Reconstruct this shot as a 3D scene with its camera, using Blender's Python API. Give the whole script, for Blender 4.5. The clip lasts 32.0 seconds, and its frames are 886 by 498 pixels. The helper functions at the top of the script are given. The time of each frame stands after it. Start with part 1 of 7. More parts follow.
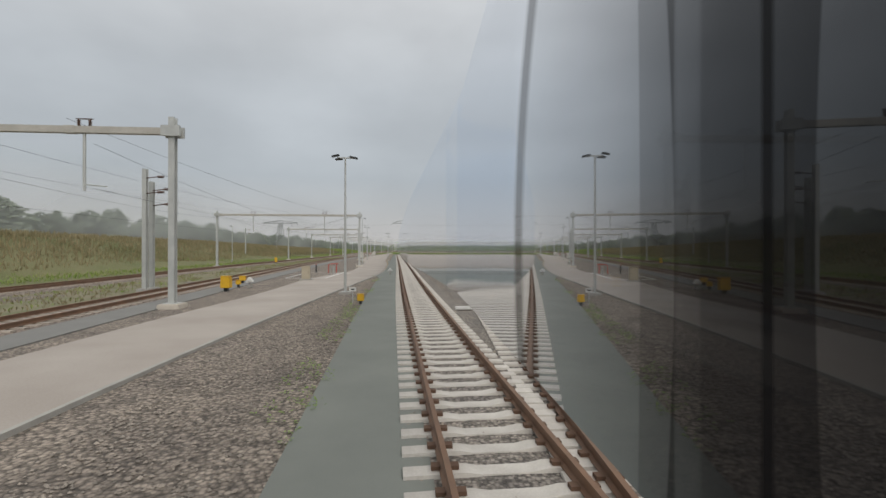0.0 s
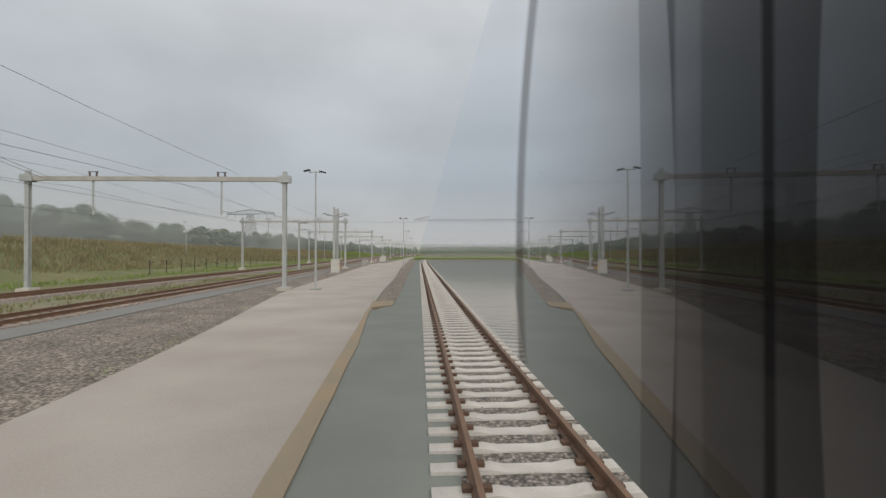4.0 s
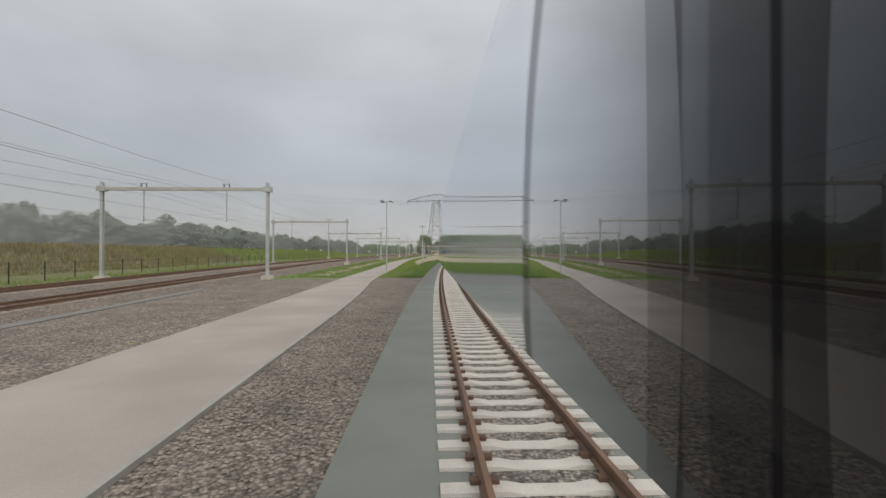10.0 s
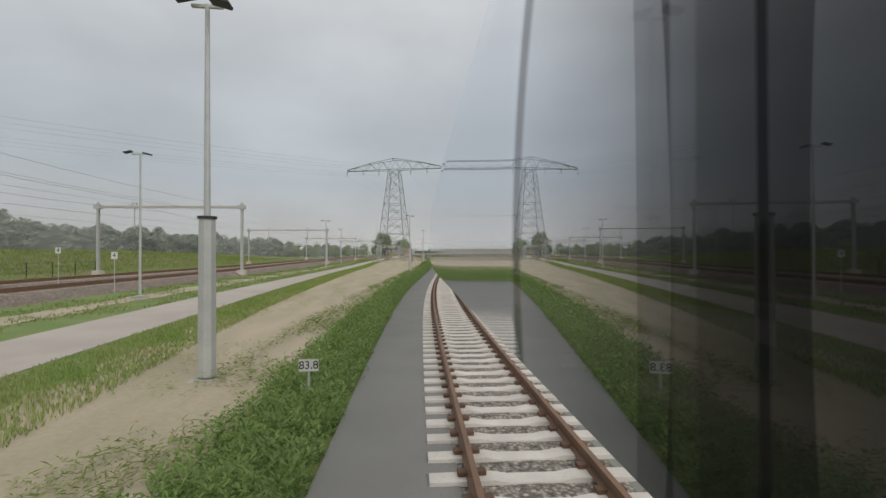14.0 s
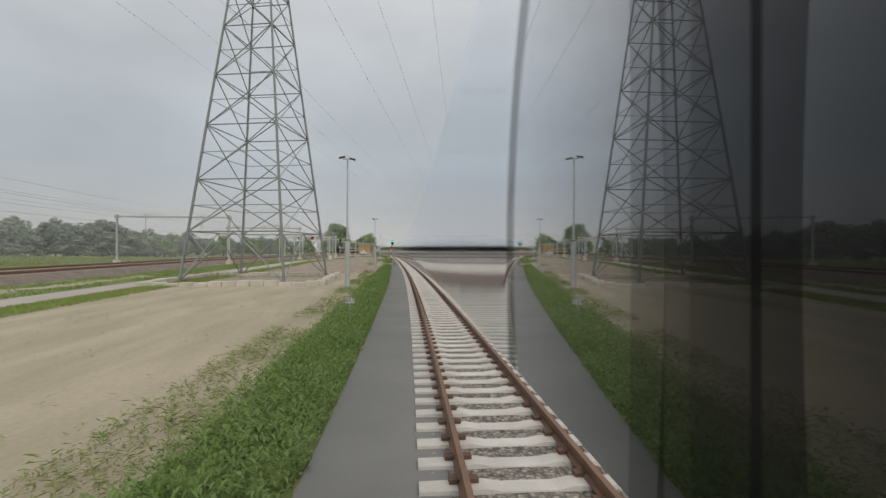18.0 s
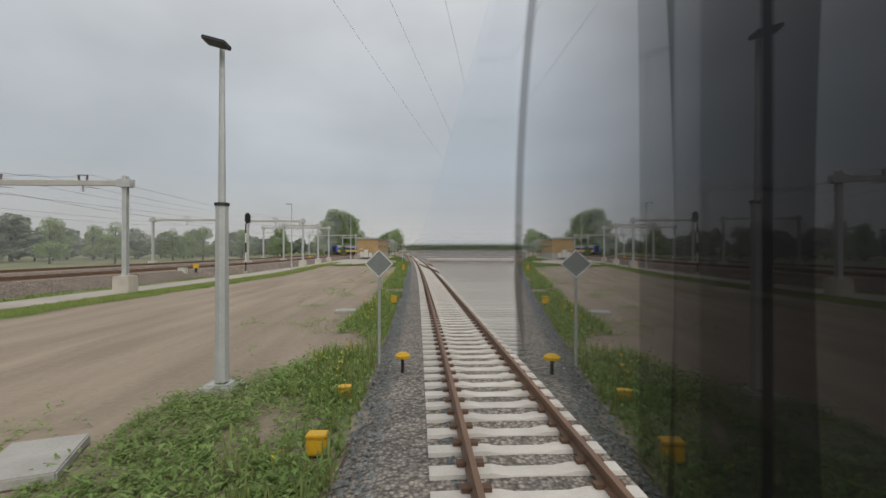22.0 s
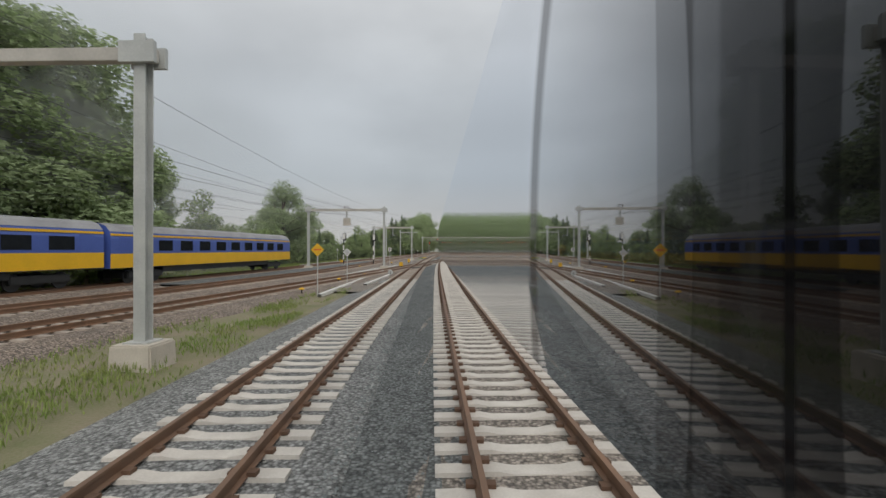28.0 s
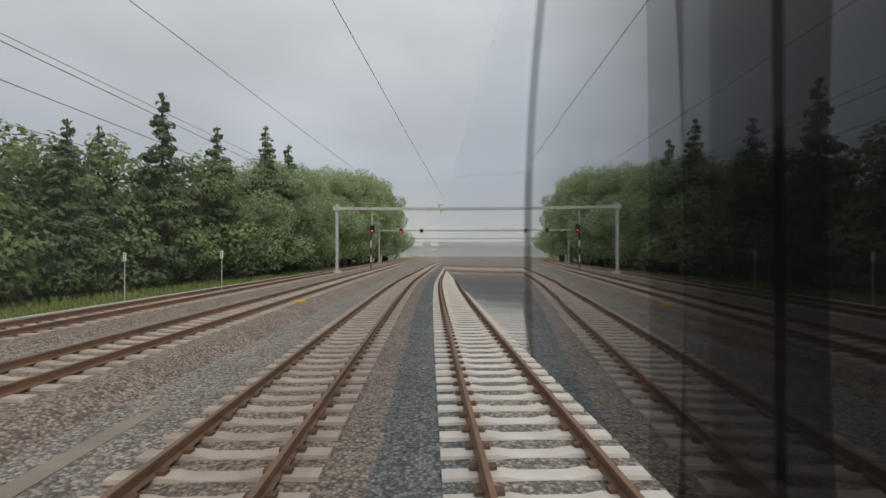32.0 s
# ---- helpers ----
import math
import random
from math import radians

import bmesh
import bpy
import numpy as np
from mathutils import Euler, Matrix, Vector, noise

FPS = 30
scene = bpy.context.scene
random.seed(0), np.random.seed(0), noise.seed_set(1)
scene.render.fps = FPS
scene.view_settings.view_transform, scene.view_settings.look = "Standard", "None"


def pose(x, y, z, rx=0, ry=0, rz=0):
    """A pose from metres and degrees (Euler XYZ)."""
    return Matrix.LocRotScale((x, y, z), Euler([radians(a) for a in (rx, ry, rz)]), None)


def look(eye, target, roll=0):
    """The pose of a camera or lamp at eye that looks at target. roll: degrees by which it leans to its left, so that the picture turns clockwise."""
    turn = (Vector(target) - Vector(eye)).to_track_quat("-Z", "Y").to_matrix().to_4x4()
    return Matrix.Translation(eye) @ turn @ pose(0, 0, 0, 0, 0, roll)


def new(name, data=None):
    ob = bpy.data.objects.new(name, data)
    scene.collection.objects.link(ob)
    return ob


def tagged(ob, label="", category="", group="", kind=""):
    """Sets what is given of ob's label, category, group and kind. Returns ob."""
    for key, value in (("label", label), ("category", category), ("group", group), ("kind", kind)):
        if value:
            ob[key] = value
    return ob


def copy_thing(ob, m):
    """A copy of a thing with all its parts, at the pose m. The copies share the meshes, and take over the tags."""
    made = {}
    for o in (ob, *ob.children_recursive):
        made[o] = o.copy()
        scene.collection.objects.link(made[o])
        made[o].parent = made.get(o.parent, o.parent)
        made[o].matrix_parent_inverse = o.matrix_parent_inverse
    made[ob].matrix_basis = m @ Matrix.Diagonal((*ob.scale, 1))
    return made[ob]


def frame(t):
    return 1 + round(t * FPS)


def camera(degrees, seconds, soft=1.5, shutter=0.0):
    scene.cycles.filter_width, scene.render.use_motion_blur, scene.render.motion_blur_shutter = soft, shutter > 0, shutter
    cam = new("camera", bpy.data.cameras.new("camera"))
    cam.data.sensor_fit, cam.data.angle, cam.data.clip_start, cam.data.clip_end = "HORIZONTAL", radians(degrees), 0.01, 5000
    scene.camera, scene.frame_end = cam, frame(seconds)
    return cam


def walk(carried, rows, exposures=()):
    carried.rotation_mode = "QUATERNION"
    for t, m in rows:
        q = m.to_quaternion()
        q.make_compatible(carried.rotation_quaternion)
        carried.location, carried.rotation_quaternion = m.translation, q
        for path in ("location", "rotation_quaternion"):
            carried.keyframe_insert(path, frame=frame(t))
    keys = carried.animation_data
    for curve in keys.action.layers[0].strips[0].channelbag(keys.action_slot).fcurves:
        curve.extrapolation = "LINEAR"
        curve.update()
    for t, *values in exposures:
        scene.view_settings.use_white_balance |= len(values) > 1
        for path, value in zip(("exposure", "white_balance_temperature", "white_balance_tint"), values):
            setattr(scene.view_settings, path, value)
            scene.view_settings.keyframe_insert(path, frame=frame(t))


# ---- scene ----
# ---- camera and its way: seconds, x, y, pitch, roll, yaw (to the left) ----
EYE = 2.67
PATH = [
    (0, 0.00, 0.00, 0.08, 0.04, -4.81), (0.5, -0.31, 11.26, 0.18, 0.08, -2.61), (1, -0.57, 22.55, 0.20, 0.10, -2.59), (1.5, -0.78, 33.86, 0.42, 0.07, -2.91), 
    (2, -0.97, 45.18, 0.43, 0.02, -2.82), (2.5, -1.14, 56.50, 0.44, -0.00, -3.04), (3, -1.32, 67.83, 0.46, -0.02, -2.02), (3.5, -1.51, 79.14, 0.53, -0.04, -1.56), 
    (4, -1.71, 90.43, 0.44, -0.01, -1.90), (4.5, -1.92, 101.69, 0.38, 0.02, -1.87), (5, -2.14, 112.91, 0.26, 0.07, -1.85), (5.5, -2.36, 124.09, -0.11, 0.15, -2.24), 
    (6, -2.58, 135.22, -0.03, 0.13, -2.19), (6.5, -2.79, 146.33, 0.10, 0.11, -2.27), (7, -3.01, 157.40, 0.07, 0.08, -2.38), (7.5, -3.22, 168.45, 0.02, 0.16, -2.47), 
    (8, -3.42, 179.48, -0.01, 0.20, -2.46), (8.5, -3.63, 190.54, 0.01, 0.21, -2.49), (9, -3.82, 201.66, 0.14, 0.14, -2.55), (9.5, -3.98, 212.84, 0.27, 0.02, -2.58), 
    (10, -4.04, 224.10, 0.28, -0.01, -2.36), (10.5, -3.97, 235.44, 0.30, -0.08, -2.86), (11, -3.76, 246.90, 0.23, -0.06, -3.38), (11.5, -3.42, 258.48, 0.05, 0.12, -4.13), 
    (12, -2.97, 270.19, 0.02, 0.15, -4.67), (12.5, -2.43, 282.02, 0.12, 0.12, -5.17), (13, -1.83, 293.95, 0.22, 0.06, -5.77), (13.5, -1.15, 305.98, 0.37, 0.02, -6.41), 
    (14, -0.40, 318.11, 0.49, -0.17, -7.10), (14.5, 0.42, 330.33, 0.48, -0.15, -7.93), (15, 1.28, 342.67, 0.43, -0.05, -7.05), (15.5, 2.18, 355.16, 0.39, 0.03, -7.12), 
    (16, 3.10, 367.82, 0.28, 0.13, -7.09), (16.5, 4.02, 380.66, -0.05, 0.31, -6.71), (17, 4.90, 393.69, -0.01, 0.33, -6.83), (17.5, 5.72, 406.91, 0.04, 0.28, -6.81), 
    (18, 6.45, 420.35, 0.15, 0.18, -6.83), (18.5, 7.05, 434.03, 0.25, 0.00, -6.49), (19, 7.52, 448.01, 0.33, -0.09, -5.55), (19.5, 7.87, 462.37, 0.34, -0.03, -4.78), 
    (20, 8.10, 477.18, 0.22, 0.07, -4.05), (20.5, 8.24, 492.48, 0.21, 0.12, -3.61), (21, 8.30, 508.26, -0.04, 0.30, -3.45), (21.5, 8.31, 524.49, 0.02, 0.27, -3.04), 
    (22, 8.28, 541.12, 0.08, 0.01, -2.91), (22.5, 8.21, 558.09, -0.03, 0.13, -3.07), (23, 8.08, 575.38, 0.09, 0.16, -2.92), (23.5, 7.86, 592.94, 0.16, 0.12, -2.79), 
    (24, 7.55, 610.73, 0.21, 0.02, -3.03), (24.5, 7.15, 628.73, 0.37, -0.00, -3.71), (25, 6.67, 646.88, 0.40, 0.01, -1.33), (25.5, 6.12, 665.20, 0.39, 0.02, -1.14), 
    (26, 5.51, 683.66, 0.32, 0.05, -0.96), (26.5, 4.83, 702.26, 0.08, 0.10, 2.72), (27, 4.10, 720.99, 0.05, 0.14, -0.10), (27.5, 3.27, 739.85, 0.24, -0.06, -2.31), 
    (28, 2.34, 758.82, 0.00, 0.05, 1.63), (28.5, 1.34, 777.92, 0.04, 0.07, 1.16), (29, 0.37, 797.14, 0.06, -0.01, -0.55), (29.5, -0.47, 816.46, 0.15, -0.07, -2.19), 
    (30, -1.15, 835.87, 0.07, 0.02, -2.24), (30.5, -1.68, 855.36, 0.12, 0.09, -2.24), (31, -2.08, 874.93, 0.19, 0.14, -2.18), (31.5, -2.37, 894.58, 0.37, -0.01, -2.09), 
    (32, -2.57, 914.30, 0.50, -0.04, -1.99),
]


def cam_pose(x, y, pitch, roll, yaw):
    p, w = radians(pitch), radians(yaw)
    eye = Vector((x, y, EYE))
    return look(eye, eye + Vector((-math.sin(w) * math.cos(p), math.cos(w) * math.cos(p), math.sin(p))), roll)


# ---- the bend: the plan before y = 345 is turned 3.8 degrees about that point ----
TURN, KNEE = 3.8, 345.0


def turn_at(y):
    """How far the plan is turned at y, in radians."""
    t = np.clip((KNEE + 24.0 - np.asarray(y, float)) / 48.0, 0, 1)
    return radians(TURN) * t * t * (3 - 2 * t)


_ys = np.arange(-3100.0, 400.0, 1.0)
_ax = np.cumsum(np.sin(turn_at(_ys))[::-1])[::-1]
_ay = 400.0 - np.cumsum(np.cos(turn_at(_ys))[::-1])[::-1]


def lay_xy(x, y):
    """Plan coordinates to world coordinates."""
    x, y = np.asarray(x, float), np.asarray(y, float)
    a = turn_at(y)
    bx, by = np.where(y < 399, np.interp(y, _ys, _ax), 0.0), np.where(y < 399, np.interp(y, _ys, _ay), y)
    return bx + 1.4 + (x - 1.4) * np.cos(a), by + (x - 1.4) * np.sin(a)


def lay(m):
    """A place in the plan to its place in the world."""
    x, y = lay_xy(m.translation.x, m.translation.y)
    a = float(turn_at(m.translation.y))
    q = Matrix.Rotation(a, 4, "Z") @ m
    q.translation = (float(x), float(y), m.translation.z)
    return q


def way(x, y, pitch, roll, yaw):
    p, q = lay_xy(x, y)
    return cam_pose(float(p), float(q), pitch, roll, yaw + math.degrees(float(turn_at(y))))


cam = camera(87.9, 32.0)
walk(cam, [(t, way(x, y, p, r, w)) for t, x, y, p, r, w in PATH], exposures=[(0, 0.0), (32, 0.0)])

# ---- world and light: a closed grey cloud cover over a low haze ----
world = bpy.data.worlds.new("overcast_sky")
scene.world = world
world.use_nodes = True
wn, wl = world.node_tree.nodes, world.node_tree.links
wn.clear()
w_out = wn.new("ShaderNodeOutputWorld")
w_bg = wn.new("ShaderNodeBackground")
w_sky = wn.new("ShaderNodeTexSky")
w_sky.sky_type, w_sky.sun_disc = "NISHITA", False
w_sky.sun_elevation, w_sky.sun_rotation = radians(48), radians(152)
w_sky.air_density, w_sky.dust_density = 1.0, 3.0
w_co = wn.new("ShaderNodeTexCoord")
w_map = wn.new("ShaderNodeMapping")
w_map.inputs["Scale"].default_value = (1.3, 1.3, 2.6)
w_no = wn.new("ShaderNodeTexNoise")
w_no.inputs["Scale"].default_value, w_no.inputs["Detail"].default_value = 1.5, 5.0
w_no.inputs["Roughness"].default_value = 0.5
w_cloud = wn.new("ShaderNodeMapRange")
for key, v in (("From Min", 0.28), ("From Max", 0.74), ("To Min", 0.82), ("To Max", 1.16)):
    w_cloud.inputs[key].default_value = v
w_sep = wn.new("ShaderNodeSeparateXYZ")
w_ramp = wn.new("ShaderNodeValToRGB")  # the cloud cover from the horizon up to the zenith
for e, (at, c) in zip([w_ramp.color_ramp.elements[0], *(w_ramp.color_ramp.elements.new(p) for p in (0.05, 0.15, 0.32, 0.5)), w_ramp.color_ramp.elements[-1]],
                      ((0.0, (0.55, 0.54, 0.535)), (0.05, (0.525, 0.527, 0.53)), (0.15, (0.432, 0.465, 0.492)), (0.32, (0.495, 0.525, 0.55)), (0.5, (0.655, 0.672, 0.685)), (1.0, (0.74, 0.75, 0.76)))):
    e.position, e.color = at, (*c, 1)
w_hmix = wn.new("ShaderNodeVectorMath")
w_hmix.operation = "SCALE"
w_mix = wn.new("ShaderNodeMix")
w_mix.data_type = "RGBA"
w_mix.inputs["Factor"].default_value = 0.93
w_dim = wn.new("ShaderNodeVectorMath")
w_dim.operation = "SCALE"
w_dim.inputs["Scale"].default_value = 0.12
for a, b in ((w_co.outputs["Generated"], w_map.inputs["Vector"]), (w_map.outputs["Vector"], w_no.inputs["Vector"]),
             (w_no.outputs["Fac"], w_cloud.inputs["Value"]), (w_co.outputs["Generated"], w_sep.inputs["Vector"]),
             (w_sep.outputs["Z"], w_ramp.inputs["Fac"]), (w_cloud.outputs["Result"], w_hmix.inputs["Scale"]),
             (w_ramp.outputs["Color"], w_hmix.inputs[0]), (w_sky.outputs["Color"], w_dim.inputs[0]),
             (w_dim.outputs["Vector"], w_mix.inputs["A"]), (w_hmix.outputs["Vector"], w_mix.inputs["B"]),
             (w_mix.outputs["Result"], w_bg.inputs["Color"]), (w_bg.outputs["Background"], w_out.inputs["Surface"])):
    wl.new(a, b)
w_bg.inputs["Strength"].default_value = 1.0
sun = new("sun", bpy.data.lights.new("sun", "SUN"))
sun.data.energy, sun.data.angle, sun.data.color = 1.5, radians(50), (1.0, 0.96, 0.90)
sun.matrix_world = look((45, -85, 105), (0, 0, 0))


# ---- materials ----
def mat(name, c1, c2=None, rough=0.8, metal=0.0, scale=3.0, fine=40.0, bump=0.15, dist=0.01, spread=0.5, stone=0.0, vary=0.0, thin=0.0, drag=1.0):
    """Two-scale noise between c1 and c2, fine bump; stone: cell size of loose stones; vary: random tint per object; drag: how far the large patches are drawn out along the line."""
    m = bpy.data.materials.new(name)
    m.use_nodes = True
    n, l = m.node_tree.nodes, m.node_tree.links
    b = n["Principled BSDF"]
    b.inputs["Roughness"].default_value, b.inputs["Metallic"].default_value = rough, metal
    c2 = c2 or tuple(v * 0.75 for v in c1)
    co = n.new("ShaderNodeTexCoord")
    big, small = n.new("ShaderNodeTexNoise"), n.new("ShaderNodeTexNoise")
    big.inputs["Scale"].default_value, big.inputs["Detail"].default_value = scale, 4.0
    small.inputs["Scale"].default_value, small.inputs["Detail"].default_value = fine, 3.0
    add = n.new("ShaderNodeMath")
    add.operation = "MULTIPLY_ADD"
    add.inputs[1].default_value = spread
    ramp = n.new("ShaderNodeMapRange")
    ramp.inputs["From Min"].default_value, ramp.inputs["From Max"].default_value = 0.35 + 0.35 * spread, 0.62 + 0.62 * spread
    mix = n.new("ShaderNodeMix")
    mix.data_type = "RGBA"
    mix.inputs["A"].default_value, mix.inputs["B"].default_value = (*c1, 1), (*c2, 1)
    if drag > 1:
        draw = n.new("ShaderNodeMapping")
        draw.inputs["Scale"].default_value, draw.inputs["Rotation"].default_value = (drag ** 0.5, 1 / drag, 1), (0, 0, radians(-4))
        l.new(co.outputs["Object"], draw.inputs["Vector"])
        l.new(draw.outputs["Vector"], big.inputs["Vector"])
    else:
        l.new(co.outputs["Object"], big.inputs["Vector"])
    l.new(co.outputs["Object"], small.inputs["Vector"])
    l.new(small.outputs["Fac"], add.inputs[0])
    l.new(big.outputs["Fac"], add.inputs[2])
    l.new(add.outputs[0], ramp.inputs["Value"])
    l.new(ramp.outputs["Result"], mix.inputs["Factor"])
    colour, height = mix.outputs["Result"], small.outputs["Fac"]
    if stone:
        vo = n.new("ShaderNodeTexVoronoi")
        vo.inputs["Scale"].default_value = 1 / stone
        l.new(co.outputs["Object"], vo.inputs["Vector"])
        sep = n.new("ShaderNodeSeparateColor")
        l.new(vo.outputs["Color"], sep.inputs["Color"])
        shade = n.new("ShaderNodeMapRange")
        shade.inputs["To Min"].default_value, shade.inputs["To Max"].default_value = 0.48, 1.52
        l.new(sep.outputs["Red"], shade.inputs["Value"])
        gap = n.new("ShaderNodeMapRange")
        gap.inputs["From Min"].default_value, gap.inputs["From Max"].default_value = 0.35, 0.75
        gap.inputs["To Min"].default_value, gap.inputs["To Max"].default_value = 1.0, 0.45
        l.new(vo.outputs["Distance"], gap.inputs["Value"])
        mu = n.new("ShaderNodeMath")
        mu.operation = "MULTIPLY"
        l.new(shade.outputs["Result"], mu.inputs[0])
        l.new(gap.outputs["Result"], mu.inputs[1])
        sc = n.new("ShaderNodeVectorMath")
        sc.operation = "SCALE"
        l.new(colour, sc.inputs[0])
        l.new(mu.outputs[0], sc.inputs["Scale"])
        colour, height = sc.outputs["Vector"], gap.outputs["Result"]
    if vary:
        info = n.new("ShaderNodeObjectInfo")
        geo = n.new("ShaderNodeNewGeometry")
        rnd = n.new("ShaderNodeMath")
        rnd.operation = "ADD"
        l.new(info.outputs["Random"], rnd.inputs[0])
        l.new(geo.outputs["Random Per Island"], rnd.inputs[1])
        rr = n.new("ShaderNodeMapRange")
        rr.inputs["From Max"].default_value = 2.0
        rr.inputs["To Min"].default_value, rr.inputs["To Max"].default_value = 1 - vary, 1 + vary
        l.new(rnd.outputs[0], rr.inputs["Value"])
        sv = n.new("ShaderNodeVectorMath")
        sv.operation = "SCALE"
        l.new(colour, sv.inputs[0])
        l.new(rr.outputs["Result"], sv.inputs["Scale"])
        colour = sv.outputs["Vector"]
    l.new(colour, b.inputs["Base Color"])
    if thin:
        tr, both = n.new("ShaderNodeBsdfTranslucent"), n.new("ShaderNodeMixShader")
        both.inputs["Fac"].default_value = thin
        l.new(colour, tr.inputs["Color"])
        l.new(b.outputs["BSDF"], both.inputs[1])
        l.new(tr.outputs["BSDF"], both.inputs[2])
        l.new(both.outputs["Shader"], n["Material Output"].inputs["Surface"])
    if bump:
        bm = n.new("ShaderNodeBump")
        bm.inputs["Strength"].default_value, bm.inputs["Distance"].default_value = bump, dist
        l.new(height, bm.inputs["Height"])
        l.new(bm.outputs["Normal"], b.inputs["Normal"])
    return m


def glow(name, colour, power):
    m = mat(name, colour, bump=0)
    b = m.node_tree.nodes["Principled BSDF"]
    b.inputs["Emission Color"].default_value, b.inputs["Emission Strength"].default_value = (*colour, 1), power
    return m


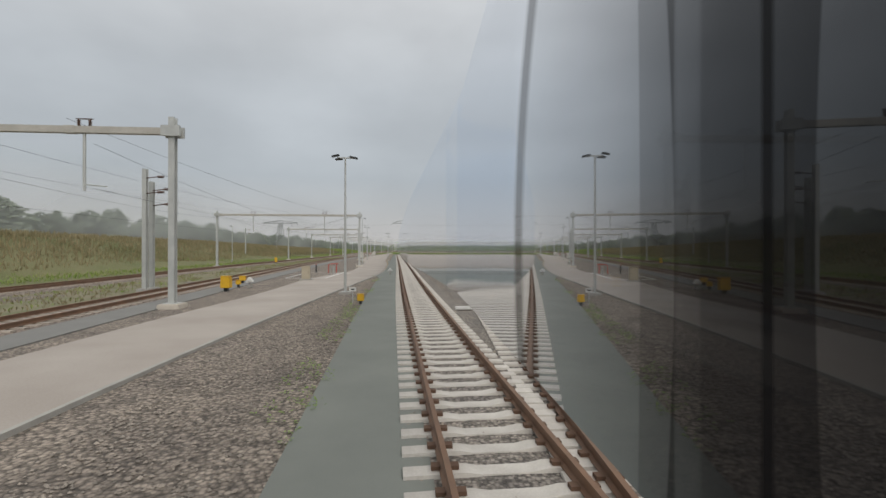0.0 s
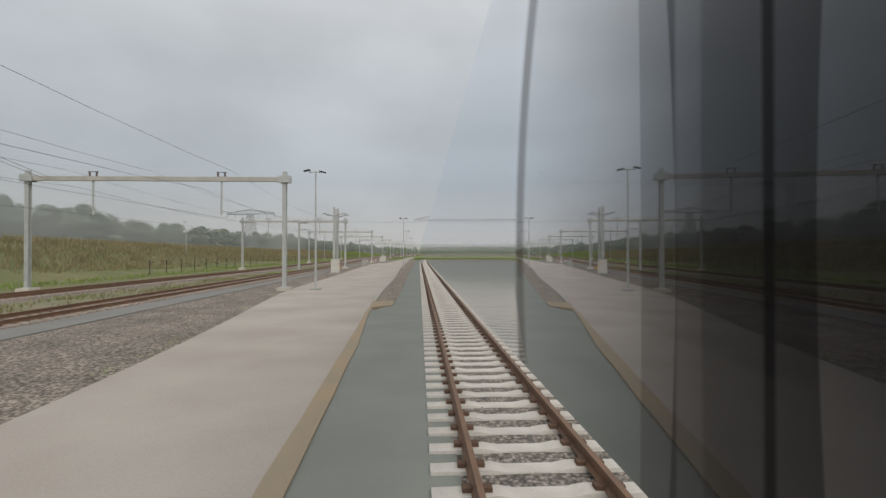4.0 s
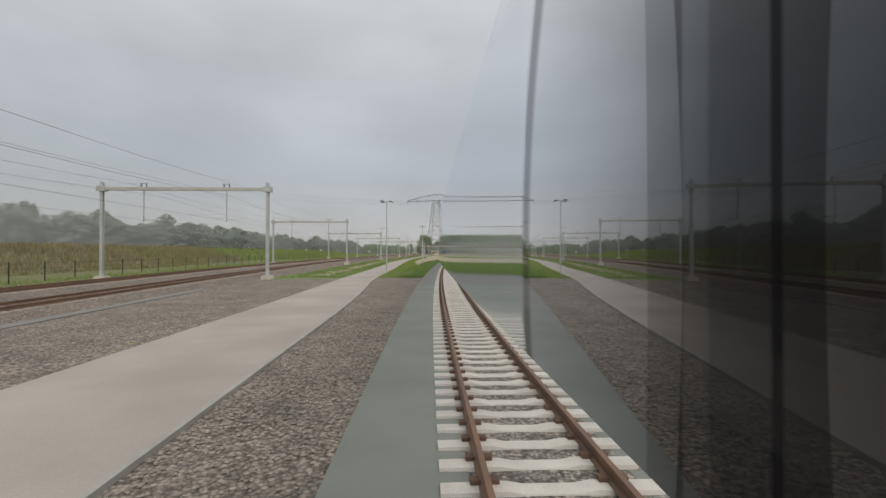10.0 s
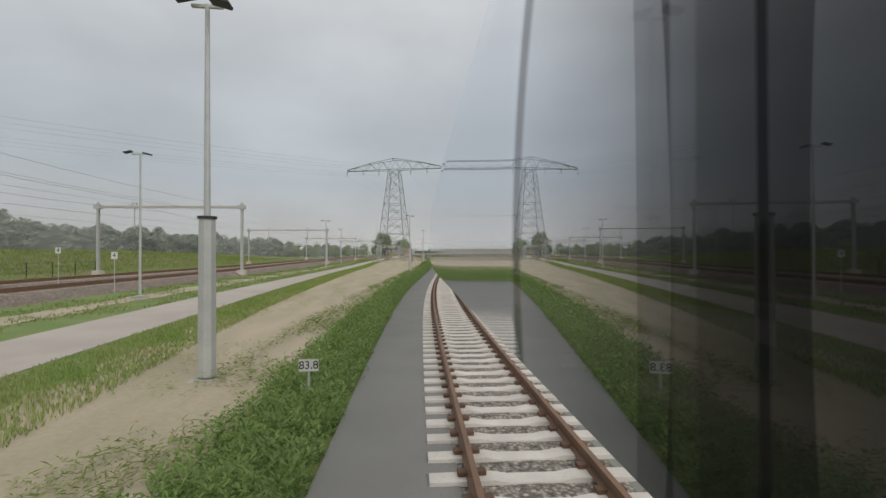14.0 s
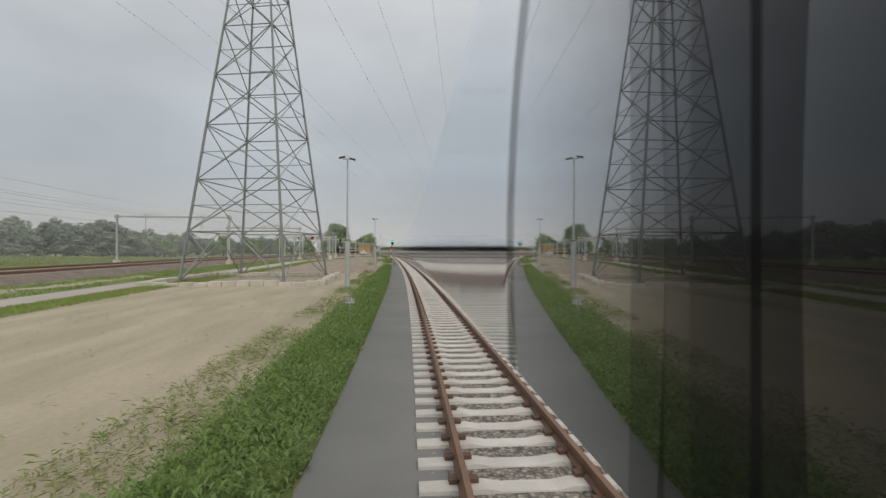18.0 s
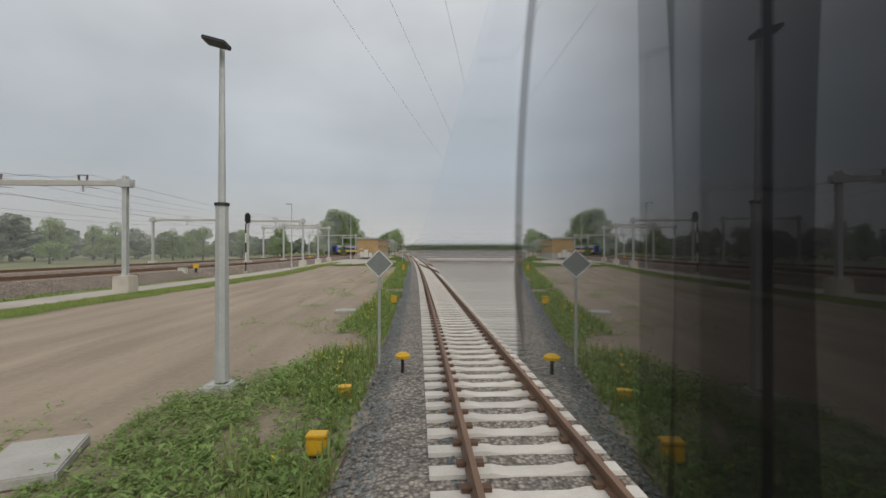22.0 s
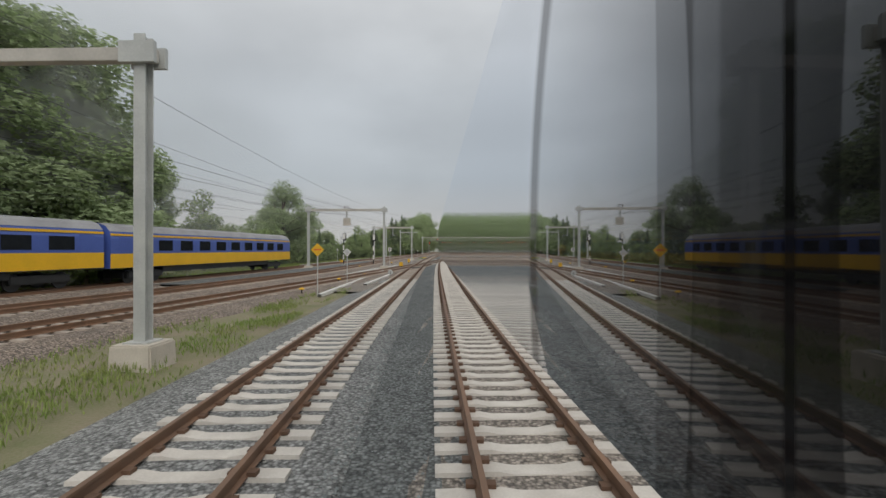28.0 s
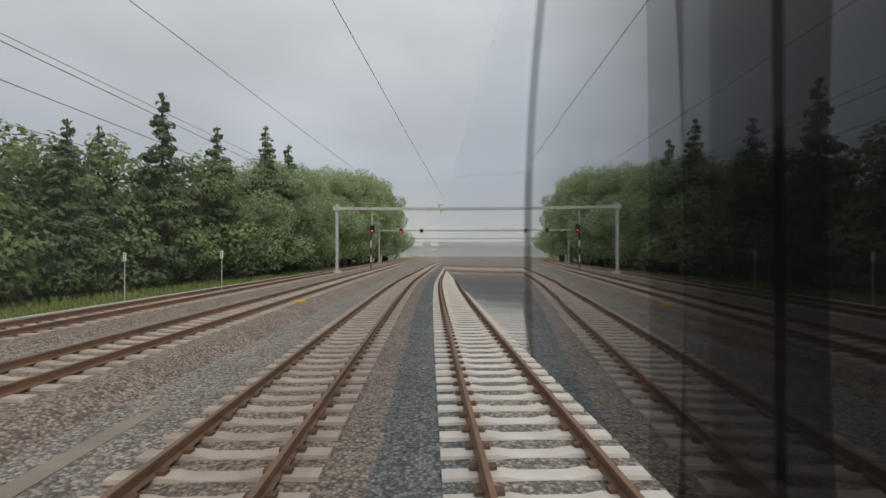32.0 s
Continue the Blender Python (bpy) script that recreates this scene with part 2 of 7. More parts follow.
M = dict(
    grass=mat("meadow_grass", (0.115, 0.135, 0.05), (0.19, 0.175, 0.085), 0.95, scale=0.12, fine=6, bump=0.6, dist=0.1),
    lawn=mat("short_grass", (0.115, 0.19, 0.042), (0.18, 0.22, 0.075), 0.95, scale=0.7, fine=25, bump=0.6, dist=0.05),
    sand=mat("dry_sand", (0.42, 0.355, 0.26), (0.31, 0.275, 0.185), 0.95, scale=0.45, fine=9, bump=0.3, dist=0.03, drag=3.0),
    dirt=mat("bare_earth", (0.335, 0.27, 0.203), (0.235, 0.187, 0.138), 0.95, scale=0.4, fine=7, bump=0.5, dist=0.05, spread=0.35, drag=5.0),
    road=mat("concrete_path", (0.43, 0.385, 0.342), (0.345, 0.302, 0.262), 0.9, scale=0.3, fine=30, bump=0.1),
    strip=mat("green_grey_grit", (0.24, 0.25, 0.222), (0.2, 0.21, 0.188), 0.95, scale=0.5, fine=90, bump=0.2),
    strip2=mat("grey_grit", (0.225, 0.22, 0.205), (0.19, 0.185, 0.172), 0.95, scale=0.5, fine=90, bump=0.2),
    gravel=mat("brown_gravel", (0.345, 0.29, 0.235), (0.215, 0.18, 0.15), 0.9, scale=0.6, fine=12, bump=0.9, dist=0.04, stone=0.075),
    ballast=mat("grey_ballast", (0.3, 0.305, 0.295), (0.22, 0.225, 0.22), 0.9, scale=0.6, fine=12, bump=0.9, dist=0.03, stone=0.055),
    bed=mat("track_ballast", (0.325, 0.285, 0.24), (0.23, 0.205, 0.18), 0.9, scale=0.7, fine=14, bump=0.9, dist=0.03, stone=0.055),
    rustbed=mat("rust_stained_ballast", (0.3, 0.24, 0.19), (0.22, 0.18, 0.15), 0.9, scale=0.7, fine=14, bump=0.9, dist=0.03, stone=0.055),
    sleeper=mat("pale_concrete", (0.62, 0.585, 0.53), (0.49, 0.455, 0.41), 0.9, scale=2.0, fine=35, bump=0.2, vary=0.12),
    oldsleeper=mat("weathered_concrete", (0.42, 0.36, 0.3), (0.31, 0.265, 0.225), 0.9, scale=2.0, fine=35, bump=0.2, vary=0.15),
    rail=mat("rusty_rail", (0.24, 0.135, 0.08), (0.17, 0.105, 0.07), 0.6, 0.2, scale=1.5, fine=60, bump=0.1),
    clip=mat("rusty_clip", (0.14, 0.08, 0.05), rough=0.8),
    galv=mat("galvanised_steel", (0.52, 0.53, 0.51), (0.43, 0.44, 0.43), 0.55, 0.25, scale=2, fine=20, bump=0.05),
    steel=mat("grey_painted_steel", (0.27, 0.285, 0.275), (0.22, 0.235, 0.23), 0.6, 0.1, scale=2, fine=20, bump=0.05),
    dark=mat("dark_metal", (0.03, 0.032, 0.034), rough=0.5, bump=0.05),
    black=mat("black_paint", (0.015, 0.015, 0.016), rough=0.5, bump=0.03),
    white=mat("white_paint", (0.72, 0.71, 0.68), (0.60, 0.59, 0.56), 0.6, scale=3, fine=30, bump=0.05),
    cream=mat("cream_cabinet_paint", (0.62, 0.60, 0.54), (0.54, 0.52, 0.47), 0.5, scale=1.5, fine=20, bump=0.04),
    concrete=mat("cast_concrete", (0.42, 0.405, 0.37), (0.33, 0.32, 0.29), 0.9, scale=1.5, fine=25, bump=0.2),
    yellow=mat("yellow_plastic", (0.72, 0.42, 0.02), (0.62, 0.36, 0.02), 0.5, scale=4, fine=20, bump=0.03),
    red=mat("red_paint", (0.55, 0.05, 0.03), rough=0.5, bump=0.03),
    orange=mat("orange_plastic", (0.75, 0.16, 0.03), rough=0.5, bump=0.03),
    wire=mat("copper_wire", (0.06, 0.06, 0.06), rough=0.5, bump=0),
    insul=mat("brown_insulator", (0.10, 0.05, 0.035), rough=0.3, bump=0),
    trunk=mat("bark", (0.12, 0.095, 0.07), (0.07, 0.06, 0.05), 0.95, scale=3, fine=12, bump=0.6, dist=0.03),
    leaf=mat("broad_leaves", (0.20, 0.275, 0.11), (0.27, 0.335, 0.15), 0.8, scale=0.5, fine=3, bump=0, thin=0.35, vary=0.35),
    leaf2=mat("pale_leaves", (0.16, 0.225, 0.085), (0.21, 0.26, 0.115), 0.8, scale=0.5, fine=3, bump=0, thin=0.35, vary=0.35),
    needle=mat("conifer_needles", (0.125, 0.185, 0.09), (0.17, 0.22, 0.115), 0.85, scale=0.6, fine=3, bump=0, thin=0.35, vary=0.35),
    weed=mat("weed_leaves", (0.215, 0.32, 0.095), (0.3, 0.385, 0.145), 0.8, scale=0.8, fine=5, bump=0, thin=0.45, vary=0.4),
    blade=mat("grass_blades", (0.19, 0.29, 0.06), (0.3, 0.33, 0.12), 0.8, scale=0.5, fine=3, bump=0, thin=0.35, vary=0.4),
    flower=mat("yellow_blossom", (0.70, 0.50, 0.02), rough=0.8, bump=0, vary=0.2),
    brick=mat("yellow_brick", (0.44, 0.30, 0.15), (0.36, 0.24, 0.12), 0.9, scale=1.0, fine=18, bump=0.15),
    roof=mat("roof_edge", (0.36, 0.33, 0.30), rough=0.8),
    water=mat("murky_water", (0.26, 0.19, 0.07), (0.20, 0.15, 0.06), 0.22, scale=1, fine=8, bump=0.05),
    blue=mat("train_blue", (0.075, 0.125, 0.40), (0.06, 0.10, 0.33), 0.35, scale=0.8, fine=10, bump=0),
    tyellow=mat("train_yellow", (0.78, 0.45, 0.02), (0.68, 0.40, 0.02), 0.35, scale=0.8, fine=10, bump=0),
    glass=mat("dark_window_glass", (0.02, 0.023, 0.027), rough=0.06, bump=0),
    hull=mat("dark_glossy_coach_paint", (0.012, 0.012, 0.014), (0.009, 0.009, 0.010), 0.04, scale=0.5, fine=2, bump=0),
    # distance haze is put into this paler leaf colour
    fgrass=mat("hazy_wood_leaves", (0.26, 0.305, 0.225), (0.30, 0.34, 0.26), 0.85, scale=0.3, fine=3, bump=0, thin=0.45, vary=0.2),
    rust=mat("rust_dust", (0.36, 0.265, 0.165), (0.29, 0.245, 0.18), 0.95, scale=0.8, fine=20, bump=0.2),
    stain=mat("orange_rust_stain", (0.40, 0.19, 0.09), (0.30, 0.17, 0.10), 0.9, scale=1.5, fine=14, bump=0.9, dist=0.03, stone=0.055),
    hazel=mat("roadside_leaves", (0.30, 0.38, 0.20), (0.37, 0.44, 0.255), 0.8, scale=0.5, fine=3, bump=0, thin=0.5, vary=0.25),
    stone_mix=mat("mixed_stones", (0.42, 0.36, 0.30), (0.24, 0.215, 0.185), 0.9, scale=1.5, fine=14, bump=0, vary=0.5),
    beige=mat("beige_sheet", (0.46, 0.40, 0.30), (0.40, 0.35, 0.26), 0.7, scale=2, fine=20, bump=0.04),
    slate=mat("slate_ballast", (0.185, 0.195, 0.19), (0.13, 0.14, 0.138), 0.9, scale=0.6, fine=12, bump=0.9, dist=0.03, stone=0.055),
    stone_slate=mat("slate_stones", (0.22, 0.24, 0.237), (0.145, 0.16, 0.158), 0.9, scale=1.5, fine=14, bump=0, vary=0.45),
    block=mat("pale_concrete_block", (0.55, 0.50, 0.43), (0.43, 0.39, 0.33), 0.9, scale=1.5, fine=20, bump=0.2, vary=0.15),
    dryverge=mat("dry_grass_on_ballast", (0.145, 0.16, 0.07), (0.24, 0.205, 0.14), 0.95, scale=0.7, fine=18, bump=0.6, dist=0.05),
    roofgrey=mat("weathered_roof", (0.30, 0.30, 0.31), (0.22, 0.22, 0.23), 0.7, scale=0.8, fine=12, bump=0.05),
    lawn2=mat("mown_grass", (0.105, 0.15, 0.05), (0.175, 0.185, 0.08), 0.95, scale=0.35, fine=22, bump=0.6, dist=0.05),
    lid=mat("mossy_trough_lid", (0.27, 0.235, 0.19), (0.20, 0.175, 0.145), 0.9, scale=1.2, fine=25, bump=0.3),
    stain2=mat("brown_stained_ballast", (0.36, 0.245, 0.165), (0.28, 0.205, 0.15), 0.9, scale=0.9, fine=14, bump=0.9, dist=0.03, stone=0.055),
    beam=mat("weathered_beam_paint", (0.50, 0.475, 0.43), (0.40, 0.38, 0.345), 0.7, 0.05, scale=1.2, fine=14, bump=0.06),
    palesoil=mat("pale_dry_soil", (0.40, 0.34, 0.27), (0.31, 0.26, 0.2), 0.95, scale=0.5, fine=7, bump=0.5, dist=0.05, spread=0.35, drag=4.0),
    reed=mat("dry_reed", (0.23, 0.205, 0.105), (0.33, 0.275, 0.165), 0.85, scale=0.25, fine=3, bump=0, thin=0.35, vary=0.4),
    lred=glow("red_lamp", (1.0, 0.03, 0.01), 6.0),
    lgreen=glow("green_lamp", (0.02, 0.9, 0.75), 6.0),
)



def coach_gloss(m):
    """Gloss painted by angle of glance: dull bands read as cab posts from the camera, though no posts are built, and
    the gloss falls off towards a square glance. The mirror normal is tilted off the true surface to fit reflections to
    the camera's view."""
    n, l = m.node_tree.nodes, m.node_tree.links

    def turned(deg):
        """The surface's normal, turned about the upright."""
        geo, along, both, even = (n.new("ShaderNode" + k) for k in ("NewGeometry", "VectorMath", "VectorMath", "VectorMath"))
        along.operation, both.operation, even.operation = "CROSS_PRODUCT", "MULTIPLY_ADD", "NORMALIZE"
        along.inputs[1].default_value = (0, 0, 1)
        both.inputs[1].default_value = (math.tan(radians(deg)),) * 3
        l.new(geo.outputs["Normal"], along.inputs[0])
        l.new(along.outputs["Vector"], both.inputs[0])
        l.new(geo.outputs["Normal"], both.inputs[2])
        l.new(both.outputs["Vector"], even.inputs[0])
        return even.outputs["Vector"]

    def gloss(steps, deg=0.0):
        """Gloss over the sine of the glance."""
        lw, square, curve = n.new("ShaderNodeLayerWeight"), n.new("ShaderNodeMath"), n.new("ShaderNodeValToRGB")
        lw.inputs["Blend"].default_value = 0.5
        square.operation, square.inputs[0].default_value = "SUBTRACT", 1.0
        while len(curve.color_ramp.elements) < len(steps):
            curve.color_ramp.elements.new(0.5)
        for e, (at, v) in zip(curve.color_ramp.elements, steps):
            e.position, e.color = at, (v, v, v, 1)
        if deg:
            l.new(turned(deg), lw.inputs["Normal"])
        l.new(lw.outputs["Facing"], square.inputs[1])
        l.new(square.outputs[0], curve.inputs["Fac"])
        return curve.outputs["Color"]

    total = gloss(VIEW_GLOSS)
    for deg, half, share in POST_BANDS:
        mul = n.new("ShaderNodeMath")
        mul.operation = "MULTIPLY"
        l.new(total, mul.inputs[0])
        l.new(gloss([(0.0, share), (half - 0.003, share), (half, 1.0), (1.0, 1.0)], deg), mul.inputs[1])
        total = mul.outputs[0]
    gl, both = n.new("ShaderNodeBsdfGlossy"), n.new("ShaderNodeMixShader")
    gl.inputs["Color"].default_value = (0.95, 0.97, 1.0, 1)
    l.new(gloss(GRAZE_ROUGH), gl.inputs["Roughness"])
    for a, b in ((total, both.inputs["Fac"]), (turned(MIRROR_TILT), gl.inputs["Normal"]), (n["Principled BSDF"].outputs["BSDF"], both.inputs[1]),
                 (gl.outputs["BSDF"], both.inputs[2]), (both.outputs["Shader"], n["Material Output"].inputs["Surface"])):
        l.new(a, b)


# degrees the mirror normal is tilted so reflections fit the camera's view
MIRROR_TILT = 5.6
# gloss steps fitted to the camera's view, with a dark step as pane edge
VIEW_GLOSS = [(0.0, 0.97), (0.205, 0.95), (0.211, 0.3), (0.219, 0.3), (0.226, 0.80), (0.30, 0.64), (0.43, 0.38), (0.52, 0.20), (0.64, 0.10), (0.72, 0.065), (1.0, 0.05)]
GRAZE_ROUGH = [(0.0, 0.04), (0.19, 0.04), (0.215, 0.02), (1.0, 0.02)]  # roughness: raised at a flat glance to blur the smeared reflection
# gloss bands at glance angles taken from the view, imitating posts
POST_BANDS = [(27.95, 0.031, 0.66), (35.9, 0.109, 0.36), (31.1, 0.0215, 1.5), (38.3, 0.0095, 0.0)]
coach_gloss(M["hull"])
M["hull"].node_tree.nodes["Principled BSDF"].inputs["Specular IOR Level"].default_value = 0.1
M["water"].node_tree.nodes["Principled BSDF"].inputs["Specular IOR Level"].default_value = 0.12



def haze_sheet(name, dense, low, high, along):
    """White see-through sheet that stands in for haze, lit from both sides, thinning out upwards between two heights;
    along: its share over y.
    """
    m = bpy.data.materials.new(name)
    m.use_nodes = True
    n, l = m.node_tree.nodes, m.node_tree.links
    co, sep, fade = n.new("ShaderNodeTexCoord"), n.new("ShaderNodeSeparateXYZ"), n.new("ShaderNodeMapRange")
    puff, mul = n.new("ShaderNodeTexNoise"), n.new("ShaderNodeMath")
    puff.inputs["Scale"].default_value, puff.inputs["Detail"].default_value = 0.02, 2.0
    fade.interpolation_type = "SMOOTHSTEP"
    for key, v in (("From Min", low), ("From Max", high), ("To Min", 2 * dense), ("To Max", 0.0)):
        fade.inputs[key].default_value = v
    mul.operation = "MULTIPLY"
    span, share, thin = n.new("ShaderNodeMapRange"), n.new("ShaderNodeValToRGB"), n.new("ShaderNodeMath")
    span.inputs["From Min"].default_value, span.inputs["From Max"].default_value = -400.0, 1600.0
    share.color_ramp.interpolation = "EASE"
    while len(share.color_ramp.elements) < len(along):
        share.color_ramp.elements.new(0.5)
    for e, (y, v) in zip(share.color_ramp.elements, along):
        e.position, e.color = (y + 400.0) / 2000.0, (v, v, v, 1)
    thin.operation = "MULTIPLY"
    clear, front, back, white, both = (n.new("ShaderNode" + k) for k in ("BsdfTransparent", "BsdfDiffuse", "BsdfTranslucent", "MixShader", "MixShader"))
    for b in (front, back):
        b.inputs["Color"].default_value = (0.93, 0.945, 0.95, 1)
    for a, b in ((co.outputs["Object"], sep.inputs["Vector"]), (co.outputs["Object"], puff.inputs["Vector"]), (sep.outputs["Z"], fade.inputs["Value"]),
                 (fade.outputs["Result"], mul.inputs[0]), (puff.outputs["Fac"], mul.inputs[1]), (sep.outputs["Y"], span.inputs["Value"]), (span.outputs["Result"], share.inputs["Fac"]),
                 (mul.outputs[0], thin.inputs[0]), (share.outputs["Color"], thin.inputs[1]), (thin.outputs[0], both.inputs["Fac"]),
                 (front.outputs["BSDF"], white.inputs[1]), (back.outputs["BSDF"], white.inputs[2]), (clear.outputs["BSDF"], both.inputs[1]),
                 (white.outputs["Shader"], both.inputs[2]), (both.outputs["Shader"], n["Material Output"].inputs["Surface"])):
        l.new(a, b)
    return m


# added white sheets put haze over the woods and pale the dark trees
M["mist"] = haze_sheet("morning_mist", 0.38, 6.0, 26.0, [(-400, 1.0), (220, 1.0), (460, 0.5), (640, 0.55), (735, 0.0)])
M["haze_thin"] = haze_sheet("thin_mist", 0.24, 10.0, 34.0, [(690, 0.0), (745, 1.0), (795, 1.0), (835, 0.2), (1005, 0.08)])
M["haze_end"] = haze_sheet("distant_mist", 0.5, 8.0, 40.0, [(-400, 1.0), (1600, 1.0)])

# ---- builders ----
FLAT = set()


def part(name, bm, material, parent=None, label="", local=False):
    """One mesh; without a placed parent it is drawn in plan coordinates and laid into the world."""
    me = bpy.data.meshes.new(name)
    if isinstance(bm, tuple):
        me.from_pydata(bm[0], [], bm[1])
    else:
        bm.to_mesh(me)
        bm.free()
    me.materials.append(material)
    ob = new(name, me)
    ob.parent = parent
    if not local and (parent is None or parent in FLAT):
        FLAT.add(ob)
        co = np.empty(len(me.vertices) * 3)
        me.vertices.foreach_get("co", co)
        co = co.reshape(-1, 3)
        if len(co) and co[:, 1].min() < 399:
            co[:, 0], co[:, 1] = lay_xy(co[:, 0], co[:, 1])
            me.vertices.foreach_set("co", co.ravel())
            me.update()
    if label:
        ob["label"] = label
    return ob


def thing(name, m, label, category, group="", kind=""):
    ob = new(name)
    if m == Matrix():
        FLAT.add(ob)
    else:
        m = lay(m)
    ob.matrix_basis = m
    return tagged(ob, label, category, group, kind)


def box(bm, cx, cy, cz, sx, sy, sz, bev=0.0, top=1.0):
    """A block centred at cx, cy with its base at cz; top: how far its upper face is drawn in."""
    vs = [bm.verts.new((cx + i * sx / 2 * (top if k else 1), cy + j * sy / 2 * (top if k else 1), cz + k * sz)) for k in (0, 1) for j in (-1, 1) for i in (-1, 1)]
    fs = [bm.faces.new([vs[a] for a in f]) for f in ((0, 2, 3, 1), (4, 5, 7, 6), (0, 1, 5, 4), (2, 6, 7, 3), (0, 4, 6, 2), (1, 3, 7, 5))]
    if bev:
        bmesh.ops.bevel(bm, geom=list({e for f in fs for e in f.edges}), offset=bev, segments=2, affect="EDGES")
    return bm


def rod(bm, a, b, r1, r2=None, n=8):
    """A tapered bar from a to b."""
    a, b = Vector(a), Vector(b)
    r2 = r1 if r2 is None else r2
    q = (b - a).to_track_quat("Z", "Y")
    rings = []
    for p, r in ((a, r1), (b, r2)):
        rings.append([bm.verts.new(p + q @ Vector((r * math.cos(2 * math.pi * i / n), r * math.sin(2 * math.pi * i / n), 0))) for i in range(n)])
    for i in range(n):
        bm.faces.new((rings[0][i], rings[0][(i + 1) % n], rings[1][(i + 1) % n], rings[1][i]))
    bm.faces.new(rings[0][::-1])
    bm.faces.new(rings[1])
    return bm


def nb():
    return bmesh.new()


PY = np.array([r[2] for r in PATH])
PX = np.array([r[1] for r in PATH])


def table(rows):
    """A smooth x over y from a few pairs (y, x)."""
    ys, xs = np.array(rows, float).T
    fine = np.arange(ys[0] - 30, ys[-1] + 30, 2.0)
    v = np.interp(fine, ys, xs)
    k = np.hanning(17)
    v = np.convolve(np.pad(v, 8, mode="edge"), k / k.sum(), mode="valid")
    return lambda y: np.interp(y, fine, v)


_far = table([(-60, 1.2), (0, 0.0)] + [(float(y), float(x)) for x, y in zip(PX[1:], PY[1:])] + [(937, -2.45), (956, -2.1), (1013, 1.2), (1095, 8.5), (1250, 22.0)])
cx = _far


def ribbon(name, y0, y1, left, right, z, material, step=3.0, cols=2, zl=None, zr=None, rough=0.0, wob=0.0):
    """A strip of ground between two lines x(y)."""
    ys = np.linspace(y0, y1, max(2, int((y1 - y0) / step) + 1))
    t = np.linspace(0, 1, cols)
    xl, xr = left(ys), right(ys)
    if wob:
        xl = xl + wob * np.array([noise.noise(Vector((float(y) * 0.4, 1.0, z if not callable(z) else 0.0))) for y in ys])
        xr = xr + wob * np.array([noise.noise(Vector((float(y) * 0.4, 7.0, 2.0))) for y in ys])
    zz = z(ys) if callable(z) else np.full(len(ys), z)
    zl = zz if zl is None else (zl(ys) if callable(zl) else np.full(len(ys), zl))
    zr = zz if zr is None else (zr(ys) if callable(zr) else np.full(len(ys), zr))
    X = xl[:, None] * (1 - t) + xr[:, None] * t
    Z = zl[:, None] * (1 - t) + zr[:, None] * t
    if rough:
        Z = Z + (np.random.rand(*Z.shape) - 0.5) * rough
    X = np.concatenate([X[:, :1], X, X[:, -1:]], 1)
    Z = np.concatenate([Z[:, :1] - 0.25, Z, Z[:, -1:] - 0.25], 1)
    cols += 2
    Y = np.repeat(ys[:, None], cols, 1)
    v = np.stack([X, Y, Z], -1).reshape(-1, 3)
    i = np.arange((len(ys) - 1) * (cols - 1))
    a = i // (cols - 1) * cols + i % (cols - 1)
    f = np.stack([a, a + 1, a + cols + 1, a + cols], -1)
    return part(name, (v.tolist(), f.tolist()), material)


def off(u):
    return (lambda y: cx(y) + u) if not callable(u) else (lambda y: cx(y) + u(y))


def plus(f, d):
    return lambda y: f(y) + d

# ---- lines of the plan: x over y ----
OWN = off(table([(-60, 1.4), (690, 1.4), (710, 1.65), (726, 1.95), (740, 1.75), (752, 1.4), (764, 1.27), (780, 1.32), (800, 1.4), (1260, 1.4)]))
R1 = off(table([(-60, 1.4), (-20, 1.4), (0, 2.6), (12, 4.1), (24, 5.3), (40, 6.1), (70, 6.2), (158, 5.9), (194, 6.3), (242, 9.0), (300, 12.5), (345, 11.0), (365, 8.6), (420, 6.6), (450, 6.1),
                 (540, 6.0), (575, 4.6), (590, 3.7), (605, 2.7), (625, 1.7), (645, 1.4), (660, 1.4)]))
R2 = off(table([(-60, 6.0), (0, 7.2), (30, 8.8), (60, 10.4), (200, 10.6), (300, 17.0), (450, 14.0), (520, 12.0), (603, 9.5), (640, 8.4), (748, 7.4), (790, 6.6), (829, 7.4), (860, 6.6), (907, 7.9), (957, 11.0), (1000, 13.0), (1200, 16.0)]))
R3 = off(table([(420, 19.0), (520, 17.0), (603, 14.5), (700, 12.5), (850, 12.0), (907, 12.4), (957, 15.5), (1200, 21.0)]))
N1 = off(table([(660, 1.4), (690, 1.4), (705, 0.6), (726, -1.0), (745, -2.4), (764, -3.1), (802, -2.6), (919, -2.6), (1000, -2.6), (1200, -3.0)]))
NX = off(table([(807, -2.6), (824, -2.5), (837, -1.9), (850, -0.6), (864, 0.6), (878, 1.3), (897, 1.4)]))
L1 = table([(-60, -11.5), (0, -13.2), (62, -16.6), (96, -18.0), (152, -18.8), (186, -20.0), (220, -21.2), (269, -23.2), (322, -24.3), (376, -23.0), (433, -26.0), (515, -28.3), (560, -18.5),
            (606, -13.8), (668, -15.2), (720, -15.4), (740, -14.6), (772, -10.2), (805, -6.7), (830, -4.4), (850, -3.9)])
L2 = table([(-60, -23.0), (30, -25.5), (80, -27.5), (160, -26.5), (195, -27.5), (230, -28.5), (285, -31.0), (345, -31.0), (400, -30.0), (450, -33.0), (530, -35.0), (570, -27.0), (615, -24.8),
            (680, -24.0), (732, -20.5), (757, -18.4), (774, -14.8), (809, -11.9), (886, -11.8), (923, -10.3), (1000, -8.5), (1200, -5.0)])
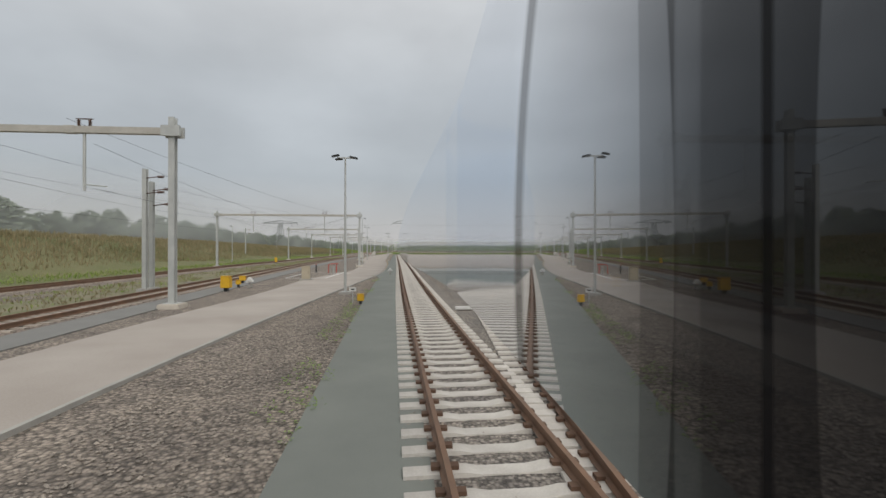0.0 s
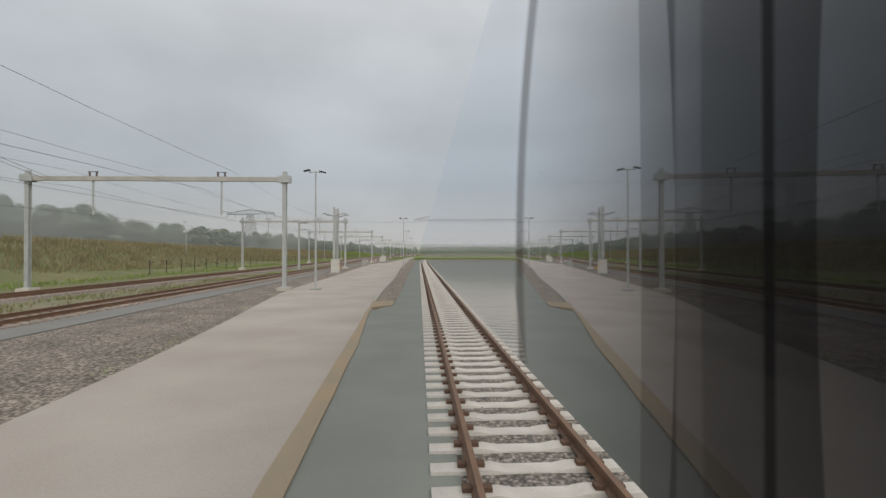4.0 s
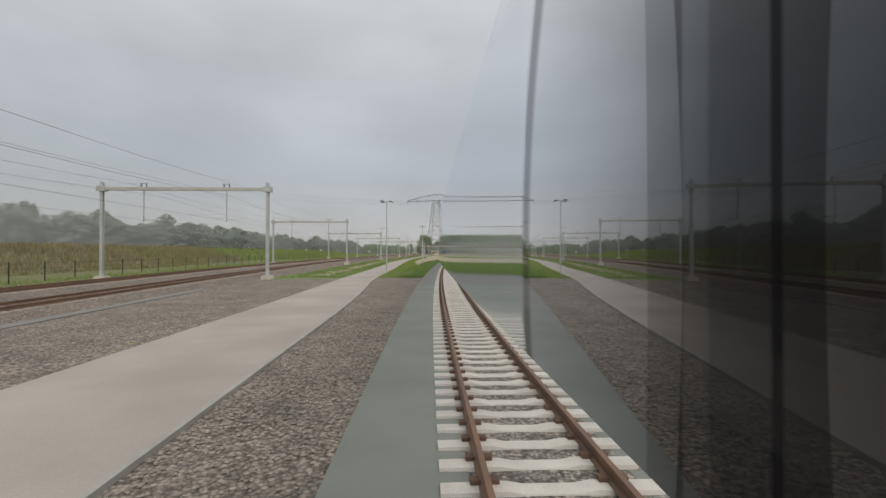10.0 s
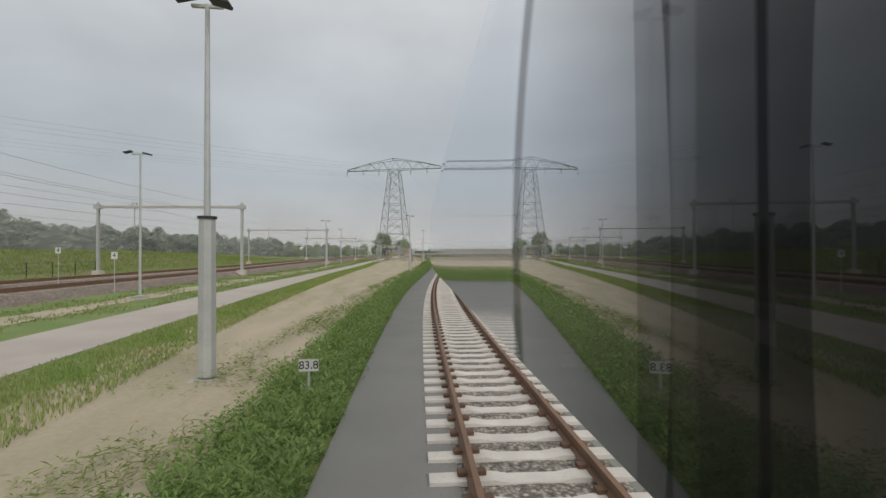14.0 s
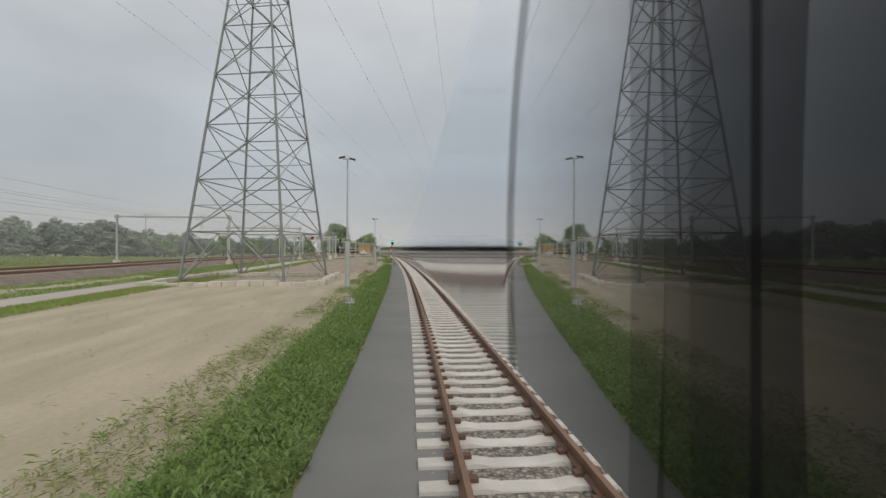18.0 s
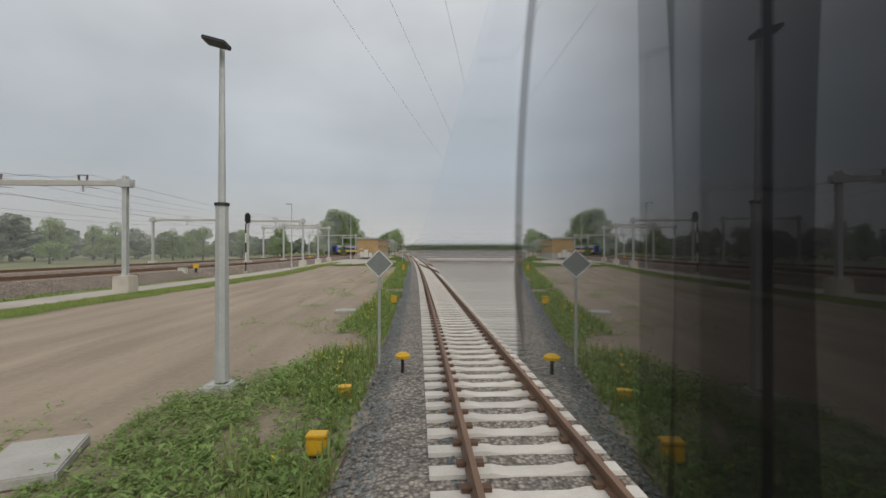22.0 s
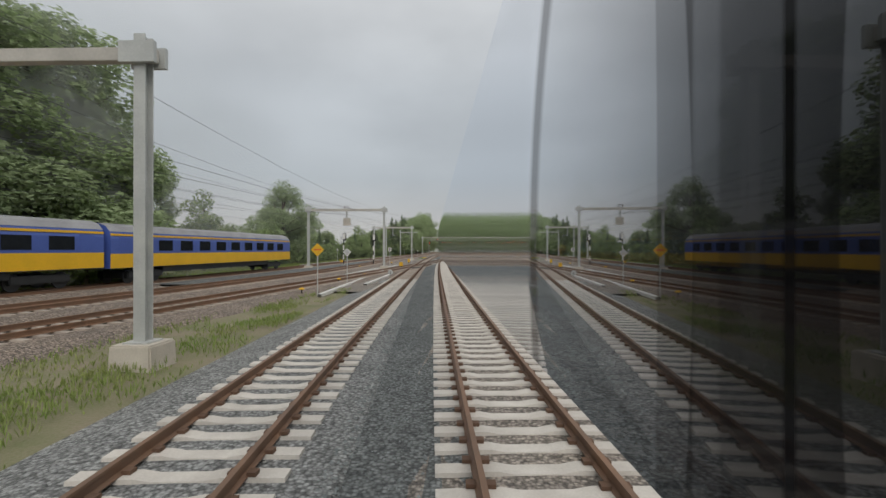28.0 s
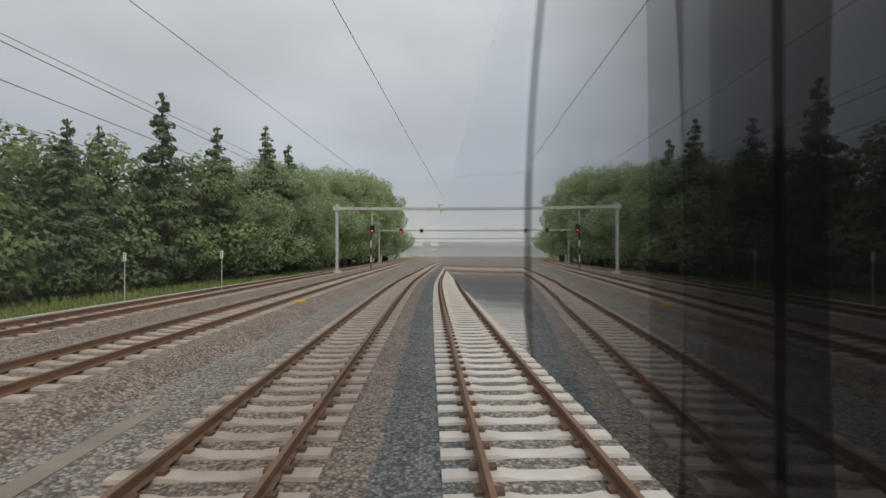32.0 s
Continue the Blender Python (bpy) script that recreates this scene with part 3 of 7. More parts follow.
L3 = table([(640, -28.0), (740, -27.0), (774, -21.0), (817, -18.5), (890, -16.8), (928, -15.2), (1000, -13.0), (1200, -9.5)])
ZL = table([(-60, 0.0), (120, 0.0), (200, 0.1), (300, 0.35), (500, 0.45), (560, 0.75), (680, 0.75), (740, 0.35), (800, 0.12), (842, 0.0), (900, 0.0), (1200, 0.0)])
ZM = table([(600, 0.75), (680, 0.75), (740, 0.4), (800, 0.2), (900, 0.25), (960, 0.4), (1200, 0.4)])
ROAD_R = table([(-60, -6.6), (7, -6.0), (14, -5.8), (41, -3.6), (50, -2.8), (56, -2.5), (84, -3.0), (92, -3.4), (121, -5.0), (140, -5.2), (163, -6.3), (189, -7.0), (224, -7.8), (252, -8.0), (268, -9.0),
                (305, -8.6), (345, -9.0), (385, -10.3), (414, -10.4), (452, -11.6), (500, -11.5), (530, -13.0), (570, -10.0), (594, -8.2), (612, -9.4), (640, -10.4)])
ROAD_L = table([(-60, -10.2), (12, -9.8), (22, -9.7), (30, -8.3), (37, -8.9), (43, -9.8), (48, -8.6), (53, -6.6), (60, -6.6), (79, -7.4), (100, -8.4), (112, -10.0), (122, -12.0), (146, -12.4), (160, -13.4), (188, -14.4), (202, -15.4), (210, -12.6), (248, -12.1), (268, -12.3),
                (307, -11.9), (355, -12.6), (417, -12.9), (452, -14.2), (504, -14.7), (530, -16.0), (570, -12.8), (597, -10.9), (612, -12.9), (640, -13.6)])
_strip = off(table([(-60, -1.4), (0, -1.4), (28, -1.6), (60, -1.5), (90, -1.6), (120, -1.25), (505, -1.25), (560, -1.2)]))
STRIP_L = lambda y: np.where((np.asarray(y) > 46) & (np.asarray(y) < 114), np.minimum(_strip(y), ROAD_R(y) + 0.06), _strip(y))
Z0 = lambda y: np.zeros(np.shape(y))


def const(v):
    return lambda y: np.full(np.shape(y), float(v))


BANK = table([(-60, 5.0), (120, 4.6), (260, 3.4), (420, 3.2), (520, 1.2), (580, 0.0), (1300, 0.0)])
FOOT = table([(-60, -33.0), (80, -35.0), (180, -38.0), (260, -40.0), (345, -42.0), (450, -45.0), (540, -48.0), (1300, -48.0)])


def bank_z(x, y):
    t = np.clip((FOOT(y) - 2 - x) / 14.0, 0, 1)
    return -0.30 + BANK(y) * t * t * (3 - 2 * t)


# ---- ground: one sheet to the horizon ----
def ground_sheet():
    ys = np.r_[-3000, -800, -200, np.arange(-60, 1301, 10), 1500, 2200, 4800]
    us = np.r_[-3500, -900, -300, -160, -110, -95, -85, -75, -65, -55, -48, -42, -36, -30, -24, -18, -12, -6, 0, 6, 12, 18, 24, 30, 40, 55, 80, 140, 300, 900, 3500]
    bank = BANK
    foot = FOOT
    v = []
    for y in ys:
        for u in us:
            x = float(u)
            z = float(bank_z(x - (math.tan(radians(TURN)) * max(0.0, KNEE - y) if y > -250 else 0.0), y))
            if z > 0:
                z += 0.25 * noise.noise(Vector((x * 0.05, y * 0.05, 0)))
            v.append((x, float(y), z))
    n = len(us)
    f = [(a * n + b, a * n + b + 1, (a + 1) * n + b + 1, (a + 1) * n + b) for a in range(len(ys) - 1) for b in range(n - 1)]
    ob = part("ground", (v, f), M["grass"], local=True)
    return tagged(ob, "rough meadow grass reaching out to the hazy horizon", "ground", kind="structure")


ground_sheet()


def strip(name, label, category, *a, **k):
    return tagged(ribbon(name, *a, **k), label, category, kind="structure")


strip("gravel_yard", "brown-grey gravel yard beside the concrete path", "gravel", -60, 272, plus(L2, -3.0), STRIP_L, -0.10, M["gravel"], cols=9, rough=0.03)
strip("gravel_apron", "grey gravel under the sidings on the far side", "gravel", -60, 330, off(2.4), off(14.0), -0.10, M["gravel"], cols=6, rough=0.03)
strip("walkway", "smooth green-grey grit walkway along the track", "walkway", -60, 262, STRIP_L, off(0.5), -0.05, M["strip"], cols=3)
strip("walkway_grey", "smooth grey grit walkway along the track", "walkway", 262, 505, STRIP_L, off(0.5), -0.05, M["strip2"], cols=3)
strip("yard_pavement", "dark grit pavement beside the loading bay", "pavement", 205, 352, off(2.5), off(lambda y: np.interp(y, [205, 240, 300, 340, 352], [4.2, 6.5, 9.0, 7.2, 5.6])), -0.06, M["strip"], cols=4)
strip("main_walkway", "smooth grey grit walkway beside the main line", "walkway", -60, 258, plus(L1, 1.45), plus(L1, 3.1), -0.06, M["strip2"], cols=3)
strip("grassy_ballast", "dry grass growing through ballast between the main line tracks", "verge", -60, 190, plus(L2, 2.6), plus(L1, -2.2), -0.085, M["dryverge"], cols=5, rough=0.03)
strip("concrete_path", "pale concrete service path with worn edges", "path", -60, 640, ROAD_L, ROAD_R, -0.04, M["road"], cols=4)
strip("path_edge", "thin concrete edging of the service path", "kerb", -60, 262, ROAD_R, plus(ROAD_R, 0.10), -0.015, M["concrete"])
strip("sand_field", "pale dry sandy field with thin weeds", "field", 271, 476, plus(ROAD_R, 0.8), off(-1.15), -0.13, M["sand"], step=1.5, cols=8, rough=0.04, wob=0.3)
strip("earth_field", "bare brown earth field with wheel ruts", "field", 458, 641, plus(ROAD_R, 0.8), off(-1.0), -0.155, M["dirt"], step=1.5, cols=10, rough=0.05, wob=0.3)
strip("sandy_wear", "pale sandy wear along the foot of the ballast", "field", 500, 552, off(lambda y: np.interp(y, [500, 515, 540, 552], [-3.4, -4.6, -3.2, -1.4])), off(-1.1), -0.125, M["palesoil"], step=1.0, cols=5, rough=0.03, wob=1.2)
strip("path_verge", "bright green grass verge along the path", "verge", 270, 641, plus(ROAD_R, -0.2), lambda y: ROAD_R(y) + np.interp(y, [270, 290, 320, 342, 641], [2.7, 3.3, 3.0, 2.2, 2.0]), -0.07, M["lawn"], step=1.0, cols=4, wob=0.7, zr=-0.17)
strip("path_verge_far", "green grass verge with a sandy patch by the tracks", "verge", 270, 641, plus(ROAD_L, -7.5), plus(ROAD_L, 0.2), -0.09, M["lawn"], cols=4, rough=0.05)
strip("sandy_patch", "pale sandy wear patch in the far verge", "field", 276, 470, plus(ROAD_L, -4.4), plus(ROAD_L, -2.6), -0.045, M["sand"], step=1.5, cols=3, wob=1.2)
strip("weed_bed", "dark leafy soil under the weeds", "verge", 271, 499, off(-3.0), off(-1.15), -0.11, M["lawn"], step=1.0, cols=3, wob=0.5)
strip("track_shoulder", "dark grey ballast shoulder sloping down from the track", "ballast", 500, 1250, off(lambda y: np.interp(y, [500, 514, 524, 616, 640, 690, 715, 726, 735, 760, 1250], [-1.5, -1.6, -1.15, -1.05, -1.2, -1.4, -2.0, -3.0, -4.6, -5.3, -5.0])), off(0.5), -0.1, M["slate"], step=1.0, cols=5, zl=-0.26, zr=-0.05, rough=0.04, wob=0.22)
strip("ballast_field", "grey ballast between the running tracks", "ballast", 330, 1250, off(2.3), off(24.0), -0.09, M["ballast"], cols=10, rough=0.03)
strip("ballast_main", "brown-grey ballast across the main tracks", "ballast", 788, 1250, plus(L3, -2.6), off(-1.2), lambda y: ZM(y) * 0 - 0.10, M["bed"], cols=12, rough=0.03, zl=lambda y: ZM(y) - 0.12)
strip("dry_verge", "thin dry grass on brown ballast beside the branch track", "verge", 748, 800, plus(L1, 2.6), off(-5.2), -0.10, M["dryverge"], cols=6, rough=0.05, zr=-0.24)
strip("meadow_verge", "mown green grass strip beside the sidings", "verge", 640, 756, plus(L1, 2.6), off(lambda y: np.interp(y, [640, 700, 726, 735, 756], [-1.4, -1.9, -3.0, -4.6, -5.8])), -0.075, M["lawn2"], cols=8, rough=0.06, zr=-0.24)


# ---- tracks ----
def rail_mesh(fx, fz, y0, y1, du, step=3.0):
    prof = [(-0.075, 0.0), (-0.075, 0.012), (-0.012, 0.03), (-0.012, 0.125), (-0.036, 0.135), (-0.036, 0.172), (0.036, 0.172), (0.036, 0.135), (0.012, 0.125), (0.012, 0.03), (0.075, 0.012), (0.075, 0.0)]
    ys = np.linspace(y0, y1, int((y1 - y0) / step) + 2)
    xs = fx(ys) + du
    zs = fz(ys)
    n = len(prof)
    v = [(float(x + p), float(y), float(z + q)) for x, y, z in zip(xs, ys, zs) for p, q in prof]
    f = [(a * n + b, a * n + (b + 1) % n, (a + 1) * n + (b + 1) % n, (a + 1) * n + b) for a in range(len(ys) - 1) for b in range(n)]
    f += [tuple(range(n))[::-1], tuple(range((len(ys) - 1) * n, len(ys) * n))]
    return v, f




def sleeper_shape(half=1.26):
    v = []
    for x, dz in ((-half, 0.0), (-0.5, 0.0), (-0.3, -0.035), (0.3, -0.035), (0.5, 0.0), (half, 0.0)):
        e = 0.012 if abs(x) == half else 0
        v += [(x, -0.155, -0.16), (x, -0.125, dz - e), (x, 0.125, dz - e), (x, 0.155, -0.16)]
    f = []
    for a in range(5):
        for b in range(3):
            f.append((a * 4 + b, a * 4 + b + 1, (a + 1) * 4 + b + 1, (a + 1) * 4 + b))
    f += [(3, 2, 1, 0), (20, 21, 22, 23)]
    return v, f


def sleepers_joined(fx, fz, y0, y1, spacing=0.6, half=1.26):
    bv, bf = sleeper_shape(half)
    bv, bf4 = np.array(bv), np.array([f for f in bf])
    ys = np.arange(y0, y1, spacing)
    a = np.arctan((fx(ys + 1) - fx(ys - 1)) / 2)
    v = np.empty((len(ys), len(bv), 3))
    v[:, :, 0] = fx(ys)[:, None] + bv[:, 0] * np.cos(a)[:, None] + bv[:, 1] * np.sin(a)[:, None]
    v[:, :, 1] = ys[:, None] - bv[:, 0] * np.sin(a)[:, None] + bv[:, 1] * np.cos(a)[:, None]
    v[:, :, 2] = fz(ys)[:, None] + bv[:, 2]
    f = (bf4[None] + (np.arange(len(ys)) * len(bv))[:, None, None]).reshape(-1, 4)
    return v.reshape(-1, 3).tolist(), f.tolist()


def clips_joined(fx, fz, y0, y1, spacing=0.6):
    ys = np.arange(y0, y1, spacing)
    b = np.array([(i * 0.055, j * 0.06, k * 0.05) for k in (0, 1) for j in (-1, 1) for i in (-1, 1)])
    q = np.array([(4, 5, 7, 6), (0, 1, 5, 4), (2, 6, 7, 3), (0, 4, 6, 2), (1, 3, 7, 5)])
    at = np.array([(s * 0.75 + d) for s in (-1, 1) for d in (-0.115, 0.115)])
    n = len(ys) * 4
    cxs = (fx(ys)[:, None] + at).ravel()
    v = np.stack([cxs[:, None] + b[:, 0], np.repeat(ys, 4)[:, None] + b[:, 1], np.repeat(fz(ys), 4)[:, None] + b[:, 2]], -1)
    f = (q[None] + (np.arange(n) * 8)[:, None, None]).reshape(-1, 4)
    return v.reshape(-1, 3).tolist(), f.tolist()


def track(name, fx, fz, y0, y1, label, sl, single=None, skip=None, bed=None, clips=True):
    """Two rails on concrete sleepers; single: the stretch whose sleepers are pieces of their own."""
    t = thing(name, Matrix(), label, "railway track", "tracks", "structure")
    for du in (-0.75, 0.75):
        part("rail", rail_mesh(fx, fz, y0, y1, du), M["rail"], t)
    spans = [(y0, y1)] if not single else [(y0, single[0]), (single[1], y1)]
    for a, b in spans:
        if b - a > 1:
            ob = part("sleepers", sleepers_joined(fx, fz, a, b), sl, t)
            ob["kind"] = "stuff"
    if clips:
        ob = part("rail_clips", clips_joined(fx, fz, y0, y1), M["clip"], t)
        ob["kind"] = "stuff"
    if bed:
        part("ballast_bed", ribbon_data(plus(fx, -2.2), plus(fx, 2.2), fz, y0, y1), bed, t)
    return t


def ribbon_data(left, right, fz, y0, y1, step=3.0):
    """A ballast bed: a level crown with sloping shoulders."""
    ys = np.linspace(y0, y1, int((y1 - y0) / step) + 2)
    xl, xr, z = left(ys), right(ys), fz(ys)
    cols = [(xl - 0.9, z * 0 - 0.32), (xl + 0.4, z - 0.07), (xl * 0.5 + xr * 0.5, z - 0.05), (xr - 0.4, z - 0.07), (xr + 0.9, z * 0 - 0.32)]
    v = np.stack([np.stack([x, ys, zz], -1) for x, zz in cols], 1).reshape(-1, 3)
    n = len(cols)
    f = [(a * n + b, a * n + b + 1, (a + 1) * n + b + 1, (a + 1) * n + b) for a in range(len(ys) - 1) for b in range(n - 1)]
    return v.tolist(), f


own = track("track_own", OWN, Z0, -40, 1240, "pale concrete sleeper track with rusty brown rails", M["sleeper"], single=(2.0, 181.9), bed=M["bed"])
track("track_right", R1, Z0, -20, 625, "siding track on pale concrete sleepers with rusty rails", M["sleeper"], bed=M["bed"])
track("track_right_outer", R2, Z0, -40, 1200, "outer siding track with rusty rails", M["oldsleeper"], clips=False)
track("track_far_right", R3, Z0, 430, 1200, "far siding track with rusty rails", M["oldsleeper"], clips=False)
track("track_branch", N1, lambda y: Z0(y) - 0.006, 694, 800, "pale concrete sleeper track branching from the siding", M["sleeper"], bed=M["ballast"])
track("track_branch_old", N1, Z0, 800, 1200, "weathered concrete sleeper track with rusty rails", M["oldsleeper"], bed=M["rustbed"])
track("track_crossover", NX, lambda y: Z0(y) + 0.004, 830, 876, "rusty crossover between two tracks", M["oldsleeper"])
track("track_main", L1, ZL, -60, 836, "main line track with rust-brown rails on dark ballast", M["oldsleeper"], bed=M["rustbed"], clips=False)
track("track_main_far", L2, lambda y: np.where(y < 700, ZL(y), ZM(y)), -60, 1200, "far main line track with rust-brown rails", M["oldsleeper"], bed=M["rustbed"], clips=False)
track("track_outer", L3, ZM, 660, 1200, "outermost main line track with rust-brown rails", M["oldsleeper"], bed=M["rustbed"], clips=False)

# ---- overhead line ----
def h_mast(bm, h, w=0.28, t=0.03):
    """An upright steel section with two flanges and a web."""
    a, b, c = w / 2, w / 2 + t / 2, w / 2 - t / 2
    prof = [(-a, -b), (a, -b), (a, -c), (t / 2, -c), (t / 2, c), (a, c), (a, b), (-a, b), (-a, c), (-t / 2, c), (-t / 2, -c), (-a, -c)]
    low, top = ([bm.verts.new((x, y, z)) for x, y in prof] for z in (0.0, h))
    for k in range(12):
        bm.faces.new((low[k], low[(k + 1) % 12], top[(k + 1) % 12], top[k]))
    bm.faces.new(low[::-1]), bm.faces.new(top)
    return bm


def portal(xl, xr, y, z, h=8.4, beam=7.7, drops=2, left=True, right=True, label="grey steel overhead line portal on concrete feet", zl=None):
    """Two upright steel masts on concrete feet that carry a box beam with insulators and drop posts."""
    t = thing("overhead_portal", Matrix.Translation((0, y, 0)), label, "line portal", "overhead line portals")
    for x, on, zz in ((xl, left, z if zl is None else zl), (xr, right, z)):
        if not on:
            continue
        bm = h_mast(nb(), h - (zz - z))
        bmesh.ops.translate(bm, verts=bm.verts, vec=(x, 0, zz))
        m = part("mast", bm, M["galv"], t)
        part("foot", box(nb(), x, 0, min(zz - 0.5, -0.5), 1.05, 1.05, 0.62 + max(zz, 0.0), 0.04, 0.94), M["block"], t, "pale concrete footing")
        part("base_plate", box(nb(), x, 0, zz + 0.12, 0.6, 0.6, 0.035), M["galv"], t)
        part("bracket", box(box(nb(), x, -0.22, z + beam - 0.12, 0.85, 0.12, 0.5), x, 0.22, z + beam - 0.12, 0.85, 0.12, 0.5), M["galv"], t)
    a, b = (xl - 0.3, xr + 0.3)
    bm = box(nb(), (a + b) / 2, 0, z + beam - 0.03, b - a, 0.26, 0.32, 0.012)
    n = max(1, int((b - a) / 6.0))
    for i in range(1, n + 1):
        box(bm, a + (b - a) * i / (n + 1), 0, z + beam - 0.05, 0.5, 0.285, 0.36, 0.008)
    part("beam", bm, M["beam"], t)
    for i in range(drops):
        x = xl + (xr - xl) * (i + 0.5) / drops
        part("drop_post", rod(rod(nb(), (x, 0, z + beam), (x, 0, z + 5.4), 0.07, n=8), (x, 0, z + 5.7), (x + 1.0, 0, z + 5.6), 0.03, n=6), M["galv"], t)
        bm = nb()
        for dx in (-0.25, 0.25):
            for k in range(4):
                rod(bm, (x + dx, 0, z + beam + 0.34 + k * 0.07), (x + dx, 0, z + beam + 0.38 + k * 0.07), 0.09, 0.05, n=8)
            rod(bm, (x + dx, 0, z + beam + 0.3), (x + dx, 0, z + beam + 0.62), 0.025, n=6)
        box(bm, x, 0, z + beam + 0.62, 0.75, 0.06, 0.04)
        part("insulator", bm, M["insul"], t, "dark ribbed insulators")
    return t


PORTALS = [(-34.5, -10.9, 22.7, 0.0, 8.9, 8.1, 3), (-29.3, -7.2, 74.9, 0.0, 8.7, 8.0, 2), (-30.5, -12.2, 124.5, 0.0, 8.6, 7.9, 2), (-33.6, -16.0, 170.7, 0.0, 8.7, 7.9, 2), (-34.6, -17.3, 219.0, 0.1, 8.9, 8.15, 2),
           (-35.4, -19.5, 270.2, 0.15, 9.3, 8.5, 2), (-36.0, -20.5, 323.0, 0.2, 9.4, 8.6, 2), (-38.4, -20.8, 378.0, 0.45, 8.7, 8.0, 2), (-42.0, -22.0, 440.0, 0.5, 8.8, 8.1, 2), (-45.0, -24.5, 515.0, 0.5, 9.0, 8.3, 2), (-36.5, -17.6, 550.4, 0.5, 8.6, 7.9, 3),
           (-24.0, -10.9, 561.7, 0.9, 5.9, 5.3, 2), (-20.5, -10.2, 571.0, 0.9, 6.4, 5.8, 2), (-18.0, -9.7, 613.0, 0.9, 6.6, 6.0, 1), (-16.4, -10.2, 626.0, 0.9, 6.6, 6.0, 1), (-26.0, -11.8, 644.0, 0.9, 7.0, 6.4, 2), (-27.0, -12.2, 690.0, 0.7, 7.0, 6.4, 2),
           (-22.5, -9.7, 727.0, 0.5, 7.4, 6.8, 2), (-17.5, -5.2, 769.7, 0.3, 7.5, 6.9, 1), (-17.3, -7.2, 819.5, 0.3, 8.0, 7.4, 1), (-17.2, -8.2, 868.0, 0.3, 7.9, 7.3, 1),
           (-13.0, 3.1, 968.0, 0.5, 7.8, 7.2, 2), (-13.5, 6.0, 1020.0, 0.5, 7.8, 7.2, 2), (-13.5, 8.0, 1080.0, 0.5, 7.8, 7.2, 2), (-12.5, 10.0, 1140.0, 0.5, 7.8, 7.2, 2)]
for xl, xr, y, z, h, bz, dr in PORTALS:
    portal(xl, xr, y, z, h, bz, dr)
portal(-31.0, -21.3, 611.0, 0.9, 6.6, 6.0, 1)


def line_wire(name, pts, label, r=0.018, sag=0.5, m="wire"):
    """One sagging wire hung over a row of points."""
    v, f = [], []
    bm = nb()
    for (x0, y0, z0), (x1, y1, z1) in zip(pts, pts[1:]):
        last = None
        for k in range(7):
            t = k / 6
            p = Vector((x0 + (x1 - x0) * t, y0 + (y1 - y0) * t, z0 + (z1 - z0) * t - 4 * sag * t * (1 - t)))
            if last is not None:
                rod(bm, last, p, r, n=3)
            last = p
    return tagged(part(name, bm, M[m]), label, "overhead wire", "overhead wires")


for fx, zz in ((L1, ZL), (L2, ZL)):
    ps = [p for p in PORTALS if p[2] < 830]
    con = [(float(fx(p[2])), p[2], p[3] + min(5.5, p[5] - 0.6)) for p in ps]
    mes = [(float(fx(p[2])), p[2], p[3] + p[5] - 0.5) for p in ps]
    line_wire("contact_wire", con, "thin dark contact wire over the main line", 0.010, 0.05)
    line_wire("carrier_wire", mes, "dark carrier wire sagging between portals", 0.011, 0.7)
for q in (0.17, 0.48, 0.80):
    line_wire("feeder_wire", [(p[0] + q * (p[1] - p[0]), p[2], p[3] + p[5] + 0.65) for p in PORTALS], "dark feeder wire above the portals", 0.010, 0.5)
for d in (0.0, 0.55):
    line_wire("anchor_wire", [(-7.6 + d, 75.0, 8.3), (-29.0 + d, 124.4, 7.9)], "dark anchored wire running across the main line", 0.015, 0.25)
for fx in (L2, L3):
    ps = [p for p in PORTALS if p[2] > 720]
    line_wire("contact_wire", [(float(fx(p[2])), p[2], p[3] + min(5.5, p[5] - 0.6)) for p in ps], "thin dark contact wire over the main line", 0.010, 0.05)
    line_wire("carrier_wire", [(float(fx(p[2])), p[2], p[3] + p[5] - 0.5) for p in ps], "dark carrier wire sagging between portals", 0.011, 0.6)


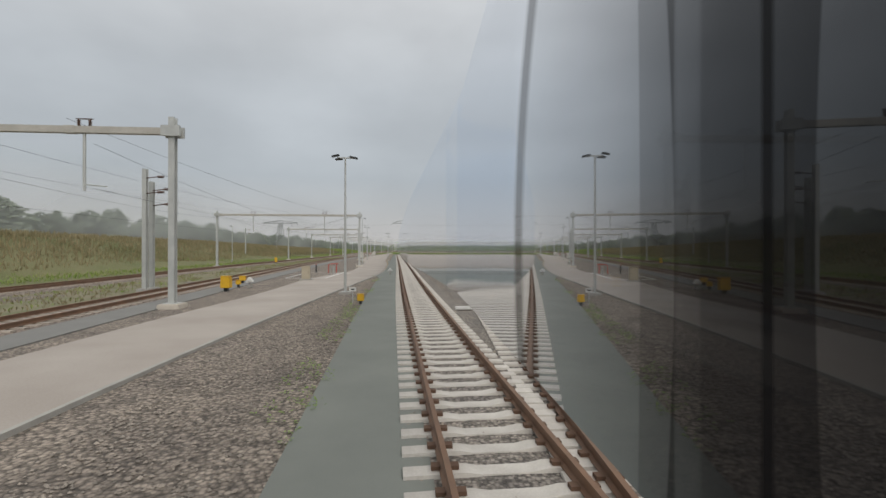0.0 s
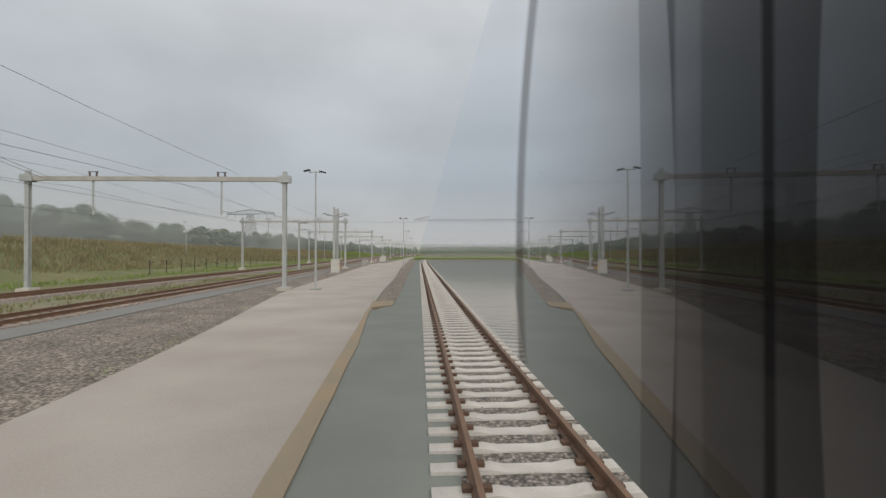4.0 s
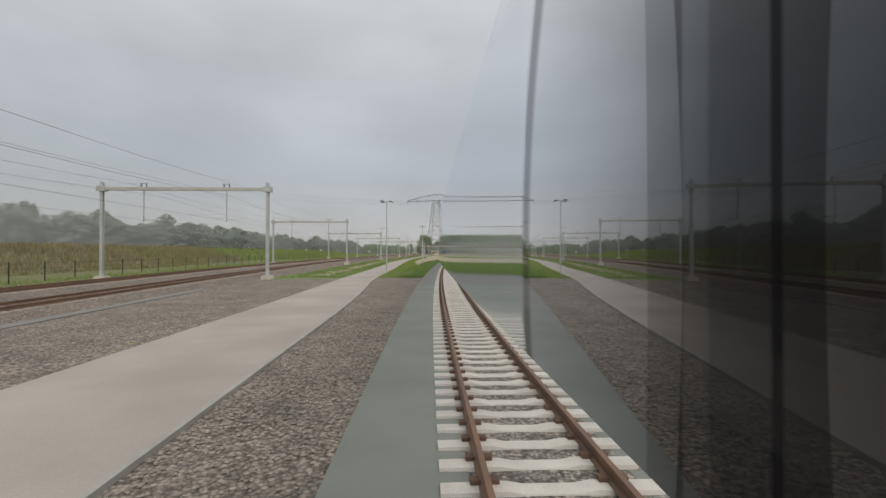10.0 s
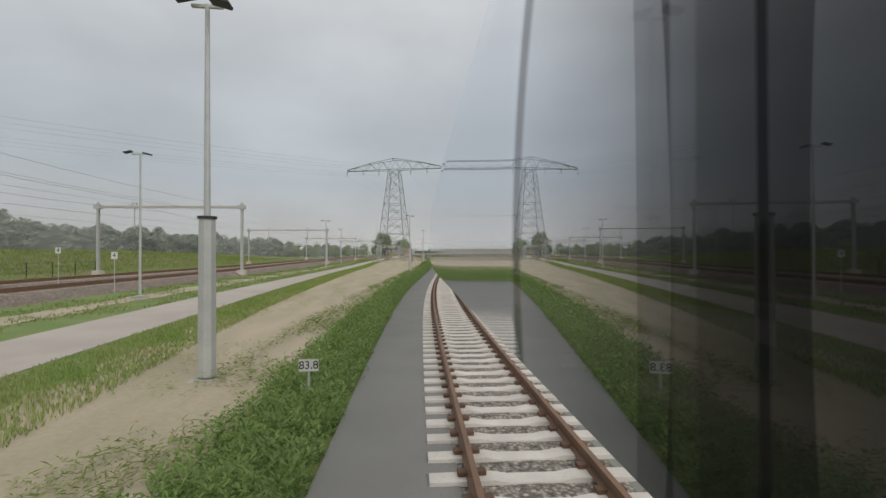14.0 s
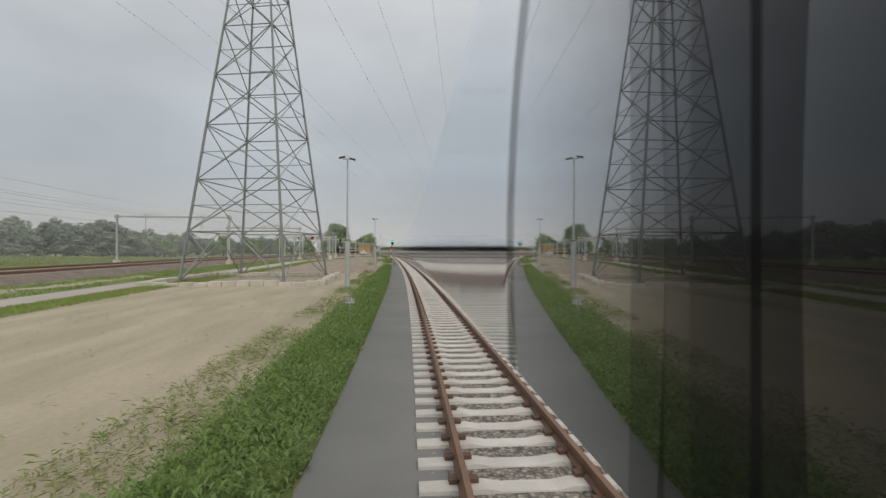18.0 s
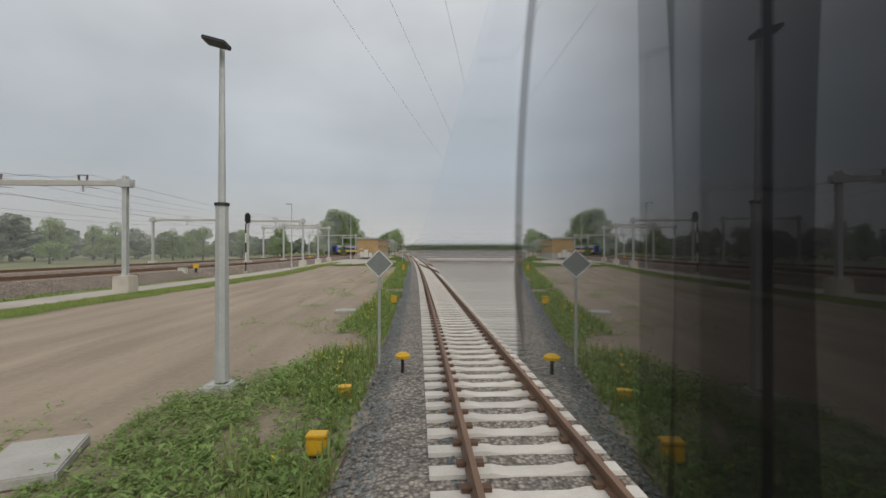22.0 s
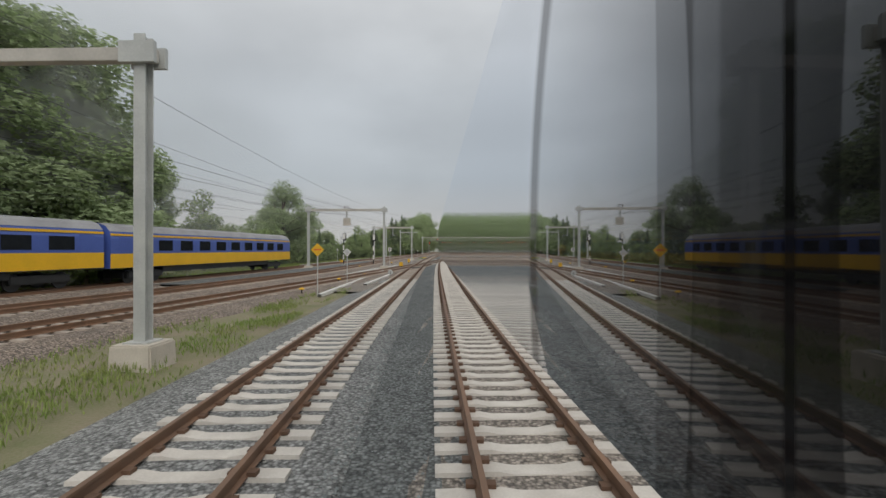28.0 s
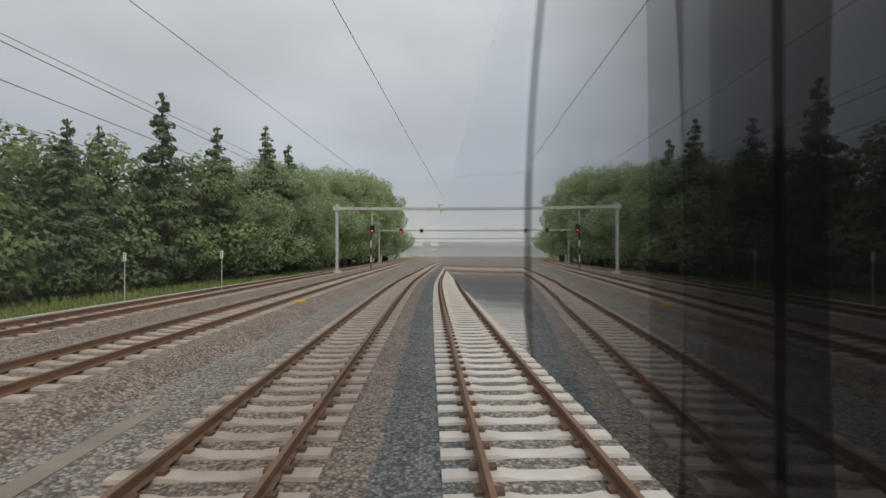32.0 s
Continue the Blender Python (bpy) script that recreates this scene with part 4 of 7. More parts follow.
# ---- lamp posts ----
def lamp_post(x, y, z, h=8.4, heads=2, thick=False, spread=0.55, label="tall grey steel yard lamp post with flat floodlight heads"):
    t = thing("lamp_post", Matrix.Translation((x, y, z)), label, "lamp post", "yard lamp posts")
    part("footing", box(nb(), 0, 0, -0.3, 0.72, 0.72, 0.36, 0.03), M["concrete"], t, "square concrete footing")
    part("base_plate", box(nb(), 0, 0, 0.06, 0.42, 0.42, 0.03), M["galv"], t)
    low = 0.13
    if thick:
        bm = nb()
        fat = 0.205 if heads > 1 else 0.145
        rod(bm, (0, 0, 0.12), (0, 0, 3.65), fat, fat * 0.9, n=8)
        part("lower_pole", bm, M["galv"], t, "thick eight-sided grey lower pole")
        rod_bm = rod(nb(), (0, 0, 3.65), (0, 0, 3.65 + 0.06), fat * 1.05, n=8)
        part("collar", rod_bm, M["dark"], t)
        low = 3.65 + 0.05
    part("pole", rod(nb(), (0, 0, low), (0, 0, h), 0.085 if not thick else 0.075, 0.05, n=10), M["galv"], t)
    if heads == 1:
        spread = 0.0
    elif thick:
        spread = 0.36
    if heads:
        arm = part("cross_arm", box(nb(), 0, 0, h - 0.08, 2 * spread * 0.8 + 0.1, 0.07, 0.07), M["galv"], t)
        for i in range(heads):
            s = -1 if i % 2 else 1
            yy = -0.28 if i < 2 else 0.28
            bm = box(nb(), 0, 0, 0, 0.46, 0.34, 0.08, 0.015)
            bmesh.ops.rotate(bm, verts=bm.verts, cent=(0, 0, 0), matrix=Matrix.Rotation(radians((14 if i < 2 else 4) * s), 3, "Y"))
            bmesh.ops.translate(bm, verts=bm.verts, vec=(s * spread * (1 if i < 2 else 0.75), yy, h - (0.02 if i % 3 else 0.12)))
            part("floodlight", bm, M["dark"], t, "flat dark floodlight head")
    return t


def street_light(x, y, z, h, side=-1, label="slim grey lamp post with one flat lamp arm"):
    t = thing("street_light", Matrix.Translation((x, y, z)), label, "lamp post", "street lights")
    part("footing", box(nb(), 0, 0, -0.3, 0.4, 0.4, 0.35, 0.02), M["concrete"], t)
    part("pole", rod(nb(), (0, 0, 0), (0, 0, h), 0.09, 0.05, n=10), M["galv"], t)
    part("lamp_head", box(nb(), side * 0.35, 0, h - 0.03, 0.75, 0.2, 0.07, 0.02), M["dark"], t)
    return t


for x, y, z, h, n, th in ((-3.65, 28.9, 0.0, 8.4, 4, 0), (-7.9, 87.5, 0.2, 8.4, 2, 0), (-9.9, 124.3, 0.0, 8.6, 2, 0), (-6.0, 171.7, 0.0, 8.7, 4, 0), (-7.8, 224.3, -0.1, 9.0, 4, 0), (-8.4, 278.0, -0.1, 8.6, 4, 0),
                          (-4.4, 329.0, -0.2, 8.5, 2, 1), (-15.9, 348.0, 0.0, 8.9, 2, 0), (3.52, 454.3, -0.3, 9.6, 2, 1), (3.9, 512.0, -0.2, 9.0, 4, 1), (-17.5, 526.0, 0.0, 8.0, 2, 0), (4.3, 550.6, -0.1, 6.9, 1, 1),
                          (-17.0, 432.0, 0.0, 8.5, 2, 0), (-14.5, 400.0, 0.0, 8.4, 2, 0), (0.4, 388.7, -0.2, 8.6, 2, 1)):
    lamp_post(x, y, z, h, n, th)
for x, y, z, h in ((-4.5, 627.3, 0.0, 8.9), (-8.0, 544.4, 0.0, 7.4), (-8.4, 602.0, 0.0, 8.6), (4.0, 657.0, 0.0, 7.2), (-3.0, 720.0, 0.0, 7.5), (-37.5, 104.0, 0.3, 7.5), (-49.0, 182.0, 0.6, 8.0), (-38.5, 255.5, 0.4, 7.5)):
    street_light(x, y, z, h)


# ---- lattice pylons ----
def pylon(x, y, h, base, arm, turn, label, z=0.0):
    """A four-legged lattice tower with one broad cross-arm."""
    t = thing("power_pylon", pose(x, y, z, 0, 0, turn), label, "pylon", "power pylons")
    lv = [0.0, 0.13, 0.27, 0.42, 0.56, 0.70, 0.82, 0.90]

    def half(k):
        return base / 2 * (1 - k) * 0.80 + 0.145 * base

    for sx in (-1, 1):
        for sy in (-1, 1):
            k0, k1 = lv[0], lv[-1]
            bm = rod(nb(), (sx * half(k0), sy * half(k0), k0 * h), (sx * half(k1), sy * half(k1), k1 * h), 0.13, 0.09, n=4)
            part("leg", bm, M["steel"], t)
    for i, (a, b) in enumerate(zip(lv, lv[1:])):
        bm = nb()
        for ax in (0, 1):
            for s in (-1, 1):
                def P(q, k, e=ax, s=s):
                    return (q * half(k), s * half(k), k * h) if e == 0 else (s * half(k), q * half(k), k * h)
                if i == 0:
                    rod(bm, P(-1, a), P(0, b), 0.06, n=4), rod(bm, P(1, a), P(0, b), 0.06, n=4)
                    rod(bm, P(-0.5, (a + b) / 2), P(-1, b), 0.04, n=4), rod(bm, P(0.5, (a + b) / 2), P(1, b), 0.04, n=4)
                else:
                    rod(bm, P(-1, a), P(1, b), 0.055, n=4), rod(bm, P(1, a), P(-1, b), 0.055, n=4)
                rod(bm, P(-1, b), P(1, b), 0.055, n=4)
                for q in (-1, 1):
                    rod(bm, P(q, (a + b) / 2), P(0, (a + b) / 2) if i else P(q * 0.5, (a + b) / 2), 0.035, n=4)
        part("bracing", bm, M["steel"], t)
    bm = nb()
    z0, n = 0.90 * h, 8
    for sy in (-1, 1):
        w = half(0.9)
        top = [(-arm, z0 + 0.4), (-arm * 0.55, z0 + h * 0.065), (0, z0 + h * 0.105), (arm * 0.55, z0 + h * 0.065), (arm, z0 + 0.4)]
        low = [(-arm, z0), (arm, z0)]
        yy = lambda q: sy * w * max(0.12, 1 - abs(q) / arm)
        rod(bm, (-arm, yy(arm), z0), (0, yy(0), z0), 0.09, n=4), rod(bm, (0, yy(0), z0), (arm, yy(arm), z0), 0.09, n=4)
        for (x0, za), (x1, zb) in zip(top, top[1:]):
            rod(bm, (x0, yy(x0), za), (x1, yy(x1), zb), 0.09, n=4)
        tx, tz = zip(*top)
        for k in range(-n, n):
            x0, x1 = arm * k / n, arm * (k + 1) / n
            za, zb = float(np.interp(x0, tx, tz)), float(np.interp(x1, tx, tz))
            rod(bm, (x0, yy(x0), z0 if k % 2 else za), (x1, yy(x1), zb if k % 2 else z0), 0.05, n=4)
    part("cross_arm", bm, M["steel"], t)
    for k in (-1.0, -0.66, -0.33, 0.33, 0.66, 1.0):
        bm = nb()
        for j in range(6):
            rod(bm, (k * arm, 0, z0 - 0.25 - j * 0.22), (k * arm, 0, z0 - 0.36 - j * 0.22), 0.13, 0.06, n=6)
        rod(bm, (k * arm, 0, z0), (k * arm, 0, z0 - 1.7), 0.03, n=4)
        part("insulator", bm, M["insul"], t)
    return t


pylon(-5.5, 465.3, 32.5, 8.6, 16.0, -14, "grey lattice power pylon with a wide cross-arm over a flooded footing")
pylon(53.0, 790.0, 32.0, 9.0, 13.0, 10, "distant grey lattice power pylon")
pylon(-72.0, 275.0, 16.5, 4.4, 10.4, -12, "small grey lattice pylon behind the grass bank", float(bank_z(-72.0, 275.0)))
# left ends hang free, placed to fit the camera's view
for k in (-1.0, -0.66, -0.33, 0.33, 0.66, 1.0):
    line_wire("power_line", [(-170 + 13 * k, 318 - 8 * k, 27.0), (-5.5 + 15.5 * k, 465.3 - 3.9 * k, 27.6), (53 + 13 * k, 790 + 2 * k, 27.2)], "thin high-voltage line hung from the pylons", 0.016, 3.0, "steel")

# ---- the blue and yellow train on the outer main track ----
def coach(y0, length, ends):
    yc = y0 + length / 2
    x, z = float(L3(y0) + L3(y0 + length)) / 2, float(ZM(yc)) + 0.17
    a = math.degrees(math.atan((float(L3(y0 + length)) - float(L3(y0))) / length))
    t = thing("train_coach", pose(x, yc, z, 0, 0, -a), "blue and yellow passenger train coach with dark windows", "train coach", "train coaches")
    L = length - 0.2
    prof = [(-1.38, 1.05), (-1.43, 1.35), (-1.43, 2.9), (-1.34, 3.35), (-1.05, 3.7), (-0.55, 3.88), (0.55, 3.88), (1.05, 3.7), (1.34, 3.35), (1.43, 2.9), (1.43, 1.35), (1.38, 1.05)]

    def shell(a, b, grow=0.0):
        bm = nb()
        rings = [[bm.verts.new((p + math.copysign(grow, p), s * L / 2, q + grow)) for p, q in prof[a:b]] for s in (-1, 1)]
        for i in range(len(rings[0]) - 1):
            bm.faces.new((rings[0][i], rings[1][i], rings[1][i + 1], rings[0][i + 1]))
        return bm

    bm = nb()
    rings = [[bm.verts.new((p, s * L / 2, q)) for p, q in prof] for s in (-1, 1)]
    for i in range(len(prof)):
        j = (i + 1) % len(prof)
        bm.faces.new((rings[0][i], rings[1][i], rings[1][j], rings[0][j]))
    bm.faces.new(rings[0]), bm.faces.new(rings[1][::-1])
    part("body", bm, M["blue"], t, "deep blue coach body")
    for s in (-1, 1):
        part("lower_panel", box(nb(), s * 1.425, 0, 1.08, 0.04, L, 0.9), M["tyellow"], t, "yellow lower side panel")
        part("stripe", box(nb(), s * 1.40, 0, 3.1, 0.06, L, 0.13), M["tyellow"], t, "yellow stripe under the roof")
        for k in range(10):
            yy = -L / 2 + 2.6 + k * (L - 5.2) / 9
            part("window", box(nb(), s * 1.432, yy, 2.15, 0.02, 1.45, 0.75, 0.0), M["glass"], t)
        for yy in (-L / 2 + 1.1, L / 2 - 1.1):
            part("door", box(nb(), s * 1.434, yy, 1.98, 0.02, 0.9, 1.05), M["blue"], t)
    part("roof", shell(3, 9, 0.012), M["roofgrey"], t, "weathered grey curved roof")
    part("underframe", box(nb(), 0, 0, 0.62, 2.3, L * 0.62, 0.42, 0.05), M["dark"], t)
    for s in (-1, 1):
        part("gangway", box(nb(), 0, s * (L / 2 + 0.12), 1.1, 1.4, 0.26, 2.4), M["black"], t)
        b = part("bogie", box(nb(), 0, s * (L / 2 - 3.4), 0.35, 2.2, 3.2, 0.45, 0.05), M["dark"], t)
        for q in (-1.25, 1.25):
            for w in (-0.75, 0.75):
                part("wheel", rod(nb(), (w - 0.06, s * (L / 2 - 3.4) + q, 0.46), (w + 0.06, s * (L / 2 - 3.4) + q, 0.46), 0.46, n=16), M["dark"], b)
    return t


for k in range(3):
    coach(733.2 + 26.6 * k, 26.5, k)


# ---- cabinets, boxes and yard fittings ----
def cabinet(x, y, z, w, d, h, m, label, turn=0, doors=2, cat="cabinet"):
    """A sheet-steel equipment cabinet with an overhanging lid, doors and a plinth."""
    t = thing("equipment_cabinet", pose(x, y, z, 0, 0, turn), label, cat, "equipment cabinets")
    part("plinth", box(nb(), 0, 0, -0.25, w + 0.35, d + 0.35, 0.33, 0.02), M["concrete"], t, "concrete plinth slab")
    part("body", box(nb(), 0, 0, 0.08, w, d, h - 0.08, 0.015), m, t)
    part("lid", box(nb(), 0, 0, h, w + 0.07, d + 0.07, 0.06, 0.015), m, t)
    for k in range(doors):
        dx = -w / 2 + w * (k + 0.5) / doors
        dr = part("door", box(nb(), dx, -d / 2 - 0.008, 0.16, w / doors - 0.04, 0.02, h - 0.26), m, t)
        part("handle", box(nb(), dx + (w / doors) * 0.36, -d / 2 - 0.03, h * 0.5, 0.03, 0.03, 0.14), M["dark"], dr)
    if h > 1.72:
        part("warning_label", box(nb(), w * 0.28, -d / 2 - 0.021, h * 0.68, 0.13, 0.006, 0.13), M["yellow"], t, "small yellow warning label")
    return t


cabinet(-8.7, 41.7, 0.0, 0.7, 0.5, 1.15, M["beige"], "beige cable cabinet on the edge of the path", 4, 1)
cabinet(-14.1, 585.8, 0.0, 0.7, 0.5, 0.9, M["cream"], "small pale cabinet in the grass beyond the path", 0, 1)
cabinet(-8.5, 543.8, 0.0, 0.7, 0.5, 1.1, M["cream"], "small white cabinet at the foot of a lamp post", 0, 1)
cabinet(-13.8, 151.0, 0.0, 1.1, 0.7, 1.73, M["cream"], "cream steel equipment cabinet beside the service path", 8)
cabinet(-14.9, 222.8, 0.0, 1.1, 0.7, 1.45, M["cream"], "low cream equipment cabinet on gravel", 6)
cabinet(-14.5, 225.0, 0.0, 1.15, 0.8, 1.7, M["cream"], "tall cream equipment cabinet on gravel", 6)
cabinet(-14.3, 182.4, 0.0, 0.95, 0.7, 1.3, M["concrete"], "beige concrete cable cabinet at the path edge", 4, 1)


def yellow_box(x, y, z, w=0.34, d=0.34, h=0.4, legs=True, label="bright yellow track equipment box"):
    t = thing("track_box", pose(x, y, z, 0, 0, random.uniform(-8, 8)), label, "track box", "yellow track boxes")
    lift = 0.14 if legs else 0.0
    part("housing", box(nb(), 0, 0, lift, w, d, h, 0.03, 0.94), M["yellow"], t)
    part("lid", box(nb(), 0, 0, lift + h, w * 1.02, d * 1.02, 0.04, 0.012), M["yellow"], t)
    part("stand", box(nb(), 0, 0, -0.25, w * 0.4, d * 0.4, 0.40), M["dark"], t)
    return t


for x, y, z, w, h in ((-13.1, 38.6, 0.0, 0.5, 0.35), (-12.0, 34.5, 0.0, 0.36, 0.3), (-2.2, 23.5, -0.05, 0.34, 0.32), (-11.7, 31.4, 0.0, 0.6, 0.75), (-15.3, 161.2, 0.0, 0.55, 0.5), (6.9, 547.4, -0.22, 0.27, 0.24), (6.9, 549.7, -0.22, 0.23, 0.2),
                      (5.9, 644.9, -0.1, 0.42, 0.75), (5.7, 650.6, -0.1, 0.26, 0.22), (5.7, 656.8, -0.1, 0.26, 0.26), (-10.0, 727.2, 0.1, 0.5, 0.6), (-0.4, 733.6, -0.05, 0.32, 0.26),
                      (-5.6, 825.1, 0.05, 0.5, 0.55), (-6.7, 846.5, 0.0, 0.46, 0.6), (-17.5, 838.0, 0.2, 0.5, 0.4), (7.0, 564.0, -0.1, 0.3, 0.3),
                      (-32.0, 118.0, 0.0, 0.6, 0.5), (-26.0, 96.0, 0.0, 0.5, 0.4), (-15.6, 231.5, 0.0, 0.4, 0.3), (6.2, 600.0, -0.1, 0.34, 0.7), (-15.0, 640.0, 0.8, 0.45, 0.4), (-8.6, 936.6, 0.0, 0.4, 0.2), (-12.5, 585.0, 0.8, 0.45, 0.35)):
    yellow_box(x, y, z, w, w * 0.8, h)


def disc_marker(x, y, z, label="yellow mushroom-shaped marker on a black stem"):
    t = thing("ground_marker", Matrix.Translation((x, y, z)), label, "marker", "ground markers")
    part("stem", rod(nb(), (0, 0, -0.2), (0, 0, 0.3), 0.035, n=8), M["black"], t)
    bm = rod(nb(), (0, 0, 0.28), (0, 0, 0.34), 0.16, 0.17, n=14)
    rod(bm, (0, 0, 0.34), (0, 0, 0.40), 0.17, 0.09, n=14)
    part("cap", bm, M["yellow"], t)
    return t


for x, y in ((7.9, 551.4), (8.1, 538.5), (7.9, 520.0), (-6.8, 785.8), (-6.9, 794.8), (2.2, 840.5), (2.1, 857.3), (2.0, 848.0), (2.3, 828.0), (-11.0, 822.0), (-8.8, 838.0), (7.2, 500.0)):
    disc_marker(x, y, -0.02)


def shunt_signal(x, y, z, label="white rounded triangular ground signal on a short post"):
    t = thing("ground_signal", Matrix.Translation((x, y, z)), label, "ground signal", "ground signals")
    part("post", box(box(nb(), 0, 0, -0.2, 0.12, 0.12, 0.42), 0, 0, -0.2, 0.3, 0.3, 0.22, 0.02), M["concrete"], t)
    bm = nb()
    prof = [(-0.25, 0.0), (0.25, 0.0), (0.265, 0.09), (0.07, 0.34), (0.0, 0.365), (-0.07, 0.34), (-0.265, 0.09)]
    rings = [[bm.verts.new((p * s, d, 0.2 + q * s)) for p, q in prof] for d, s in ((-0.17, 0.93), (-0.1, 1.0), (0.16, 0.9))]
    for r0, r1 in zip(rings, rings[1:]):
        for i in range(7):
            bm.faces.new((r0[i], r0[(i + 1) % 7], r1[(i + 1) % 7], r1[i]))
    bm.faces.new(rings[0][::-1]), bm.faces.new(rings[-1])
    part("housing", bm, M["white"], t)
    part("seam", box(nb(), 0, -0.178, 0.27, 0.3, 0.01, 0.012), M["dark"], t)
    return t


for x, y in ((-1.55, 50.75), (2.5, 50.4), (-17.6, 212.0), (-11.1, 34.2)):
    shunt_signal(x, y, 0.12)


def plate_sign(x, y, z, h, w, ph, text="", label="small white sign plate on a thin post", face="white", bars=0, turn=0, cat="sign"):
    """A flat plate on a post, with its figures raised on the face."""
    t = thing("sign_post", pose(x, y, z, 0, 0, turn), label, cat, "track signs")
    part("post", rod(nb(), (0, 0.02, -0.25), (0, 0.02, h), 0.025, n=8), M["galv"], t)
    p = part("plate", box(nb(), 0, 0, h - ph, w, 0.012, ph, 0.0), M[face], t)
    if text:
        cu = bpy.data.curves.new("figure", "FONT")
        cu.body, cu.size, cu.align_x, cu.align_y, cu.extrude = text, ph * 0.95, "CENTER", "CENTER", 0.002
        tmp = new("figure", cu)
        dg = bpy.context.evaluated_depsgraph_get()
        me = bpy.data.meshes.new_from_object(tmp.evaluated_get(dg))
        bpy.data.objects.remove(tmp)
        me.materials.clear()
        me.materials.append(M["black"])
        ob = new("figures", me)
        ob.parent = p
        ob.matrix_basis = pose(0, -0.011, h - ph / 2, 90, 0, 0)
    for k in range(bars):
        part("mark", box(nb(), 0, -0.009, h - ph + ph * (k + 0.5) / (bars + 0.4), w * 0.5, 0.008, ph * 0.3 / bars), M["black"], p)
    return t


for x, y, tx in ((-2.7, 24.4, ""), (-5.9, 222.4, "83.9"), (-1.83, 326.9, "83.8"), (4.9, 439.6, "83.7"), (6.6, 535.0, "83.6"), (-6.0, 844.6, "")):
    plate_sign(x, y, -0.08, 0.78, 0.36, 0.22, tx, "white hectometre plate with black figures on a thin post" if tx else "small white sign plate on a thin post", bars=0 if tx else 1)
for x, y, z, h, tx in ((-37.8, 353.0, 0.4, 2.9, "4"), (-34.6, 356.0, 0.4, 2.9, "4"), (-27.4, 357.0, 0.3, 2.9, "4"), (-19.9, 352.0, 0.2, 2.6, "4"), (8.6, 368.0, -0.1, 2.7, "4"), (-6.6, 820.6, 0.1, 2.75, "8"), (-14.2, 596.0, 0.7, 2.2, "4"), (-22.5, 560.0, 0.8, 2.6, "4"), (-17.5, 566.0, 0.8, 2.6, "4")):
    plate_sign(x, y, z, h, 0.42, 0.48, tx, "white square track number board on a post")
for x, y, z, h in ((-19.2, 841.7, 0.2, 2.5), (-9.2, 896.0, 0.0, 2.4), (-14.3, 941.0, 0.3, 2.5), (-17.8, 938.0, 0.3, 2.4), (-18.2, 928.0, 0.3, 2.6)):
    plate_sign(x, y, z, h, 0.16, 0.42, "", "slim white marker post with three dark marks", bars=3)


def diamond_sign(x, y, z, h, s, face, label, turn=0, bars=0):
    t = thing("diamond_sign", pose(x, y, z, 0, 0, turn), label, "sign", "diamond signs")
    part("post", rod(nb(), (0, 0.03, -0.3), (0, 0.03, h - s * 0.2), 0.035, n=8), M["galv"], t)
    bm = box(nb(), 0, 0, -s / 2, s, 0.02, s, 0.0)
    bmesh.ops.rotate(bm, verts=bm.verts, cent=(0, 0, 0), matrix=Matrix.Rotation(radians(45), 3, "Y"))
    bmesh.ops.translate(bm, verts=bm.verts, vec=(0, 0, h - s * 0.7))
    p = part("plate", bm, M[face], t)
    if bars:
        part("mark", box(nb(), 0, -0.014, h - s * 0.76, s * 0.8, 0.006, s * 0.16), M["orange"], p, "row of faded orange lettering bars")
    else:
        rim = nb()
        for a in range(4):
            q0, q1 = radians(90 * a), radians(90 * a + 90)
            rod(rim, (math.sin(q0) * s * 0.7, -0.012, h - s * 0.7 + math.cos(q0) * s * 0.7), (math.sin(q1) * s * 0.7, -0.012, h - s * 0.7 + math.cos(q1) * s * 0.7), 0.02, n=6)
        part("rim", rim, M["white"], p)
    return t


diamond_sign(7.3, 504.5, -0.1, 3.0, 0.38, "yellow", "yellow diamond speed board on a thin grey post", 0, 1)
diamond_sign(7.3, 552.3, -0.1, 2.75, 0.46, "steel", "grey back of a diamond sign with a white rim", 0)
diamond_sign(-11.1, 718.0, 0.1, 2.6, 0.45, "galv", "grey diamond sign board on a post in grass", 30)
diamond_sign(-5.8, 785.6, 0.0, 3.0, 0.55, "yellow", "yellow diamond speed board with orange marks", 0, 1)
diamond_sign(-6.2, 794.6, 0.0, 2.7, 0.42, "galv", "grey diamond sign back on a post", 0)


def disc_sign(x, y):
    t = thing("disc_sign", Matrix.Translation((x, y, -0.1)), "round pale disc board standing low in the ballast", "sign")
    part("stake", box(nb(), 0, 0.02, -0.2, 0.05, 0.04, 0.5), M["dark"], t)
    part("disc", rod(nb(), (0, 0.012, 0.42), (0, -0.012, 0.42), 0.26, n=24), M["galv"], t)
    part("bar", box(nb(), 0, -0.02, 0.2, 0.05, 0.01, 0.3), M["black"], t)


disc_sign(-4.3, 805.2)


# ---- signals ----
def striped_post(t, h, r=0.075, n=5, z0=0.0):
    for k in range(n):
        part("post_band", rod(nb(), (0, 0, z0 + h * k / n), (0, 0, z0 + h * (k + 1) / n), r, n=10), M["white"] if k % 2 else M["black"], t, "white band" if k % 2 else "black band")


